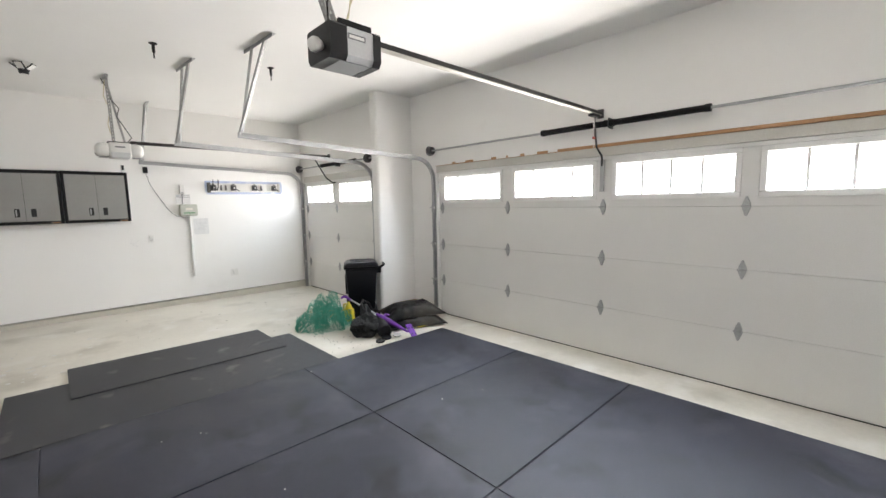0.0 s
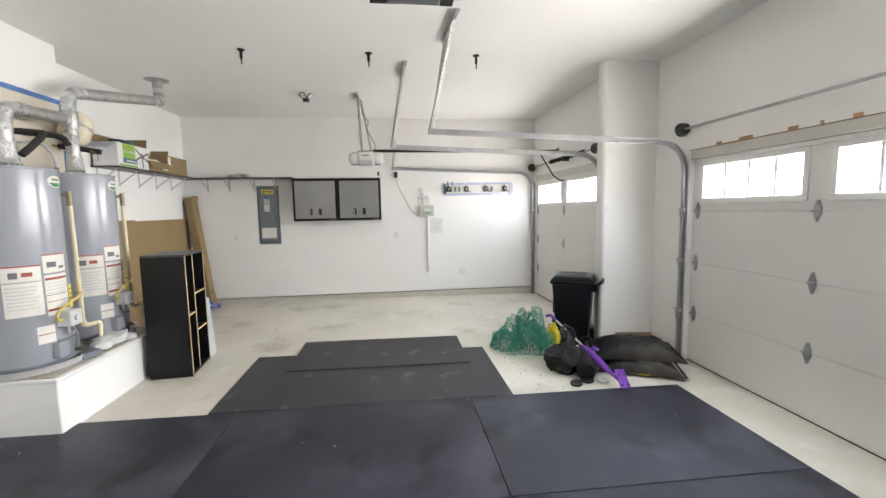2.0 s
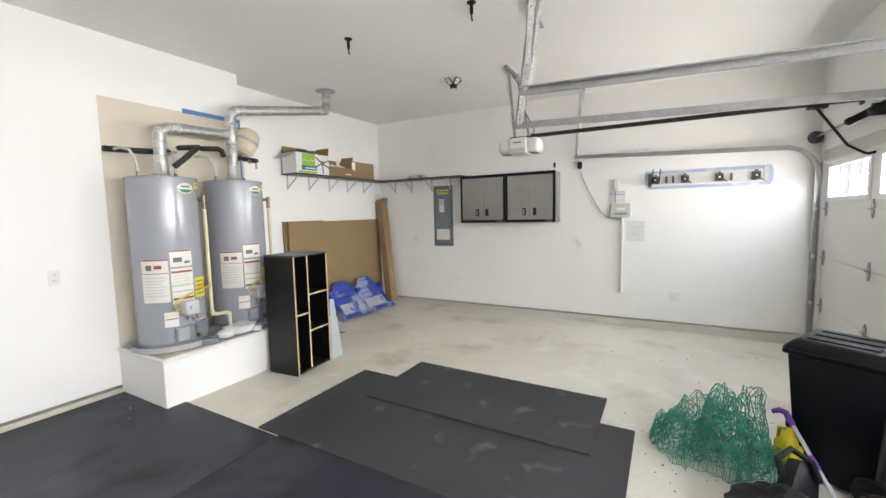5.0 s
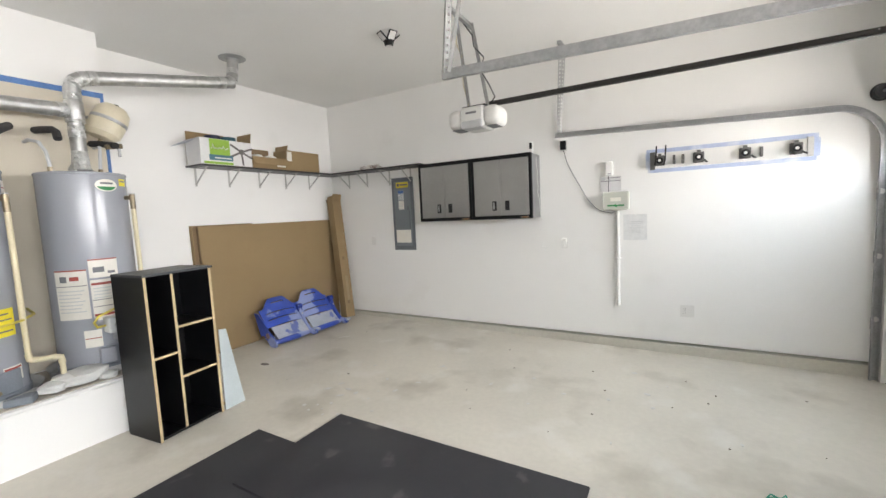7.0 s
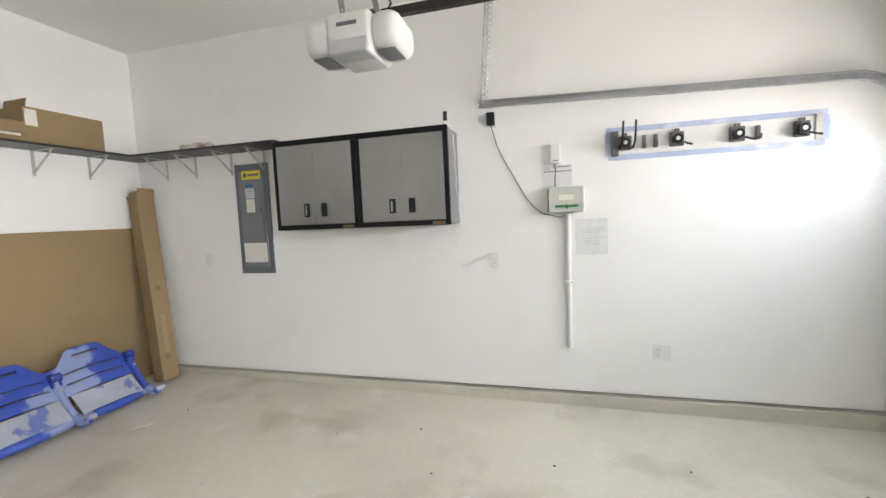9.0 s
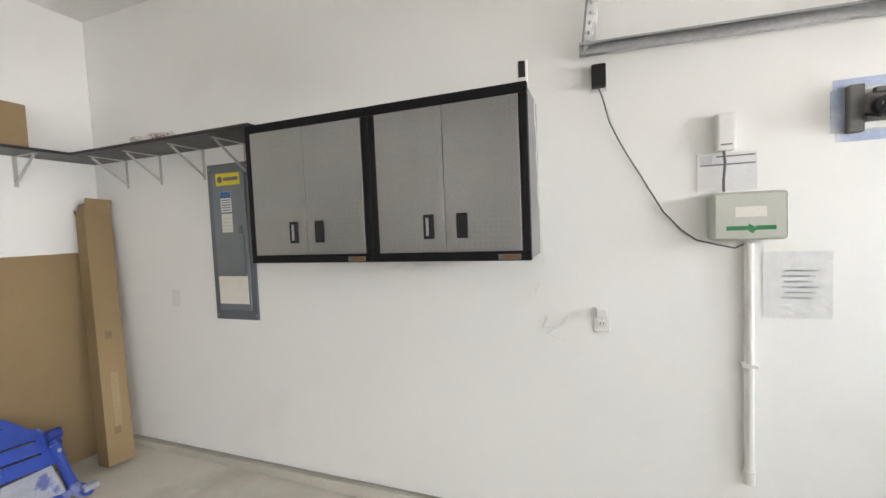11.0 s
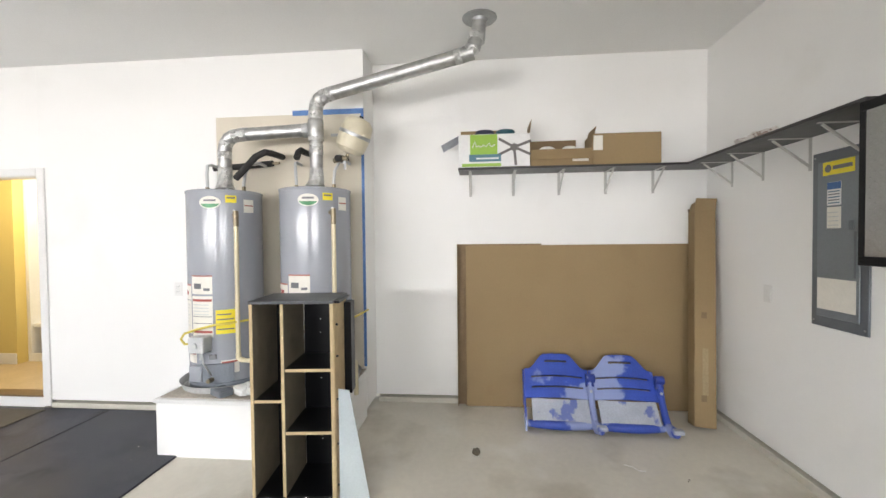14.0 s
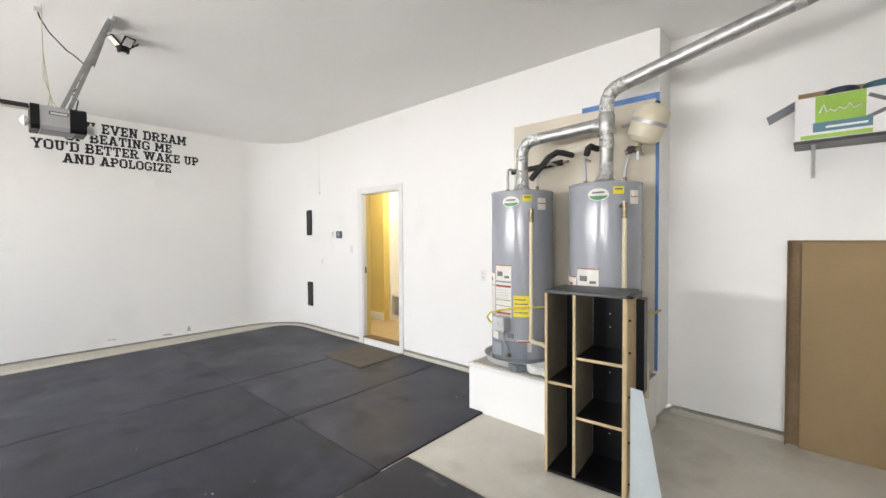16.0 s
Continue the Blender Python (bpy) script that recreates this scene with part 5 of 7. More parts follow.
def tread_plate(w, h):
    """A pressed tread pattern: small raised lozenges, their slant alternating, on a sheet."""
    b = bmesh.new()
    p = 0.022
    nx, nz = int(w / p), int(h / p)
    for i in range(nx):
        for j in range(nz):
            cx, cz = (i + 0.5) * w / nx, (j + 0.5) * h / nz
            s = 1 if (i + j) % 2 else -1
            ax_, az = 0.707 * 0.0088, 0.707 * 0.0088 * s
            bx_, bz = -0.707 * 0.0031 * s, 0.707 * 0.0031
            base = [b.verts.new((cx + dx, 0, cz + dz)) for dx, dz in ((ax_, az), (bx_, bz), (-ax_, -az), (-bx_, -bz))]
            tip = [b.verts.new((cx + dx, -0.0019, cz + dz)) for dx, dz in ((ax_ * 0.45, az * 0.45), (-ax_ * 0.45, -az * 0.45))]
            b.faces.new((base[0], base[1], tip[0]))
            b.faces.new((base[1], tip[1], tip[0]))
            b.faces.new((base[1], base[2], tip[1]))
            b.faces.new((base[2], base[3], tip[1]))
            b.faces.new((base[3], tip[0], tip[1]))
            b.faces.new((base[3], base[0], tip[0]))
    return b


def wall_cabinet(x0, w, label):
    """A steel wall cabinet: dark frame, grey sides, two tread-plate doors with cup handles."""
    z0, h, y0 = 1.404, 0.716, 7.252
    c = thing("wall_cabinet", label, "wall cabinet", m=pose(x0, y0, z0), group="steel wall cabinets")
    d = YN - 0.002 - y0
    part("body", box(0.004, 0.032, 0.004, w - 0.004, d, h - 0.004, 0.004), CSIDE, c, "grey steel cabinet body")
    part("frame_rail", box(0, 0, h - 0.042, w, 0.032, h, 0.003), BLACKM, c)
    part("frame_rail", box(0, 0, 0, w, 0.032, 0.038, 0.003), BLACKM, c)
    part("frame_stile", box(0, 0, 0.0382, 0.033, 0.032, h - 0.0422, 0.003), BLACKM, c)
    part("frame_stile", box(w - 0.033, 0, 0.0382, w, 0.032, h - 0.0422, 0.003), BLACKM, c)
    # black sheet stands in for the shade in the door gaps
    part("reveal", box(0.0335, 0.022, 0.0385, w - 0.0335, 0.0318, h - 0.0425), BLACKM, c)
    dw = (w - 0.077) / 2
    for k in range(2):
        xd = 0.0365 + k * (dw + 0.004)
        door = part("door", box(xd, -0.002, 0.041, xd + dw, 0.020, h - 0.045, 0.0008), TREAD, c, "silver tread-plate door")
        pl = part("tread", tread_plate(dw - 0.02, h - 0.106), TREAD, door)
        pl.matrix_basis = pose(xd + 0.01, -0.002, 0.051)
        hx = xd + dw - 0.075 if k == 0 else xd + 0.075
        hd_ = part("handle", box(hx - 0.025, -0.010, 0.10, hx + 0.025, -0.002, 0.112, 0.002), BLACKP, door, "black cup handle")
        part("handle_rim", box(hx - 0.025, -0.010, 0.195, hx + 0.025, -0.002, 0.207, 0.002), BLACKP, hd_)
        part("handle_rim", box(hx - 0.025, -0.010, 0.1121, hx - 0.015, -0.002, 0.1949, 0.002), BLACKP, hd_)
        part("handle_rim", box(hx + 0.015, -0.010, 0.1121, hx + 0.025, -0.002, 0.1949, 0.002), BLACKP, hd_)
        part("handle_cup", box(hx - 0.015, -0.0045, 0.1121, hx + 0.015, -0.0025, 0.1949), DARKP, hd_)
        part("handle_bar", box(hx - 0.014 if k else hx - 0.0145, -0.007, 0.114, hx - 0.006 if k else hx - 0.001, -0.0031, 0.193, 0.001), BLACKP if k else GALV, hd_)
    bdg = part("badge", box(w - 0.135, -0.003, 0.004, w - 0.040, 0.0, 0.028, 0.001), mat("badge_silver", (0.20, 0.19, 0.18), 0.35, 0.8), c, "small silver and orange badge")
    part("badge_insert", box(w - 0.115, -0.004, 0.009, w - 0.045, -0.003, 0.023), mat("badge_orange", (0.22, 0.10, 0.03), 0.4, bump=0.0), bdg)
    for sx in (0.013, w - 0.013):
        for sz in (0.016, h - 0.016):
            part("bolt", rod((sx, -0.004, sz), (sx, 0.001, sz), 0.006, seg=8), BLACKM, c)
    return c


wall_cabinet(-0.586, 0.731, "silver tread-plate wall cabinet in a black frame")
wall_cabinet(0.148, 0.727, "silver tread-plate wall cabinet in a black frame")
cb = thing("side_wire", "thin white wire zigzagging down the cabinet side", "wire", m=pose(0.879, 7.40, 1.42))
part("wire", pipe([(0.004, 0.02, 0.66), (0.006, 0.0, 0.58), (0.006, 0.045, 0.50), (0.006, 0.02, 0.42), (0.006, 0.06, 0.33), (0.006, 0.03, 0.27), (0.006, 0.09, 0.19), (0.006, 0.11, 0.08), (0.01, 0.15, -0.06)], 0.0028, 6), PLATE, cb)
cam_ = thing("security_camera", "small white and black camera on the cabinet", "camera", m=pose(0.845, 7.36, 2.119, 0, 0, 8))
part("body", box(-0.022, -0.02, 0.012, 0.022, 0.02, 0.12, 0.010, seg=2), PLATE, cam_)
part("lens_panel", box(-0.017, -0.0215, 0.045, 0.012, -0.0195, 0.112, 0.001), BLACKP, cam_, "black lens panel")
part("foot", rod((0, 0, 0), (0, 0, 0.014), 0.024, seg=16), PLATE, cam_)

# ---- breaker panel ----
PGREY = mat("panel_grey", (0.145, 0.16, 0.18), 0.42, 0.2, vary=0.06, scale=4, fine=120, bump=0.03)
PGREY2 = mat("panel_grey_light", (0.20, 0.22, 0.24), 0.42, 0.2, vary=0.06, scale=4, fine=120, bump=0.03)
pn = thing("breaker_panel", "grey steel breaker panel with stickers on its door", "electrical panel", m=pose(-1.26, YN, 1.008))
part("cover", box(0, -0.012, 0, 0.365, -0.001, 1.012, 0.004), PGREY, pn)
pd = part("door", box(0.045, -0.020, 0.06, 0.32, -0.0121, 0.955, 0.004), PGREY2, pn)
part("latch", box(0.255, -0.026, 0.56, 0.285, -0.020, 0.61, 0.003), PGREY, pd)
part("press_line", box(0.285, -0.0215, 0.30, 0.30, -0.020, 0.55, 0.001), PGREY, pd)
st = part("yellow_sticker", box(0.085, -0.0215, 0.872, 0.285, -0.020, 0.948), YELSTK, pd, "yellow maker's sticker")
part("sticker_mark", rod((0.12, -0.0222, 0.91), (0.12, -0.0215, 0.91), 0.022, seg=14), DARKINK, st)
part("sticker_bar", box(0.15, -0.0222, 0.90, 0.272, -0.0215, 0.922), DARKINK, st)
lb = part("label", box(0.115, -0.0215, 0.57, 0.205, -0.020, 0.69), PAPER, pd)
lb2 = part("label", box(0.115, -0.0215, 0.70, 0.205, -0.020, 0.83), WHITEP, pd)
part("blue_band", box(0.116, -0.022, 0.79, 0.204, -0.0215, 0.829), mat("blue_print", (0.05, 0.13, 0.36), 0.5, bump=0.0), lb2)
for k in range(5):
    part("text_bar", box(0.122, -0.022, 0.71 + k * 0.016, 0.195, -0.0215, 0.716 + k * 0.016), DARKINK if k % 2 else TEAL, lb2)
for k in range(4):
    part("text_bar", box(0.122, -0.022, 0.585 + k * 0.024, 0.19, -0.0215, 0.590 + k * 0.024), VALVE, lb)
part("paper_sheet", moved(box(0.055, -0.0225, 0.105, 0.30, -0.020, 0.285), Matrix.Identity(4)), PAPER, pd, "white paper schedule taped on")
for sz in (0.03, 0.985):
    for sx in (0.02, 0.345):
        part("screw", rod((sx, -0.015, sz), (sx, -0.011, sz), 0.006, seg=8), GALV, pn)

# ---- sprinkler timer, transformer, papers ----
TIMER = mat("timer_grey_green", (0.52, 0.53, 0.47), 0.4, vary=0.04, scale=6, fine=120, bump=0.02)
tm = thing("sprinkler_timer", "pale grey-green sprinkler timer box on the wall", "timer box", m=pose(1.557, YN, 1.452))
part("case", box(0, -0.080, 0, 0.262, -0.001, 0.192, 0.020, seg=4), TIMER, tm)
part("cover_line", box(0.012, -0.0845, 0.008, 0.250, -0.0795, 0.184, 0.005), TIMER, tm)
part("paper_label", box(0.082, -0.0862, 0.092, 0.185, -0.0845, 0.132), PAPER, tm)
for x0, x1 in ((0.052, 0.118), (0.150, 0.215)):
    part("green_mark", box(x0, -0.0862, 0.040, x1, -0.0845, 0.057), GREENB, tm)
part("green_mark", moved(box(-0.016, -0.0862, -0.012, 0.016, -0.0845, 0.012), pose(0.134, 0, 0.046, 0, 40)), GREENB, tm)
tr = thing("transformer", "small white plug-in transformer on the wall", "transformer", m=pose(1.585, YN, 1.815))
part("case", box(0, -0.05, 0, 0.07, -0.001, 0.15, 0.010, seg=2), PLATE, tr)
part("text_bar", box(0.015, -0.0512, 0.02, 0.055, -0.05, 0.026), DARKINK, tr)
part("cable", pipe([(0.03, -0.03, 0.0), (0.034, -0.035, -0.05), (0.028, -0.035, -0.12), (0.03, -0.03, -0.165)], 0.005, 8), DARKINK, tr)
pp = thing("paper_note", "white printed note taped to the wall", "paper", m=pose(1.525, YN, 1.655))
part("sheet", box(0, -0.006, 0, 0.21, -0.004, 0.155), WHITEP, pp)
for z, t_ in ((0.138, 0.006), (0.105, 0.006)):
    part("ruled_bar", box(0.012 if z < 0.12 else 0.07, -0.0066, z, 0.205, -0.006, z + t_), DARKINK, pp)
part("stamp", box(0.012, -0.0066, 0.112, 0.055, -0.006, 0.148), VALVE, pp)
pv = thing("plastic_sleeve", "clear plastic sleeve holding a white schedule sheet", "paper", m=pose(1.755, YN, 1.13))
part("sheet", box(0.0, -0.004, 0, 0.225, -0.002, 0.27), mat("crumpled_sheet", (0.76, 0.76, 0.75), 0.3, vary=0.06, scale=14, fine=18, bump=0.25), pv)
for k in range(6):
    part("text_bar", box(0.06 + 0.01 * (k % 2), -0.0031, 0.08 + k * 0.022, 0.16 + 0.012 * (k % 3), -0.004, 0.085 + k * 0.022), VALVE, pv)
cd = thing("conduit", "white plastic conduit running down the wall", "conduit", m=pose(1.703, YN, 0.425))
part("tube", rod((0, -0.02, 0.0), (0, -0.02, 1.012), 0.0175, seg=18), PLATE, cd, smooth=True)
part("collar", rod((0, -0.02, 0.0), (0, -0.02, 0.06), 0.021, seg=18), PLATE, cd, smooth=True)
part("clip", box(-0.03, -0.042, 0.50, 0.03, -0.002, 0.515, 0.002), PLATE, cd)
ad = thing("power_adapter", "black power adapter in a white outlet plate", "adapter", m=pose(1.147, YN, 2.19))
part("plate", box(-0.037, -0.008, -0.06, 0.037, -0.001, 0.06, 0.003), PLATE, ad)
part("adapter", box(-0.03, -0.055, -0.048, 0.03, -0.0081, 0.048, 0.006, seg=2), BLACKP, ad)
part("cord", pipe([(0.0, -0.03, -0.048), (0.018, -0.03, -0.11), (0.040, -0.02, -0.20), (0.075, -0.012, -0.28), (0.115, -0.012, -0.36), (0.165, -0.012, -0.45), (0.190, -0.012, -0.50), (0.250, -0.012, -0.61), (0.315, -0.014, -0.69), (0.37, -0.025, -0.735), (0.44, -0.04, -0.755), (0.50, -0.05, -0.77), (0.53, -0.05, -0.755)], 0.0034, 8), mat("grey_cord", (0.12, 0.12, 0.12), 0.5), ad, "thin grey cord", smooth=True)

# ---- tool rack with hooks ----
hb = thing("tool_rack", "white wall rack board with grey tool hooks", "tool rack", m=pose(2.02, YN, 1.85))
part("backboard", box(0, -0.020, 0, 1.235, -0.003, 0.155, 0.003), PLATE, hb)
GHOOK = mat("grey_tool_hook", (0.13, 0.125, 0.12), 0.5, vary=0.12, bump=0.03)
part("end_cap", box(-0.012, -0.035, -0.01, 0.035, -0.003, 0.165, 0.004), GHOOK, hb)
part("end_cap", box(1.20, -0.03, 0.0, 1.245, -0.003, 0.165, 0.004), BRKT, hb)
for x, kind_ in ((0.075, 2), (0.20, 0), (0.275, 0), (0.405, 1), (0.765, 1), (0.885, 0), (1.125, 2)):
    if kind_ == 0:
        h_ = part("peg_hook", box(x - 0.012, -0.045, 0.03, x + 0.012, -0.0201, 0.12, 0.004), GHOOK, hb)
        part("hook_tip", pipe([(x, -0.04, 0.045), (x, -0.075, 0.035), (x, -0.085, 0.06)], 0.006, 8), GHOOK, h_)
    else:
        h_ = part("roller_clamp", box(x - 0.045, -0.045, 0.025, x + 0.045, -0.0201, 0.125, 0.006), GHOOK, hb)
        part("roller", rod((x, -0.075, 0.075), (x, -0.045, 0.075), 0.032, seg=18), BLACKP, h_)
        part("roller_face", rod((x, -0.077, 0.075), (x, -0.0751, 0.075), 0.014, seg=12), PLATE, h_)
        part("clamp_tab", box(x - 0.016, -0.045, 0.1251, x + 0.016, -0.022, 0.145, 0.002), GHOOK, h_)
        arms = (-0.04, 0.04) if kind_ == 2 else (0.05,)
        for dx in arms:
            up_ = 0.16 if (kind_ == 2 and x < 0.2) else -0.03
            part("wire_arm", pipe([(x + dx, -0.04, 0.05), (x + dx, -0.11, 0.03), (x + dx + 0.01, -0.14, 0.03 + up_ * 0.3), (x + dx + 0.015, -0.145, 0.05 + up_)], 0.007, 8), BLACKP, h_)
OVER = mat("blue_overspray", (0.47, 0.54, 0.72), 0.7, vary=0.12, scale=7, fine=120, bump=0.03, stain=((0.74, 0.75, 0.76), 6.0, 0.48, 0.62, 0.8))
b = bmesh.new()
box(1.975, YN - 0.0025, 2.006, 3.30, YN + 0.001, 2.045, bm=b)
box(1.985, YN - 0.0025, 1.812, 3.29, YN + 0.001, 1.849, bm=b)
box(3.268, YN - 0.0025, 1.8492, 3.312, YN + 0.001, 2.0058, bm=b)
box(1.968, YN - 0.0025, 1.8492, 2.007, YN + 0.001, 2.0058, bm=b)
whole("blue_tape_border", b, OVER, "smudged pale blue tape border round the rack", "masking tape")

# ---- door tracks, springs and openers ----
def sweep_xz(path, profile, y):
    """Sweeps a profile (across y, outward) along a path in an x-z plane."""
    b = bmesh.new()
    pts = [Vector((x, 0, z)) for x, z in path]
    rings = []
    for i, p in enumerate(pts):
        t = (pts[min(i + 1, len(pts) - 1)] - pts[max(i - 1, 0)]).normalized()
        nrm = Vector((-t.z, 0, t.x))
        rings.append([b.verts.new(Vector((p.x, y + u, p.z)) + nrm * v) for u, v in profile])
    n = len(profile)
    for a, c in zip(rings, rings[1:]):
        for k in range(n):
            b.faces.new((a[k], a[(k + 1) % n], c[(k + 1) % n], c[k]))
    b.faces.new(rings[0])
    b.faces.new(rings[-1])
    return b


def c_profile(s):
    """A rolled track section that opens towards s along y."""
    w, h, t = 0.030, 0.026, 0.0035
    out = [(0, -h), (w, -h), (w, -h + 0.009), (w - t, -h + 0.009), (w - t, -h + t), (t, -h + t), (t, h - t), (w - t, h - t), (w - t, h - 0.009), (w, h - 0.009), (w, h), (0, h)]
    return [(u * s, v) for u, v in out]


def strap(p0, p1, parent, w=0.032, step=0.038, flange=True):
    """A perforated hanger strap: two rails joined by rungs, folded into an angle."""
    p0, p1 = Vector(p0), Vector(p1)
    d = (p1 - p0)
    L = d.length
    m = Matrix.Translation(p0) @ d.to_track_quat("Z", "Y").to_matrix().to_4x4()
    e = w * 0.36
    b = box(-w / 2, -0.0015, 0, -w / 2 + e, 0.0015, L)
    box(w / 2 - e, -0.0015, 0, w / 2, 0.0015, L, bm=b)
    k = 0.0
    while k < L:
        box(-w / 2 + e, -0.0014, k, w / 2 - e, 0.0014, min(L, k + step * 0.66), bm=b)
        k += step
    if flange:
        box(-w / 2 - 0.0005, 0.0016, 0, -w / 2 + 0.0025, 0.022, L, bm=b)
    moved(b, m)
    return part("hanger_strap", b, STRAPM, parent, "perforated steel hanger strap")


def track(name_label, xv, y, s, x_end, z_end, ceil):
    """Vertical track, bend and horizontal track with its ceiling hanger."""
    tk = thing("door_track", name_label, "door track", m=pose(0, 0, 0), group="garage door tracks")
    r, zc = 0.31, 1.905
    path = [(xv, fz(xv) + 0.002), (xv, 0.9), (xv, zc)]
    for i in range(1, 11):
        a = i / 10 * (math.pi / 2 - 0.03)
        path.append((xv - r + r * math.cos(a), zc + r * math.sin(a)))
    part("vertical_track", sweep_xz(path[:3], c_profile(s), y), GALV, tk)
    part("bend", sweep_xz(path[2:], c_profile(s), y), GALV, tk)
    x1, z1 = path[-1]
    part("horizontal_track", sweep_xz([(x1, z1), ((x1 + x_end) / 2, (z1 + z_end) / 2), (x_end, z_end)], c_profile(s), y), GALV, tk)
    for z in (0.42, 0.98, 1.50, 1.98):
        j = part("jamb_bracket", box(xv - 0.03, y - 0.006 * s - 0.004, z - 0.05, xv + 0.045, y - 0.006 * s + 0.004, z + 0.05, 0.003), GALV, tk)
        part("bolt", rod((xv - 0.01, y - 0.02 * s, z), (xv - 0.01, y + 0.012 * s, z), 0.008, seg=8), GALV, j)
    for z in (0.46, 0.99, 1.52):
        part("roller", rod((xv - 0.005, y + 0.004 * s, z), (xv - 0.005, y - 0.07 * s, z), 0.006, seg=8), GALV, tk)
        part("roller_wheel", rod((xv - 0.005, y + 0.006 * s, z), (xv - 0.005, y + 0.02 * s, z), 0.022, seg=16), PLATE, tk)
    (cx0, cy0), (cx1, cy1) = ceil
    part("ceiling_angle", moved(box(-0.02, 0, -0.002, 0.02, math.hypot(cx1 - cx0, cy1 - cy0), 0.0, 0.0005), pose(cx0, cy0, TOP - 0.001, 0, 0, math.degrees(math.atan2(cx0 - cx1, cy1 - cy0)))), GALV, tk)
    part("ceiling_angle", moved(box(-0.02, 0, -0.035, -0.017, math.hypot(cx1 - cx0, cy1 - cy0), -0.002, 0.0005), pose(cx0, cy0, TOP - 0.001, 0, 0, math.degrees(math.atan2(cx0 - cx1, cy1 - cy0)))), GALV, tk)
    q0, q1 = Vector((cx0, cy0, TOP - 0.01)), Vector((cx1, cy1, TOP - 0.01))
    strap((x_end + 0.03, y, z_end), q0.lerp(q1, 0.25), tk)
    strap((x_end + 0.05, y + 0.01, z_end), q0.lerp(q1, 0.72), tk)
    return tk


track("steel garage door track hung on perforated straps", 4.075, 4.055, -1, 1.43, 2.30, ((1.65, 3.55), (1.61, 4.18)))
track("steel garage door track hung on perforated straps", 3.685, 4.99, 1, 1.07, 2.30, ((1.265, 4.74), (1.226, 5.28)))
track("steel garage door track beside the side wall", 3.685, 7.535, -1, 1.07, 2.30, ((1.21, 7.20), (1.21, 7.50)))


def spring_shaft(x, z, y0, y1, ya, yb, drums, label):
    """Torsion shaft with two black springs round a centre bearing, and cable drums."""
    s = thing("torsion_spring", label, "torsion spring", m=pose(0, 0, 0))
    part("shaft", rod((x, y0, z), (x, y1, z), 0.0127, seg=14), GALV, s, smooth=True)
    ym = (ya + yb) / 2 + 0.05
    for a, c in ((ya, ym - 0.03), (ym + 0.03, yb)):
        n = int((c - a) / 0.0085)
        prof = []
        for i in range(n):
            prof += [(0.0265, a + i * 0.0085), (0.0305, a + i * 0.0085 + 0.004)]
        sp = moved(lathe(prof, 12), Matrix.Translation((x, 0, z)) @ pose(0, 0, 0, -90, 0, 0))
        part("spring", sp, BLACKM, s, "black coil spring", smooth=False)
        for yy in (a, c):
            part("winding_cone", rod((x, yy - 0.022, z), (x, yy + 0.022, z), 0.034, seg=14), BLACKM, s)
    part("centre_bearing", box(x - 0.02, ym - 0.006, z - 0.05, x + 0.09, ym + 0.006, z + 0.05, 0.003), STEELD, s)
    for yd in drums:
        dr = part("cable_drum", rod((x, yd - 0.03, z), (x, yd + 0.03, z), 0.055, seg=22), STEELD, s)
        part("drum_flange", rod((x, yd + 0.030, z), (x, yd + 0.038, z), 0.068, seg=22), STEELD, dr)
        part("end_bracket", box(x - 0.03, yd + 0.045, z - 0.06, x + 0.08, yd + 0.050, z + 0.06, 0.002), GALV, s)
    return s


spring_shaft(4.02, 2.33, -1.2, 4.10, 0.60, 2.165, (4.02,), "black torsion springs on a shaft over the door")
spring_shaft(3.645, 2.30, 5.0, 7.56, 5.45, 6.55, (7.47, 5.06), "black torsion springs on a shaft over the single door")
wood = thing("header_board", "bare brown header board with smeared white paint", "board", kind="structure")
part("board", box(XE - 0.006, -1.2, 2.118, XE + 0.1, 4.03, 2.149, 0.003), WOODRAW, wood)
b = bmesh.new()
random.seed(9)
for i in range(9):
    ya = 2.0 + i * 0.23 + random.random() * 0.08
    box(XE - 0.008, ya, 2.120 + random.random() * 0.008, XE - 0.0055, ya + 0.10 + random.random() * 0.14, 2.149, bm=b)
part("paint_smear", b, WALL, wood)
part("weather_seal", box(XE + 0.002, -0.95, 2.028, XD - 0.001, 4.03, 2.117, 0.004), SEALW, wood)
wood2 = thing("header_trim", "pale trim strip over the single door", "trim", kind="structure")
part("weather_seal", box(XS + 0.002, 5.03, 2.035, XP - 0.001, 7.5, 2.149, 0.004), SEALW, wood2)

OPW = mat("opener_white", (0.70, 0.69, 0.66), 0.3, vary=0.03, bump=0.0)
OPG = mat("opener_silver", (0.50, 0.505, 0.51), 0.4, 0.15, vary=0.05, bump=0.01)
OPG2 = mat("opener_dark_silver", (0.22, 0.225, 0.23), 0.42, 0.35, vary=0.05, bump=0.01)


RAILD = mat("dark_bronze_rail", (0.022, 0.020, 0.018), 0.5, 0.2, vary=0.15, bump=0.02)
RAILC = mat("cream_rail_lip", (0.55, 0.52, 0.45), 0.45, vary=0.06, bump=0.0)


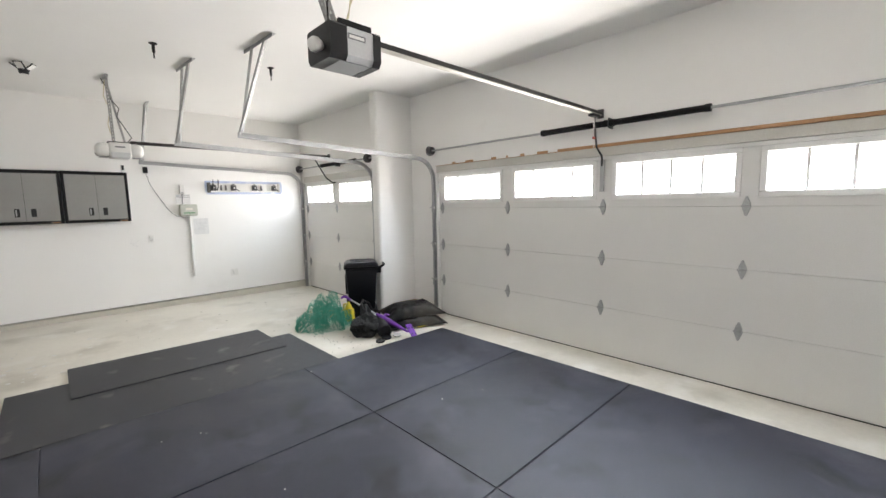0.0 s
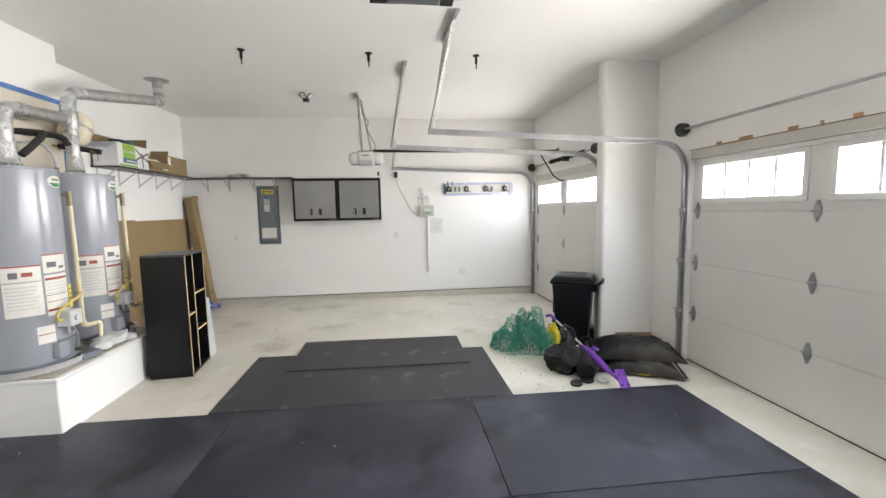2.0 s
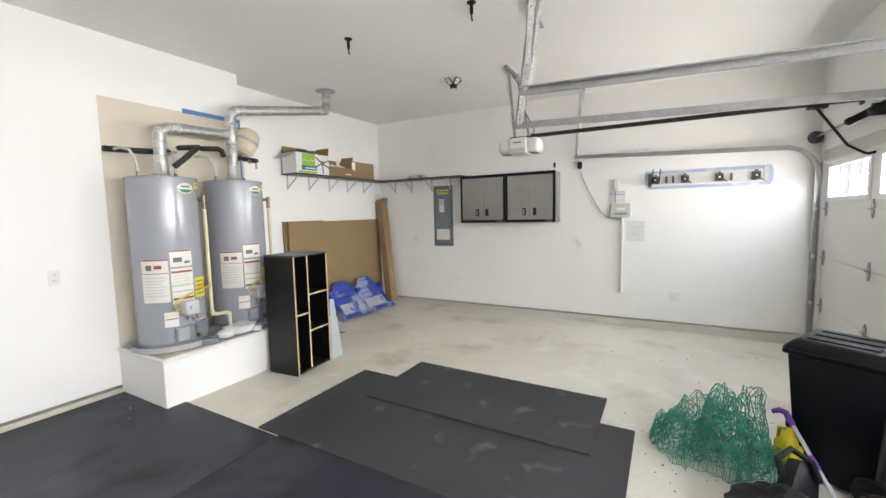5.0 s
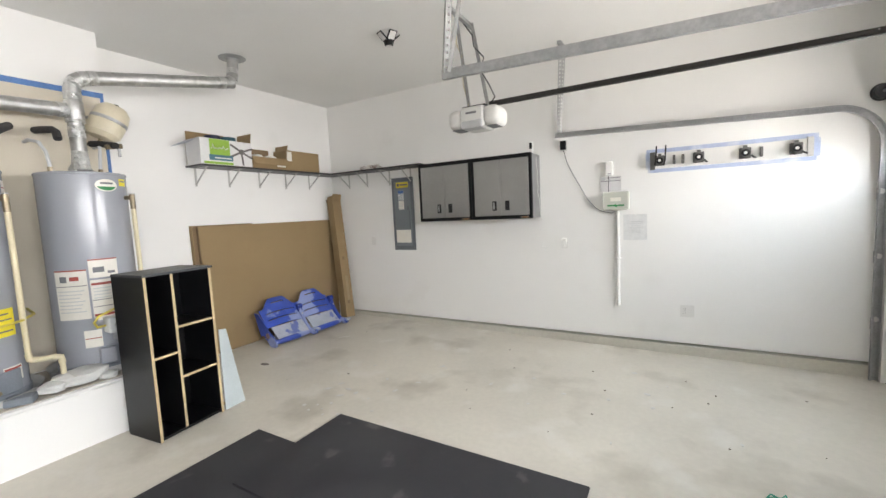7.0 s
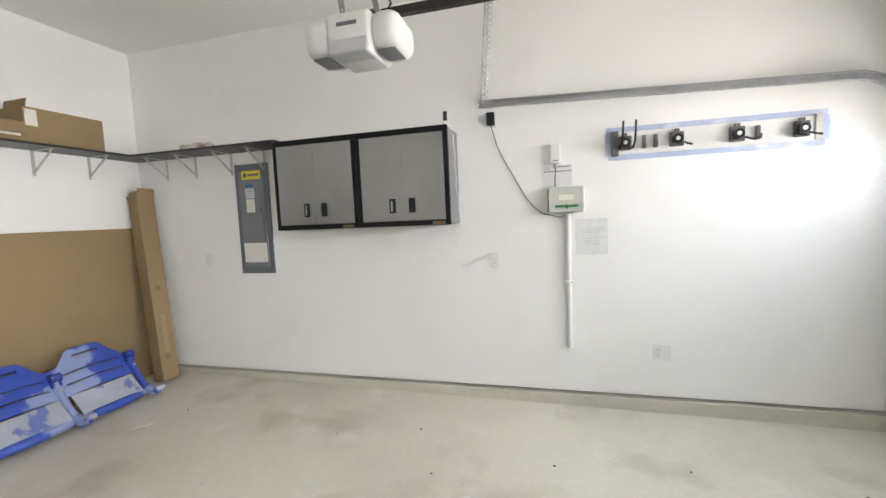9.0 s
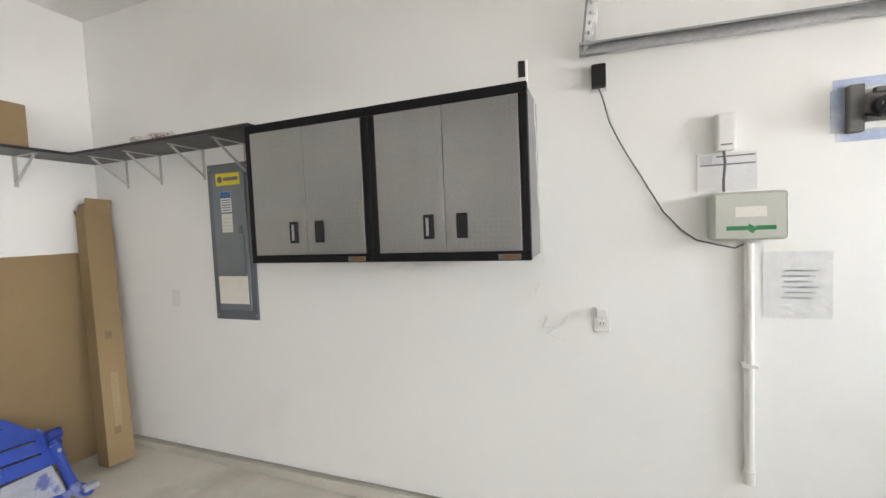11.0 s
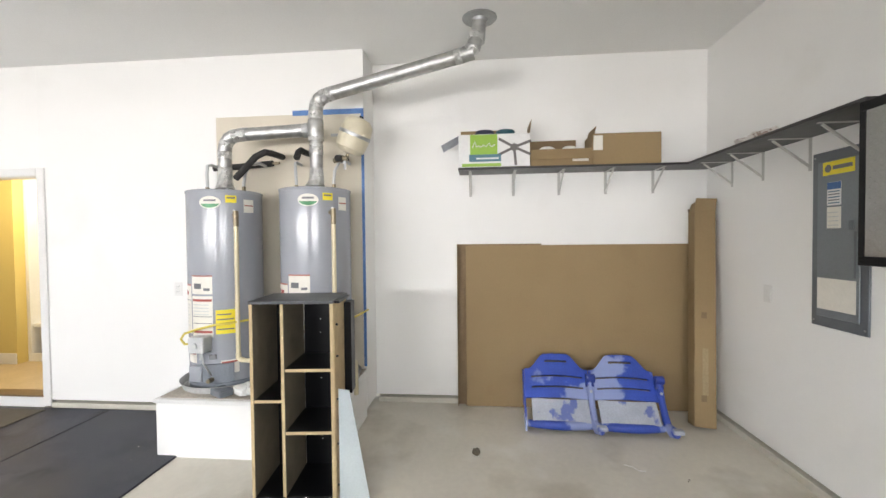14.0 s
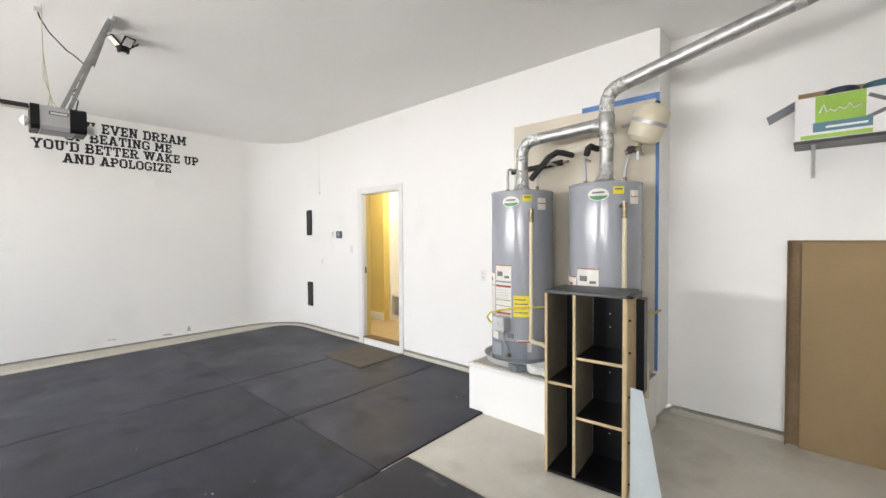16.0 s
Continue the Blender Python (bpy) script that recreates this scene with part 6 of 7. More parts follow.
def rail_and_arm(op, xa, xb, y, z, door_x, door_z, material):
    part("rail", box(xa, y - 0.016, z - 0.006, xb, y + 0.016, z + 0.026, 0.003), material, op, "dark steel opener rail")
    part("rail_lip", box(xa, y - 0.020, z - 0.014, xb, y + 0.020, z - 0.0062, 0.002), RAILC if xb > 3.9 else material, op)
    part("header_bracket", box(xb, y - 0.03, z - 0.04, xb + 0.02, y + 0.03, z + 0.05, 0.003), STEELD, op)
    tr_ = part("trolley", box(xb - (0.20 if xb > 3.9 else 0.30), y - 0.03, z - 0.04, xb - (0.06 if xb > 3.9 else 0.20), y + 0.03, z - 0.0145, 0.006), BLACKP, op)
    if xb < 3.9:
        part("door_arm", pipe([(xb - 0.28, y, z - 0.02), (xb - 0.06, y, 2.06), (door_x - 0.07, y, 1.985), (door_x - 0.045, y, 1.98), (door_x - 0.005, y, 1.99)], 0.011, 8), BLACKM, tr_)
        part("arm_hinge", box(xb - 0.34, y - 0.03, z - 0.0348, xb - 0.301, y + 0.03, z - 0.0145, 0.004), BLACKP, tr_)
        return
    part("door_arm", pipe([(xb - 0.12, y, z - 0.05), (xb - 0.10, y, z - 0.20), (xb - 0.06, y, z - 0.33), (door_x - 0.03, y, door_z + 0.10), (door_x - 0.02, y, door_z)], 0.010, 8), BLACKM, tr_)
    part("door_plate", box(door_x - 0.025, y - 0.02, door_z - 0.26, door_x - 0.003, y + 0.02, door_z + 0.06, 0.003), GALV, tr_)
    rope = part("release_cord", pipe([(xb - 0.17, y - 0.02, z - 0.05), (xb - 0.17, y - 0.02, z - 0.22), (xb - 0.165, y - 0.02, z - 0.34)], 0.004, 6), PLATE, tr_, "white emergency release cord")
    part("red_handle", box(xb - 0.19, y - 0.026, z - 0.26, xb - 0.14, y - 0.014, z - 0.235, 0.004), REDINK, rope)


# opener of the double door
o1 = thing("garage_door_opener", "silver and black door opener hung from the ceiling", "garage door opener", m=pose(0, 0, 0))
X0, X1, Y0, Y1, Z0, Z1 = 1.03, 1.285, 1.43, 1.655, 2.285, 2.445
sect = [(Y0 + 0.02, Z0), (Y1 - 0.02, Z0), (Y1, Z0 + 0.025), (Y1, Z1 - 0.01), (Y1 - 0.01, Z1), (Y0 + 0.01, Z1), (Y0, Z1 - 0.01), (Y0, Z0 + 0.025)]


def slab_x(x0, x1, sec, grow=0.0):
    b_ = bmesh.new()
    cy, cz = sum(p[0] for p in sec) / len(sec), sum(p[1] for p in sec) / len(sec)
    a_ = [b_.verts.new((x0, cy + (y - cy) * (1 + grow), cz + (z - cz) * (1 + grow))) for y, z in sec]
    c_ = [b_.verts.new((x1, cy + (y - cy) * (1 + grow), cz + (z - cz) * (1 + grow))) for y, z in sec]
    n_ = len(sec)
    for i_ in range(n_):
        b_.faces.new((a_[i_], a_[(i_ + 1) % n_], c_[(i_ + 1) % n_], c_[i_]))
    b_.faces.new(a_)
    b_.faces.new(c_)
    return b_


part("chassis", slab_x(X0 + 0.085, X1 - 0.02, sect), OPG, o1, "silver chassis")
part("belly_plate", box(X0 + 0.055, Y0 + 0.022, Z0 - 0.004, X1 - 0.025, Y1 - 0.022, Z0 - 0.0005, 0.001), OPG2, o1)
part("end_cap", slab_x(X0 - 0.005, X0 + 0.0849, sect, 0.03), BLACKP, o1, "black end cap")
part("end_cap", slab_x(X1 - 0.0199, X1 + 0.025, sect, 0.03), BLACKP, o1, "black end cap")
for yb, xb in ((1.505, X0 - 0.05),):
    part("bulb_lens", moved(lathe([(0.014, 0.0), (0.024, 0.012), (0.036, 0.035), (0.034, 0.055), (0.020, 0.07), (0.004, 0.075)], 20), Matrix.Translation((xb + 0.045, yb, 2.345)) @ pose(0, 0, 0, 0, -90, 0)), PLATE, o1, "frosted lamp cover", smooth=True)
part("bulb_lens", moved(lathe([(0.012, 0.0), (0.030, 0.01), (0.035, 0.03), (0.008, 0.05)], 18), Matrix.Translation((X1 + 0.024, 1.62, 2.33)) @ pose(0, 0, 0, 0, 90, 0)), PLATE, o1, smooth=True)
for ys, t_ in ((Y0 - 0.0015, 1), (Y1, 1)):
    nm = part("name_plate", box(X0 + 0.09, ys, 2.385, X1 - 0.065, ys + 0.0015, 2.412), DARKINK, o1, "dark maker's plate")
    part("name_bar", box(X0 + 0.098, ys - 0.0005, 2.391, X1 - 0.073, ys + 0.002, 2.405), OPW, nm)
part("mount_plate", box(X0 + 0.03, 1.46, Z1 + 0.001, X1 + 0.02, 1.62, Z1 + 0.006, 0.002), STEELD, o1)
part("mount_rib", box(X0 + 0.05, 1.44, Z1 + 0.002, X1 - 0.02, 1.46, Z1 + 0.03, 0.002), BLACKM, o1)
rail_and_arm(o1, X1 + 0.026, 4.05, 1.54, 2.435, XD - 0.01, 1.93, RAILD)
strap((1.10, 1.50, Z1), (0.855, 1.51, TOP - 0.01), o1, 0.045, 0.04)
strap((1.14, 1.60, Z1), (0.865, 1.60, TOP - 0.01), o1, 0.045, 0.04)
strap((0.965, 1.57, 2.80), (0.858, 1.57, TOP - 0.012), o1, 0.035, 0.04)
part("ceiling_angle", box(0.84, 1.43, TOP - 0.034, 0.865, 1.68, TOP - 0.001, 0.001), GALV, o1)
CORD1 = [(1.07, 1.52, 2.46), (1.05, 1.49, 2.55), (1.085, 1.50, 2.60), (1.03, 1.48, 2.68), (1.045, 1.49, 2.73), (0.985, 1.47, 2.82), (1.06, 1.46, 2.89), (1.10, 1.455, 2.915), (1.19, 1.44, 3.02), (1.235, 1.43, 3.11), (1.245, 1.425, TOP - 0.03)]
part("power_cord", pipe(CORD1, 0.0042, 8), BLACKP, o1, "black power cord", smooth=True)
part("cord_plug", box(1.228, 1.405, TOP - 0.035, 1.265, 1.445, TOP - 0.001, 0.004), PLATE, o1)
for k in range(3):
    random.seed(20 + k)
    part("sensor_wire", pipe([(1.16 + 0.03 * k, 1.56, Z1), (1.19 + 0.01 * k, 1.57, Z1 + 0.05), (1.205, 1.55 + 0.01 * k, Z1 + 0.10), (1.215 + 0.01 * k, 1.54, Z1 + 0.22), (1.23, 1.50 + 0.01 * k, Z1 + 0.42), (1.23, 1.50, TOP - 0.002)], 0.0022, 6), mat("pale_wire", (0.60, 0.54, 0.36), 0.5, bump=0.0), o1, smooth=True)

# opener of the single door
o2 = thing("garage_door_opener", "white rounded door opener hung from the ceiling", "garage door opener", m=pose(0, 0, 0))
for xa, xb in ((0.47, 0.625), (0.80, 0.955)):
    part("light_lens", box(xa, 6.13, 2.235, xb, 6.39, 2.405, 0.06, seg=4), OPW, o2, "white rounded light lens", smooth=True)
    part("lens_louvre", box(xa + 0.04, 6.16, 2.228, xb - 0.03, 6.30, 2.2345), OPG2, o2)
part("body", box(0.60, 6.125, 2.225, 0.825, 6.395, 2.41, 0.025, seg=3), OPW, o2, smooth=True)
part("belt_panel", box(0.615, 6.118, 2.222, 0.81, 6.24, 2.29, 0.012, seg=2), OPG, o2, "grey lower panel")
part("name_bar", box(0.66, 6.1225, 2.345, 0.76, 6.1248, 2.362), DARKINK, o2)
part("mount_plate", box(0.60, 6.18, 2.411, 0.82, 6.34, 2.425, 0.002), STEELD, o2)
rail_and_arm(o2, 0.83, 3.62, 6.26, 2.425, XP - 0.01, 1.90, RAILD)
strap((0.66, 6.20, 2.42), (0.635, 6.06, TOP - 0.01), o2)
strap((0.78, 6.32, 2.42), (0.65, 6.31, TOP - 0.01), o2)
part("ceiling_angle", box(0.615, 5.97, TOP - 0.034, 0.65, 6.38, TOP - 0.001, 0.001), GALV, o2)
part("power_cord", pipe([(0.80, 6.30, 2.42), (0.86, 6.31, 2.50), (0.80, 6.33, 2.62), (0.73, 6.32, 2.75), (0.76, 6.33, 2.86), (0.68, 6.30, 2.96), (0.67, 6.30, 3.06), (0.60, 6.22, TOP - 0.002)], 0.0055, 8), BLACKP, o2, "black power cord", smooth=True)
part("sensor_wire", pipe([(0.66, 6.20, 2.42), (0.62, 6.18, 2.62), (0.65, 6.14, 2.80), (0.60, 6.12, 2.95), (0.63, 6.10, TOP - 0.002)], 0.0035, 6), mat("pale_wire_2", (0.56, 0.48, 0.28), 0.5, bump=0.0), o2, smooth=True)


# ---- ceiling hooks and folding LED lights ----
def ceiling_hook(x, y):
    h = thing("ceiling_hook", "black hook screwed into the white ceiling", "ceiling hook", m=pose(x, y, TOP), group="black ceiling hooks")
    part("flange", moved(lathe([(0.020, -0.014), (0.036, -0.006), (0.037, -0.0005)], 20), Matrix.Identity(4)), BLACKM, h, smooth=True)
    part("stem", rod((0, 0, -0.085), (0, 0, -0.013), 0.014, seg=12), BLACKM, h, smooth=True)
    part("hook_rod", pipe([(0, 0, -0.085), (0, 0, -0.12), (0.003, 0.006, -0.135), (0, 0.014, -0.13)], 0.006, 8), BLACKM, h)


for x, y in ((-0.37, 4.55), (0.877, 4.55), (2.0, 4.535)):
    ceiling_hook(x, y)


def led_light(x, y, turn):
    """A folding garage lamp, unlit: socket, dark hub and four hinged leaves with pale diffusers."""
    l = thing("folding_led_light", "unlit folding lamp with dark leaves on the ceiling", "ceiling light", m=pose(x, y, TOP, 0, 0, turn), group="folding ceiling lights")
    part("socket", moved(lathe([(0.035, -0.06), (0.060, -0.045), (0.072, -0.02), (0.075, -0.0005)], 26), Matrix.Identity(4)), PLATE, l, smooth=True)
    part("hub", moved(lathe([(0.02, -0.125), (0.040, -0.118), (0.046, -0.075), (0.03, -0.06)], 20), Matrix.Identity(4)), BLACKP, l, smooth=True)
    part("hub_diffuser", rod((0, 0, -0.129), (0, 0, -0.1245), 0.026, seg=18), PLATE, l)
    for k in range(4):
        lf = part("leaf", box(0.035, -0.042, -0.005, 0.135, 0.042, 0.005, 0.004), BLACKP, l)
        lf.matrix_basis = pose(0, 0, -0.108, 0, -42, 45 + 90 * k)
        part("diffuser", box(0.052, -0.031, -0.0075, 0.127, 0.031, -0.0051, 0.001), PLATE, lf)


led_light(-0.055, 6.05, 20)
led_light(0.745, 1.315, 65)

# ---- wheeled bin ----
BIN = mat("bin_plastic", (0.003, 0.0035, 0.0055), 0.34, spec=0.22, vary=0.15, scale=5, fine=160, bump=0.06)
bn = thing("wheeled_bin", "black wheeled rubbish bin with its lid shut", "rubbish bin", m=pose(3.18, 4.665, fz(3.15) + 0.001, 0, 0, -31) @ Matrix.Diagonal((1.03, 1.03, 1.06, 1.0)))
part("body", taper(0.165, 0.165, 0.215, 0.205, 0.02, 0.72, 0.02), BIN, bn, smooth=True)
part("rim", box(-0.232, -0.222, 0.705, 0.232, 0.222, 0.735, 0.010, seg=2), BIN, bn)
lid = part("lid", taper(0.245, 0.235, 0.19, 0.18, 0.730, 0.792, 0.022), BIN, bn, "black ribbed lid", smooth=True)
for y in (-0.11, 0.0, 0.11):
    part("lid_rib", box(-0.15, y - 0.028, 0.786, 0.15, y + 0.028, 0.799, 0.006), BIN, lid)
part("handle", pipe([(0.22, -0.17, 0.70), (0.30, -0.17, 0.735), (0.315, -0.13, 0.738), (0.315, 0.13, 0.738), (0.30, 0.17, 0.735), (0.22, 0.17, 0.70)], 0.016, 10), BIN, bn, smooth=True)
part("handle_web", box(0.20, -0.20, 0.64, 0.27, -0.15, 0.725, 0.008), BIN, bn)
part("handle_web", box(0.20, 0.15, 0.64, 0.27, 0.20, 0.725, 0.008), BIN, bn)
for y in (-0.175, 0.175):
    part("wheel", rod((0.16, y - 0.022, 0.075), (0.16, y + 0.022, 0.075), 0.075, seg=24), BLACKP, bn)
part("front_rib", box(-0.222, -0.08, 0.35, -0.18, 0.08, 0.62, 0.01), BIN, bn)

# ---- heap of green netting ----
NET = mat("green_net_plastic", (0.05, 0.33, 0.235), 0.5, vary=0.2, scale=9, bump=0.0)


def netting(m, ax_, ay, h, nu, nv, seed, wire, fold):
    """Crumpled plastic mesh: a folded sheet over a heap, drawn as thin strands."""
    pos = {}
    off = Vector((seed * 7.3, seed * 3.1, 0))
    for i in range(nu + 1):
        for j in range(nv + 1):
            u, v = i / nu * 2 - 1, j / nv * 2 - 1
            u2, v2 = u * math.sqrt(max(0, 1 - v * v / 2)), v * math.sqrt(max(0, 1 - u * u / 2))
            rr = min(1.0, u2 * u2 + v2 * v2)
            n1 = noise.noise(Vector((u * 1.7, v * 1.7, 0)) + off)
            n2 = noise.noise(Vector((u * 4.5, v * 4.5, 3)) + off)
            ang = n1 * 0.6
            x = (u2 * math.cos(ang) - v2 * math.sin(ang)) * ax_ * (1 + 0.22 * n2)
            y = (u2 * math.sin(ang) + v2 * math.cos(ang)) * ay * (1 + 0.22 * n1)
            n3 = noise.noise(Vector((u * 9, v * 9, 6)) + off)
            x, y = x + 0.05 * ax_ * n3 + 0.10 * ax_ * n2, y + 0.16 * ay * noise.noise(Vector((u * 6, v * 6, 11)) + off)
            z = h * (1 - rr) ** 0.6 * (0.70 + 0.75 * n1) + fold * (n2 + 0.4) * (1 - 0.5 * rr) + 0.035 * n3 + 0.018 * math.sin(u * 30) * (1 - rr)
            pos[i, j] = m @ Vector((x, y, max(0.004, z)))
    verts, faces = [], []

    def strand(p, q):
        d_ = (q - p)
        if d_.length < 1e-5:
            return
        s1 = d_.orthogonal().normalized() * wire
        s2 = d_.normalized().cross(s1)
        k = len(verts)
        for c in (p, q):
            for a in range(3):
                t_ = a * 2 * math.pi / 3
                verts.append(c + s1 * math.cos(t_) + s2 * math.sin(t_))
        for a in range(3):
            faces.append((k + a, k + (a + 1) % 3, k + 3 + (a + 1) % 3, k + 3 + a))

    for i in range(nu + 1):
        for j in range(nv + 1):
            if i < nu:
                strand(pos[i, j], pos[i + 1, j])
            if j < nv:
                strand(pos[i, j], pos[i, j + 1])
    me = bpy.data.meshes.new("net")
    me.from_pydata(verts, [], faces)
    me.materials.append(NET)
    return me


heap = thing("plastic_netting", "crumpled heap of green plastic garden netting", "garden netting", m=pose(2.535, 4.62, fz(2.5) + 0.002) @ Matrix.Diagonal((0.90, 1.05, 1.0, 1.0)))
for m_, a_, b_, h_, nu, nv, sd in ((pose(-0.04, 0.0, 0), 0.36, 0.30, 0.34, 32, 27, 1), (pose(0.13, 0.06, 0.0, 0, 0, 35), 0.24, 0.22, 0.50, 30, 25, 2), (pose(0.10, -0.10, 0.0, 0, 0, -20), 0.26, 0.20, 0.34, 28, 24, 3), (pose(-0.16, 0.05, 0.0, 0, 0, 60), 0.22, 0.22, 0.17, 24, 21, 5)):
    ob = new("net_fold", netting(m_, a_, b_, h_, nu, nv, sd, 0.0024, 0.085))
    ob.parent = heap
b = bmesh.new()
random.seed(3)
for k in range(40):
    a, rr = random.random() * 6.28, 0.08 + random.random() * 0.2
    p = Vector((rr * math.cos(a), rr * math.sin(a), 0.05 + 0.2 * random.random()))
    q = p + Vector((random.uniform(-1, 1), random.uniform(-1, 1), random.uniform(-0.3, 0.6))).normalized() * random.uniform(0.05, 0.14)
    pipe([p, p.lerp(q, 0.5) + Vector((0, 0, 0.01)), q], 0.0025, 4, b)
part("dry_twigs", b, mat("dry_straw", (0.34, 0.27, 0.12), 0.8, vary=0.2, bump=0.0), heap, "dry straw caught in the net")
tagged(bpy.data.objects["dry_twigs"], kind="stuff")

# ---- yellow jug ----
jug = thing("yellow_jug", "yellow plastic jug with a black spout", "jug", m=pose(2.925, 4.62, fz(2.9) + 0.001, 0, 0, 30))
JUG = mat("yellow_plastic", (0.68, 0.56, 0.03), 0.35, vary=0.08, bump=0.02)
part("body", taper(0.055, 0.075, 0.050, 0.065, 0.0, 0.19, 0.018), JUG, jug, smooth=True)
part("shoulder", moved(lathe([(0.05, 0.185), (0.045, 0.22), (0.022, 0.26), (0.02, 0.285)], 20), Matrix.Identity(4)), JUG, jug, smooth=True)
part("cap", rod((0, 0, 0.285), (0, 0, 0.315), 0.024, seg=16), BLACKP, jug)
part("grip", pipe([(0.0, 0.03, 0.25), (0.0, 0.075, 0.24), (0.0, 0.082, 0.16), (0.0, 0.068, 0.10)], 0.012, 8), JUG, jug, smooth=True)

# ---- black garden blower with its bag and tube ----
CLOTH = mat("black_bag_cloth", (0.006, 0.0058, 0.0058), 0.85, vary=0.3, scale=8, fine=150, bump=0.4, stain=((0.03, 0.028, 0.025), 6, 0.6, 0.75, 0.5))
bl = thing("blower_bag", "black garden blower with a slumped cloth bag", "garden blower", m=pose(2.75, 3.92, fz(2.75) + 0.001, 0, 0, 15))
b = bmesh.new()
bmesh.ops.create_icosphere(b, subdivisions=4, radius=1.0)
for v in b.verts:
    n1, n2 = noise.noise(v.co * 1.5 + Vector((3, 1, 0))), noise.noise(v.co * 4.5)
    n3 = abs(noise.noise(v.co * 3.2 + Vector((1, 7, 2))))
    k = 1 + 0.34 * n1 + 0.12 * n2 - 0.34 * n3
    v.co = Vector((v.co.x * 0.215 * k, v.co.y * 0.175 * k, max(0.0, 0.105 + v.co.z * 0.155 * k)))
part("bag", b, CLOTH, bl, "slumped black cloth bag", smooth=True)
part("motor_housing", moved(taper(0.07, 0.06, 0.05, 0.045, 0.0, 0.17, 0.02), pose(0.10, 0.08, 0.19, -25, 25, 0)), BLACKP, bl, smooth=True)
part("grip", pipe([(0.03, 0.06, 0.30), (0.02, 0.09, 0.37), (0.09, 0.12, 0.41), (0.17, 0.10, 0.36), (0.19, 0.07, 0.28)], 0.016, 10), BLACKP, bl, smooth=True)
part("clip", box(0.12, -0.05, 0.20, 0.14, -0.02, 0.24, 0.004), VALVE, bl)
part("strap", pipe([(0.16, -0.02, 0.22), (0.20, 0.0, 0.12), (0.17, 0.05, 0.05)], 0.010, 6), CLOTH, bl)
tb = thing("black_tube", "black plastic blower tube lying on the floor", "tube", m=look((2.835, 3.63, fz(2.9) + 0.083), (3.04, 4.08, fz(3.0) + 0.12)))
part("outer_tube", moved(lathe([(0.03, 0.30), (0.066, 0.30), (0.073, 0.0), (0.079, -0.001), (0.082, 0.004), (0.080, 0.10), (0.070, 0.46), (0.03, 0.46)], 28), pose(0, 0, 0, 180, 0, 0)), BLACKP, tb, smooth=True)
part("tube_collar", moved(lathe([(0.081, 0.02), (0.086, 0.022), (0.086, 0.05), (0.081, 0.052)], 28), pose(0, 0, 0, 180, 0, 0)), BLACKP, tb, smooth=True)
for x, y, r_, c_, lab in ((2.70, 3.545, 0.055, BLACKP, "flat black plastic disc on the floor"), (2.83, 3.60, 0.062, BLACKP, "flat black plastic disc on the floor"), (2.97, 3.57, 0.05, BRKT, "pale plastic lid lying on the floor")):
    dk = thing("plastic_disc", lab, "plastic disc", m=pose(x, y, fz(x) + 0.012, 4, -3, 0), group="plastic discs on the floor")
    part("disc", lathe([(r_ * 0.9, 0.0), (r_, 0.004), (r_, 0.014), (r_ * 0.92, 0.02), (r_ * 0.7, 0.016), (r_ * 0.1, 0.016)], 24), c_, dk, smooth=True)

# ---- purple string trimmer ----
PURP = mat("purple_plastic", (0.16, 0.035, 0.36), 0.4, vary=0.08, scale=7, bump=0.02)
PA, PB = Vector((2.91, 4.66, 0.285)), Vector((3.06, 3.40, 0.0))
tq = thing("garden_edger", "purple and grey garden hand tool leaning on clutter", "garden tool", m=Matrix.Translation(PA))
dd = PB - PA
P = lambda t_: dd * t_
part("shaft", pipe([P(0.05), P(0.2), P(0.55)], 0.0115, 10), VALVE, tq, "grey metal shaft", smooth=True)
part("grip", pipe([Vector((-0.06, 0.03, -0.01)), Vector((-0.03, 0.015, 0.012)), Vector((0, 0, 0.006)), P(0.05), P(0.09)], [0.014, 0.017, 0.019, 0.018, 0.014], 10), PURP, tq, smooth=True)
part("shaft_sleeve", pipe([P(0.27), P(0.29), P(0.33), P(0.35)], [0.0115, 0.0145, 0.0145, 0.0115], 10), PURP, tq, smooth=True)
part("guard", pipe([P(0.50), P(0.56), P(0.63), P(0.72), P(0.84), P(0.90)], [0.014, 0.030, 0.036, 0.034, 0.024, 0.014], 10), PURP, tq, smooth=True)
part("side_grip", pipe([P(0.60), P(0.60) + Vector((0.06, 0.02, 0.03)), P(0.62) + Vector((0.10, 0.02, 0.02))], [0.02, 0.022, 0.014], 8), PURP, tq, smooth=True)
hd2 = part("head_plate", moved(box(-0.055, -0.085, -0.006, 0.055, 0.085, 0.006, 0.004), Matrix.Translation(P(1.0) + Vector((0.0, 0.0, 0.045))) @ pose(0, 0, 0, 48, 8, 12)), PURP, tq, "purple square head plate")
for ux_, uy_ in ((-0.03, -0.055), (0.03, -0.055), (-0.03, 0.03), (0.03, 0.03)):
    part("plate_stud", moved(rod((ux_, uy_, 0.005), (ux_, uy_, 0.009), 0.010, seg=10), Matrix.Translation(P(1.0) + Vector((0.0, 0.0, 0.045))) @ pose(0, 0, 0, 48, 8, 12)), BLACKP, hd2)
part("neck", pipe([P(0.89), P(0.95), P(1.0) + Vector((0, 0.01, 0.05))], 0.014, 8), PURP, tq, smooth=True)

# ---- soil sacks and flattened carton ----
SACK = mat("black_sack_film", (0.005, 0.0045, 0.0045), 0.45, spec=0.22, vary=0.3, scale=4, fine=26, bump=0.3, stain=((0.075, 0.066, 0.052), 2.6, 0.47, 0.66, 0.7))


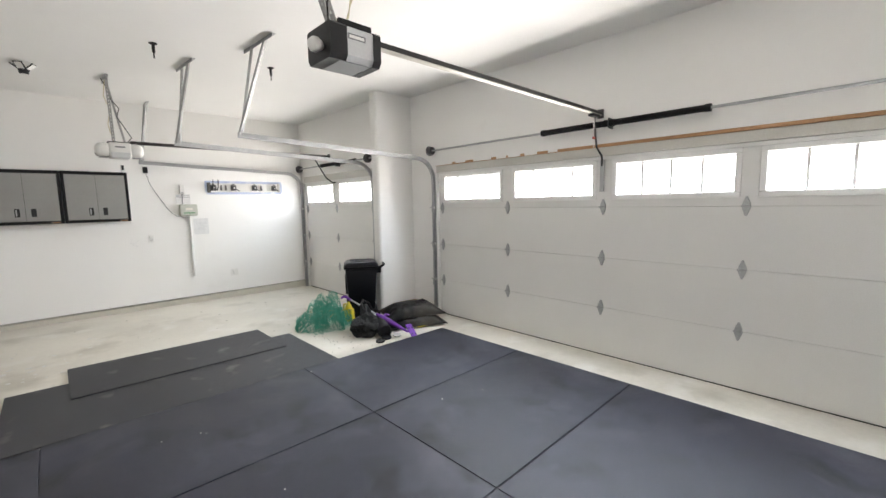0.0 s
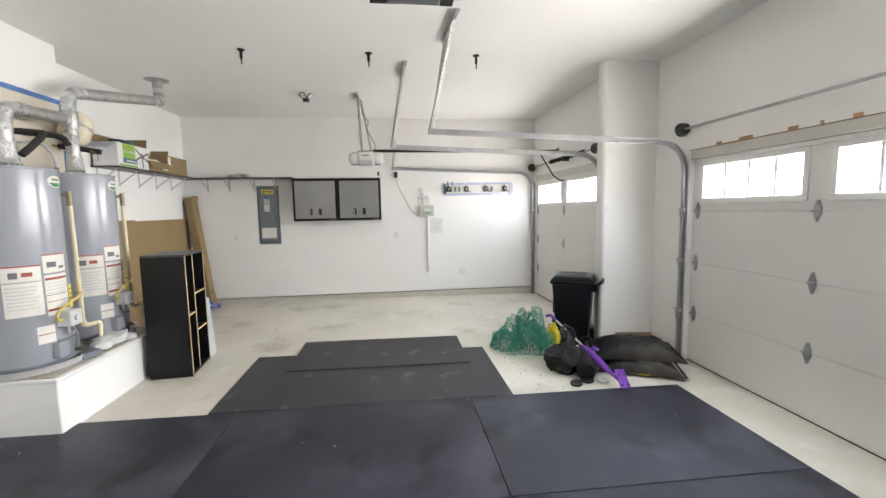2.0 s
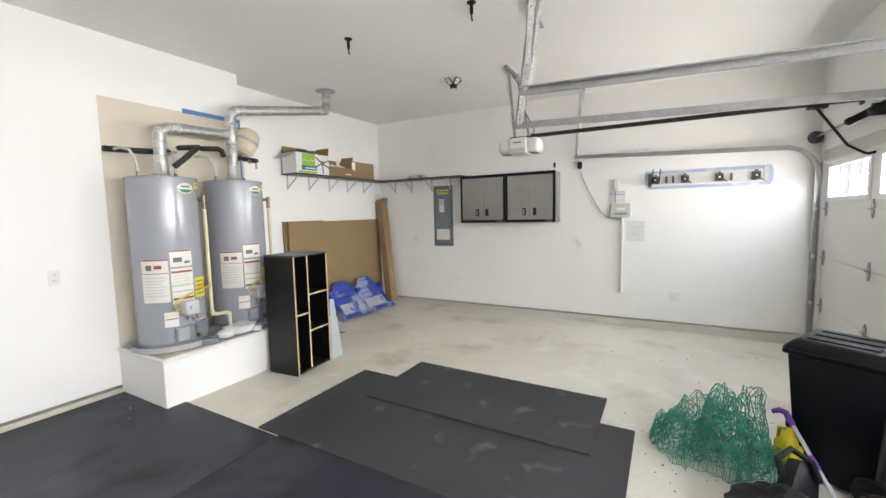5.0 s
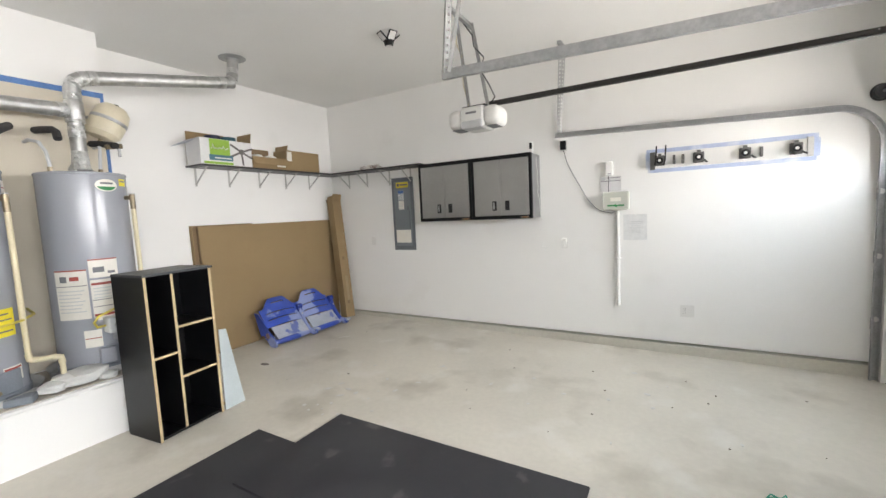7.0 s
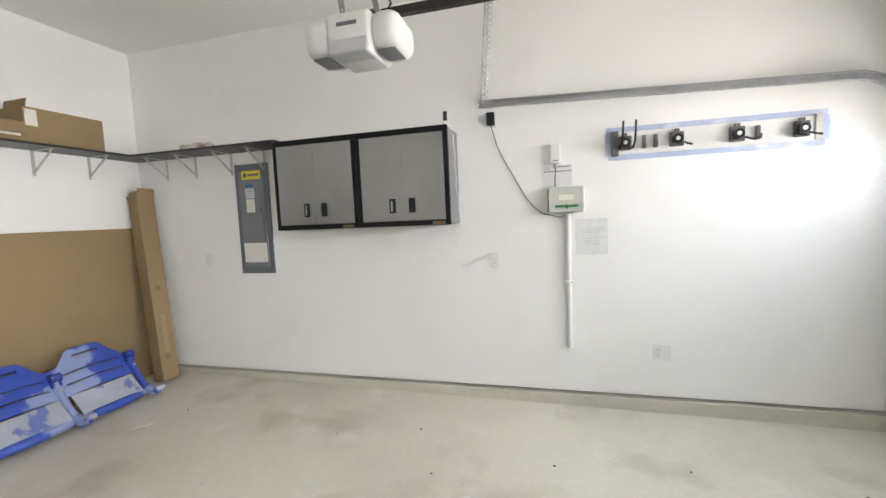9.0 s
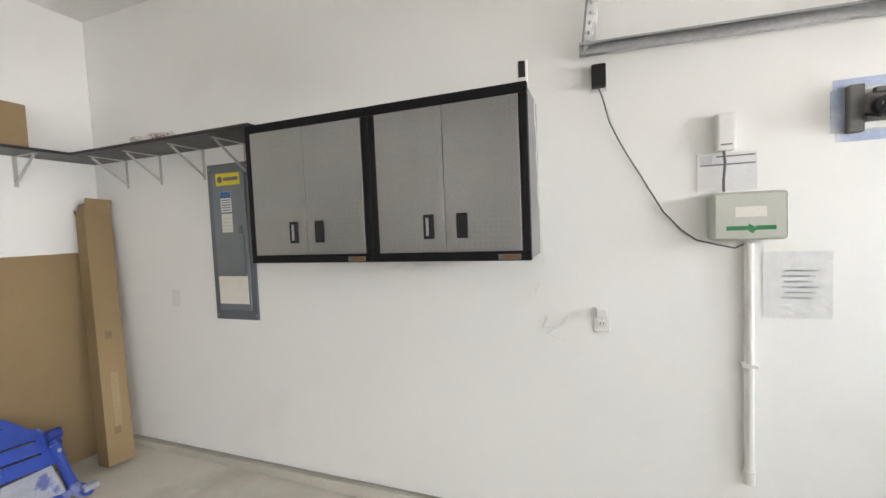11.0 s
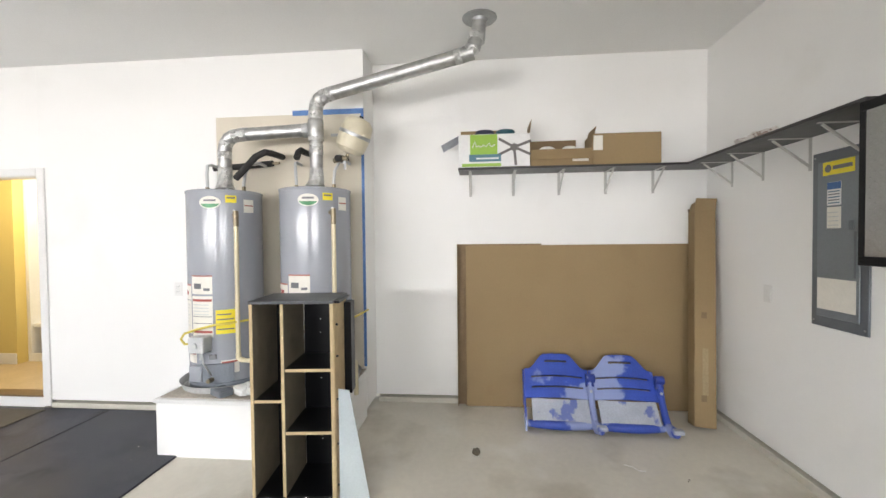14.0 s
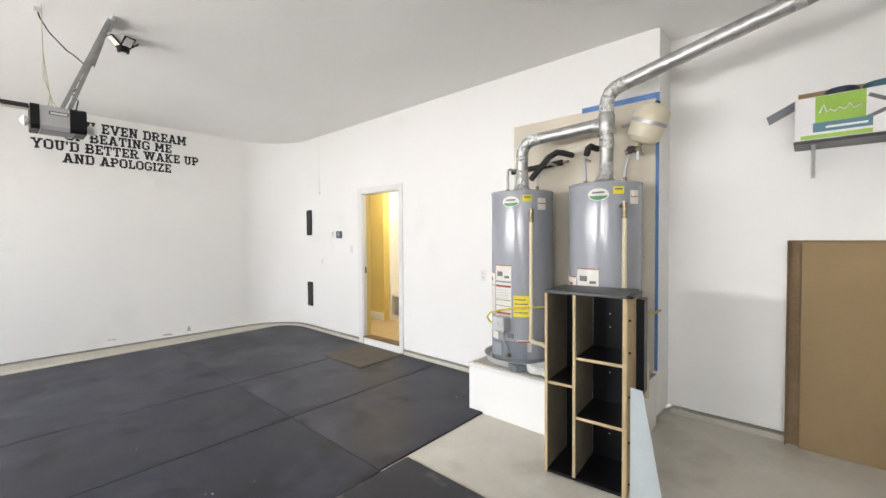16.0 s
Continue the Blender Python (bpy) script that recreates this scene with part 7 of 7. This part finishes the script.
def sack(x, y, z, turn, lx, ly, h, seed, tilt=0.0):
    """A filled plastic sack: pillow with pinched ends and wrinkles."""
    s = thing("soil_sack", "filled black plastic soil sack, dusty", "sack", m=pose(x, y, z, tilt, 0, turn), group="stacked soil sacks")
    nu, nv = 44, 30
    b_ = bmesh.new()
    off = Vector((seed * 5.1, 0, seed))
    sheets = []
    for side in (1, -1):
        g = []
        for i in range(nu + 1):
            for j in range(nv + 1):
                u, v = i / nu * 2 - 1, j / nv * 2 - 1
                n1 = noise.noise(Vector((u * 2.2, v * 2.2, side)) + off)
                n2 = noise.noise(Vector((u * 7, v * 5, side * 2)) + off)
                body = max(0.0, (1 - abs(u) ** 3.2)) ** 0.6 * max(0.0, (1 - abs(v) ** 3.0)) ** 0.6
                if side < 0:
                    zz = -0.10 * h * body
                else:
                    zz = h * 0.9 * body * (1 + 0.16 * n1) + 0.014 * n2 * body
                pinch = 1 - 0.15 * (1 - abs(u) ** 4)
                g.append(b_.verts.new((u * lx * (1.02 - 0.13 * (1 - abs(v) ** 4) + 0.02 * n1), v * ly * 1.06 * pinch * (1 + 0.05 * n1), zz + 0.016 + 0.012 * noise.noise(Vector((u * 3, v * 3, 9)) + off) * (1 - body))))
        for i in range(nu):
            for j in range(nv):
                k = i * (nv + 1) + j
                b_.faces.new((g[k], g[k + nv + 1], g[k + nv + 2], g[k + 1]))
    bmesh.ops.remove_doubles(b_, verts=b_.verts, dist=0.003)
    part("film", b_, SACK, s, smooth=True)
    for e in (-1, 1):
        part("end_seam", box(e * lx * 1.005 - 0.012, -ly * 0.93, 0.012, e * lx * 1.005 + 0.012, ly * 0.93, 0.019, 0.002), SACK, s, "flat welded end seam")
    if seed == 1:
        part("yellow_print", box(-lx * 0.05, -ly * 0.985, 0.018, lx * 0.2, -ly * 0.972, 0.026), YELSTK, s, "faded yellow print band")
    return s


sack(3.46, 3.83, fz(3.46) + 0.012, -22, 0.40, 0.235, 0.15, 1)
sack(3.47, 3.90, fz(3.46) + 0.135, -18, 0.42, 0.245, 0.17, 2, 2.0)
fl = thing("flattened_carton", "torn brown carton lying behind the sacks", "cardboard box", m=pose(3.84, 4.33, fz(3.8) + 0.003, 0, 0, -8))
part("panel", box(-0.22, -0.12, 0, 0.20, 0.14, 0.006, 0.001), CARD, fl)
part("raised_flap", moved(box(-0.22, -0.003, 0, 0.20, 0.003, 0.15, 0.001), pose(0, 0.145, 0.004, -14, 0, 0)), CARD, fl)
part("raised_flap", moved(box(-0.003, -0.12, 0, 0.003, 0.13, 0.12, 0.001), pose(0.20, 0.0, 0.004, 0, -22, 0)), CARDD, fl)
whole("black_rag", moved(taper(0.08, 0.04, 0.05, 0.02, 0, 0.035, 0.012), Matrix.Identity(4)), CLOTH, "small black rag beside the door track", "rag", m=pose(4.0, 4.16, fz(4.0) + 0.10, 0, 0, 30))

# ---- litter and spots on the floor ----
random.seed(12)
b = bmesh.new()


def flake(cx, cy, s):
    a0 = random.random() * 6.28
    n = random.choice((4, 5, 6))
    e = random.uniform(0.3, 0.9)
    pts = [(cx + s * math.cos(a0) * math.cos(k * 6.283 / n) - s * e * math.sin(a0) * math.sin(k * 6.283 / n), cy + s * math.sin(a0) * math.cos(k * 6.283 / n) + s * e * math.cos(a0) * math.sin(k * 6.283 / n)) for k in range(n)]
    z = fz(cx) + 0.002
    lo, hi = [b.verts.new((x, y, z)) for x, y in pts], [b.verts.new((x, y, z + 0.003)) for x, y in pts]
    b.faces.new(hi)
    for k in range(n):
        b.faces.new((lo[k], lo[(k + 1) % n], hi[(k + 1) % n], hi[k]))


for k in range(36):
    flake(random.gauss(2.35, 0.16), random.uniform(3.5, 5.3), random.uniform(0.004, 0.011))
for k in range(22):
    flake(random.uniform(-1.5, 3.2), random.uniform(5.2, 7.3), random.uniform(0.004, 0.012))
whole("dry_leaf_litter", b, mat("leaf_litter", (0.10, 0.075, 0.045), 0.9, vary=0.3, bump=0.0), "scattered brown leaf litter on concrete", "litter", kind="stuff")
b = bmesh.new()
for k in range(26):
    flake(random.uniform(-0.6, 0.3), random.uniform(4.9, 6.4), random.uniform(0.01, 0.04))
for k in range(12):
    flake(random.gauss(1.5, 0.5), random.gauss(6.2, 0.4), random.uniform(0.01, 0.03))
whole("paint_drips", b, mat("paint_drip", (0.62, 0.61, 0.58), 0.6, vary=0.05, bump=0.0), "dried white paint drips on the concrete", "paint drips", kind="stuff")
b = bmesh.new()
for k in range(24):
    cx, cy = random.uniform(-1.9, 3.4), random.uniform(-1.2, 3.3)
    s_ = random.uniform(0.002, 0.005)
    z = fz(cx) + 0.0125
    box(cx - s_, cy - s_, z, cx + s_, cy + s_ * 0.6, z + 0.003, bm=b)
whole("mat_crumbs", b, mat("pale_crumbs", (0.55, 0.53, 0.48), 0.8, bump=0.0), "pale crumbs scattered on the black mats", "litter", kind="stuff")
whole("white_string", pipe([(0, 0, 0.003), (0.05, 0.02, 0.004), (0.10, 0.01, 0.004), (0.13, 0.04, 0.003)], 0.003, 6), PLATE, "short white string on the concrete floor", "string", m=pose(-1.45, 6.55, fz(-1.45), 0, 0, 40))
whole("oil_stain", prism([(0.055 * math.cos(a * 0.25) * (1 + 0.15 * math.sin(a * 1.3)), 0.03 * math.sin(a * 0.25)) for a in range(25)], 0, 0.0018), mat("oil_stain", (0.17, 0.145, 0.11), 0.5, vary=0.3), "dark oil stain on the concrete floor", "stain", m=pose(-1.55, 5.55, fz(-1.55) + 0.001))
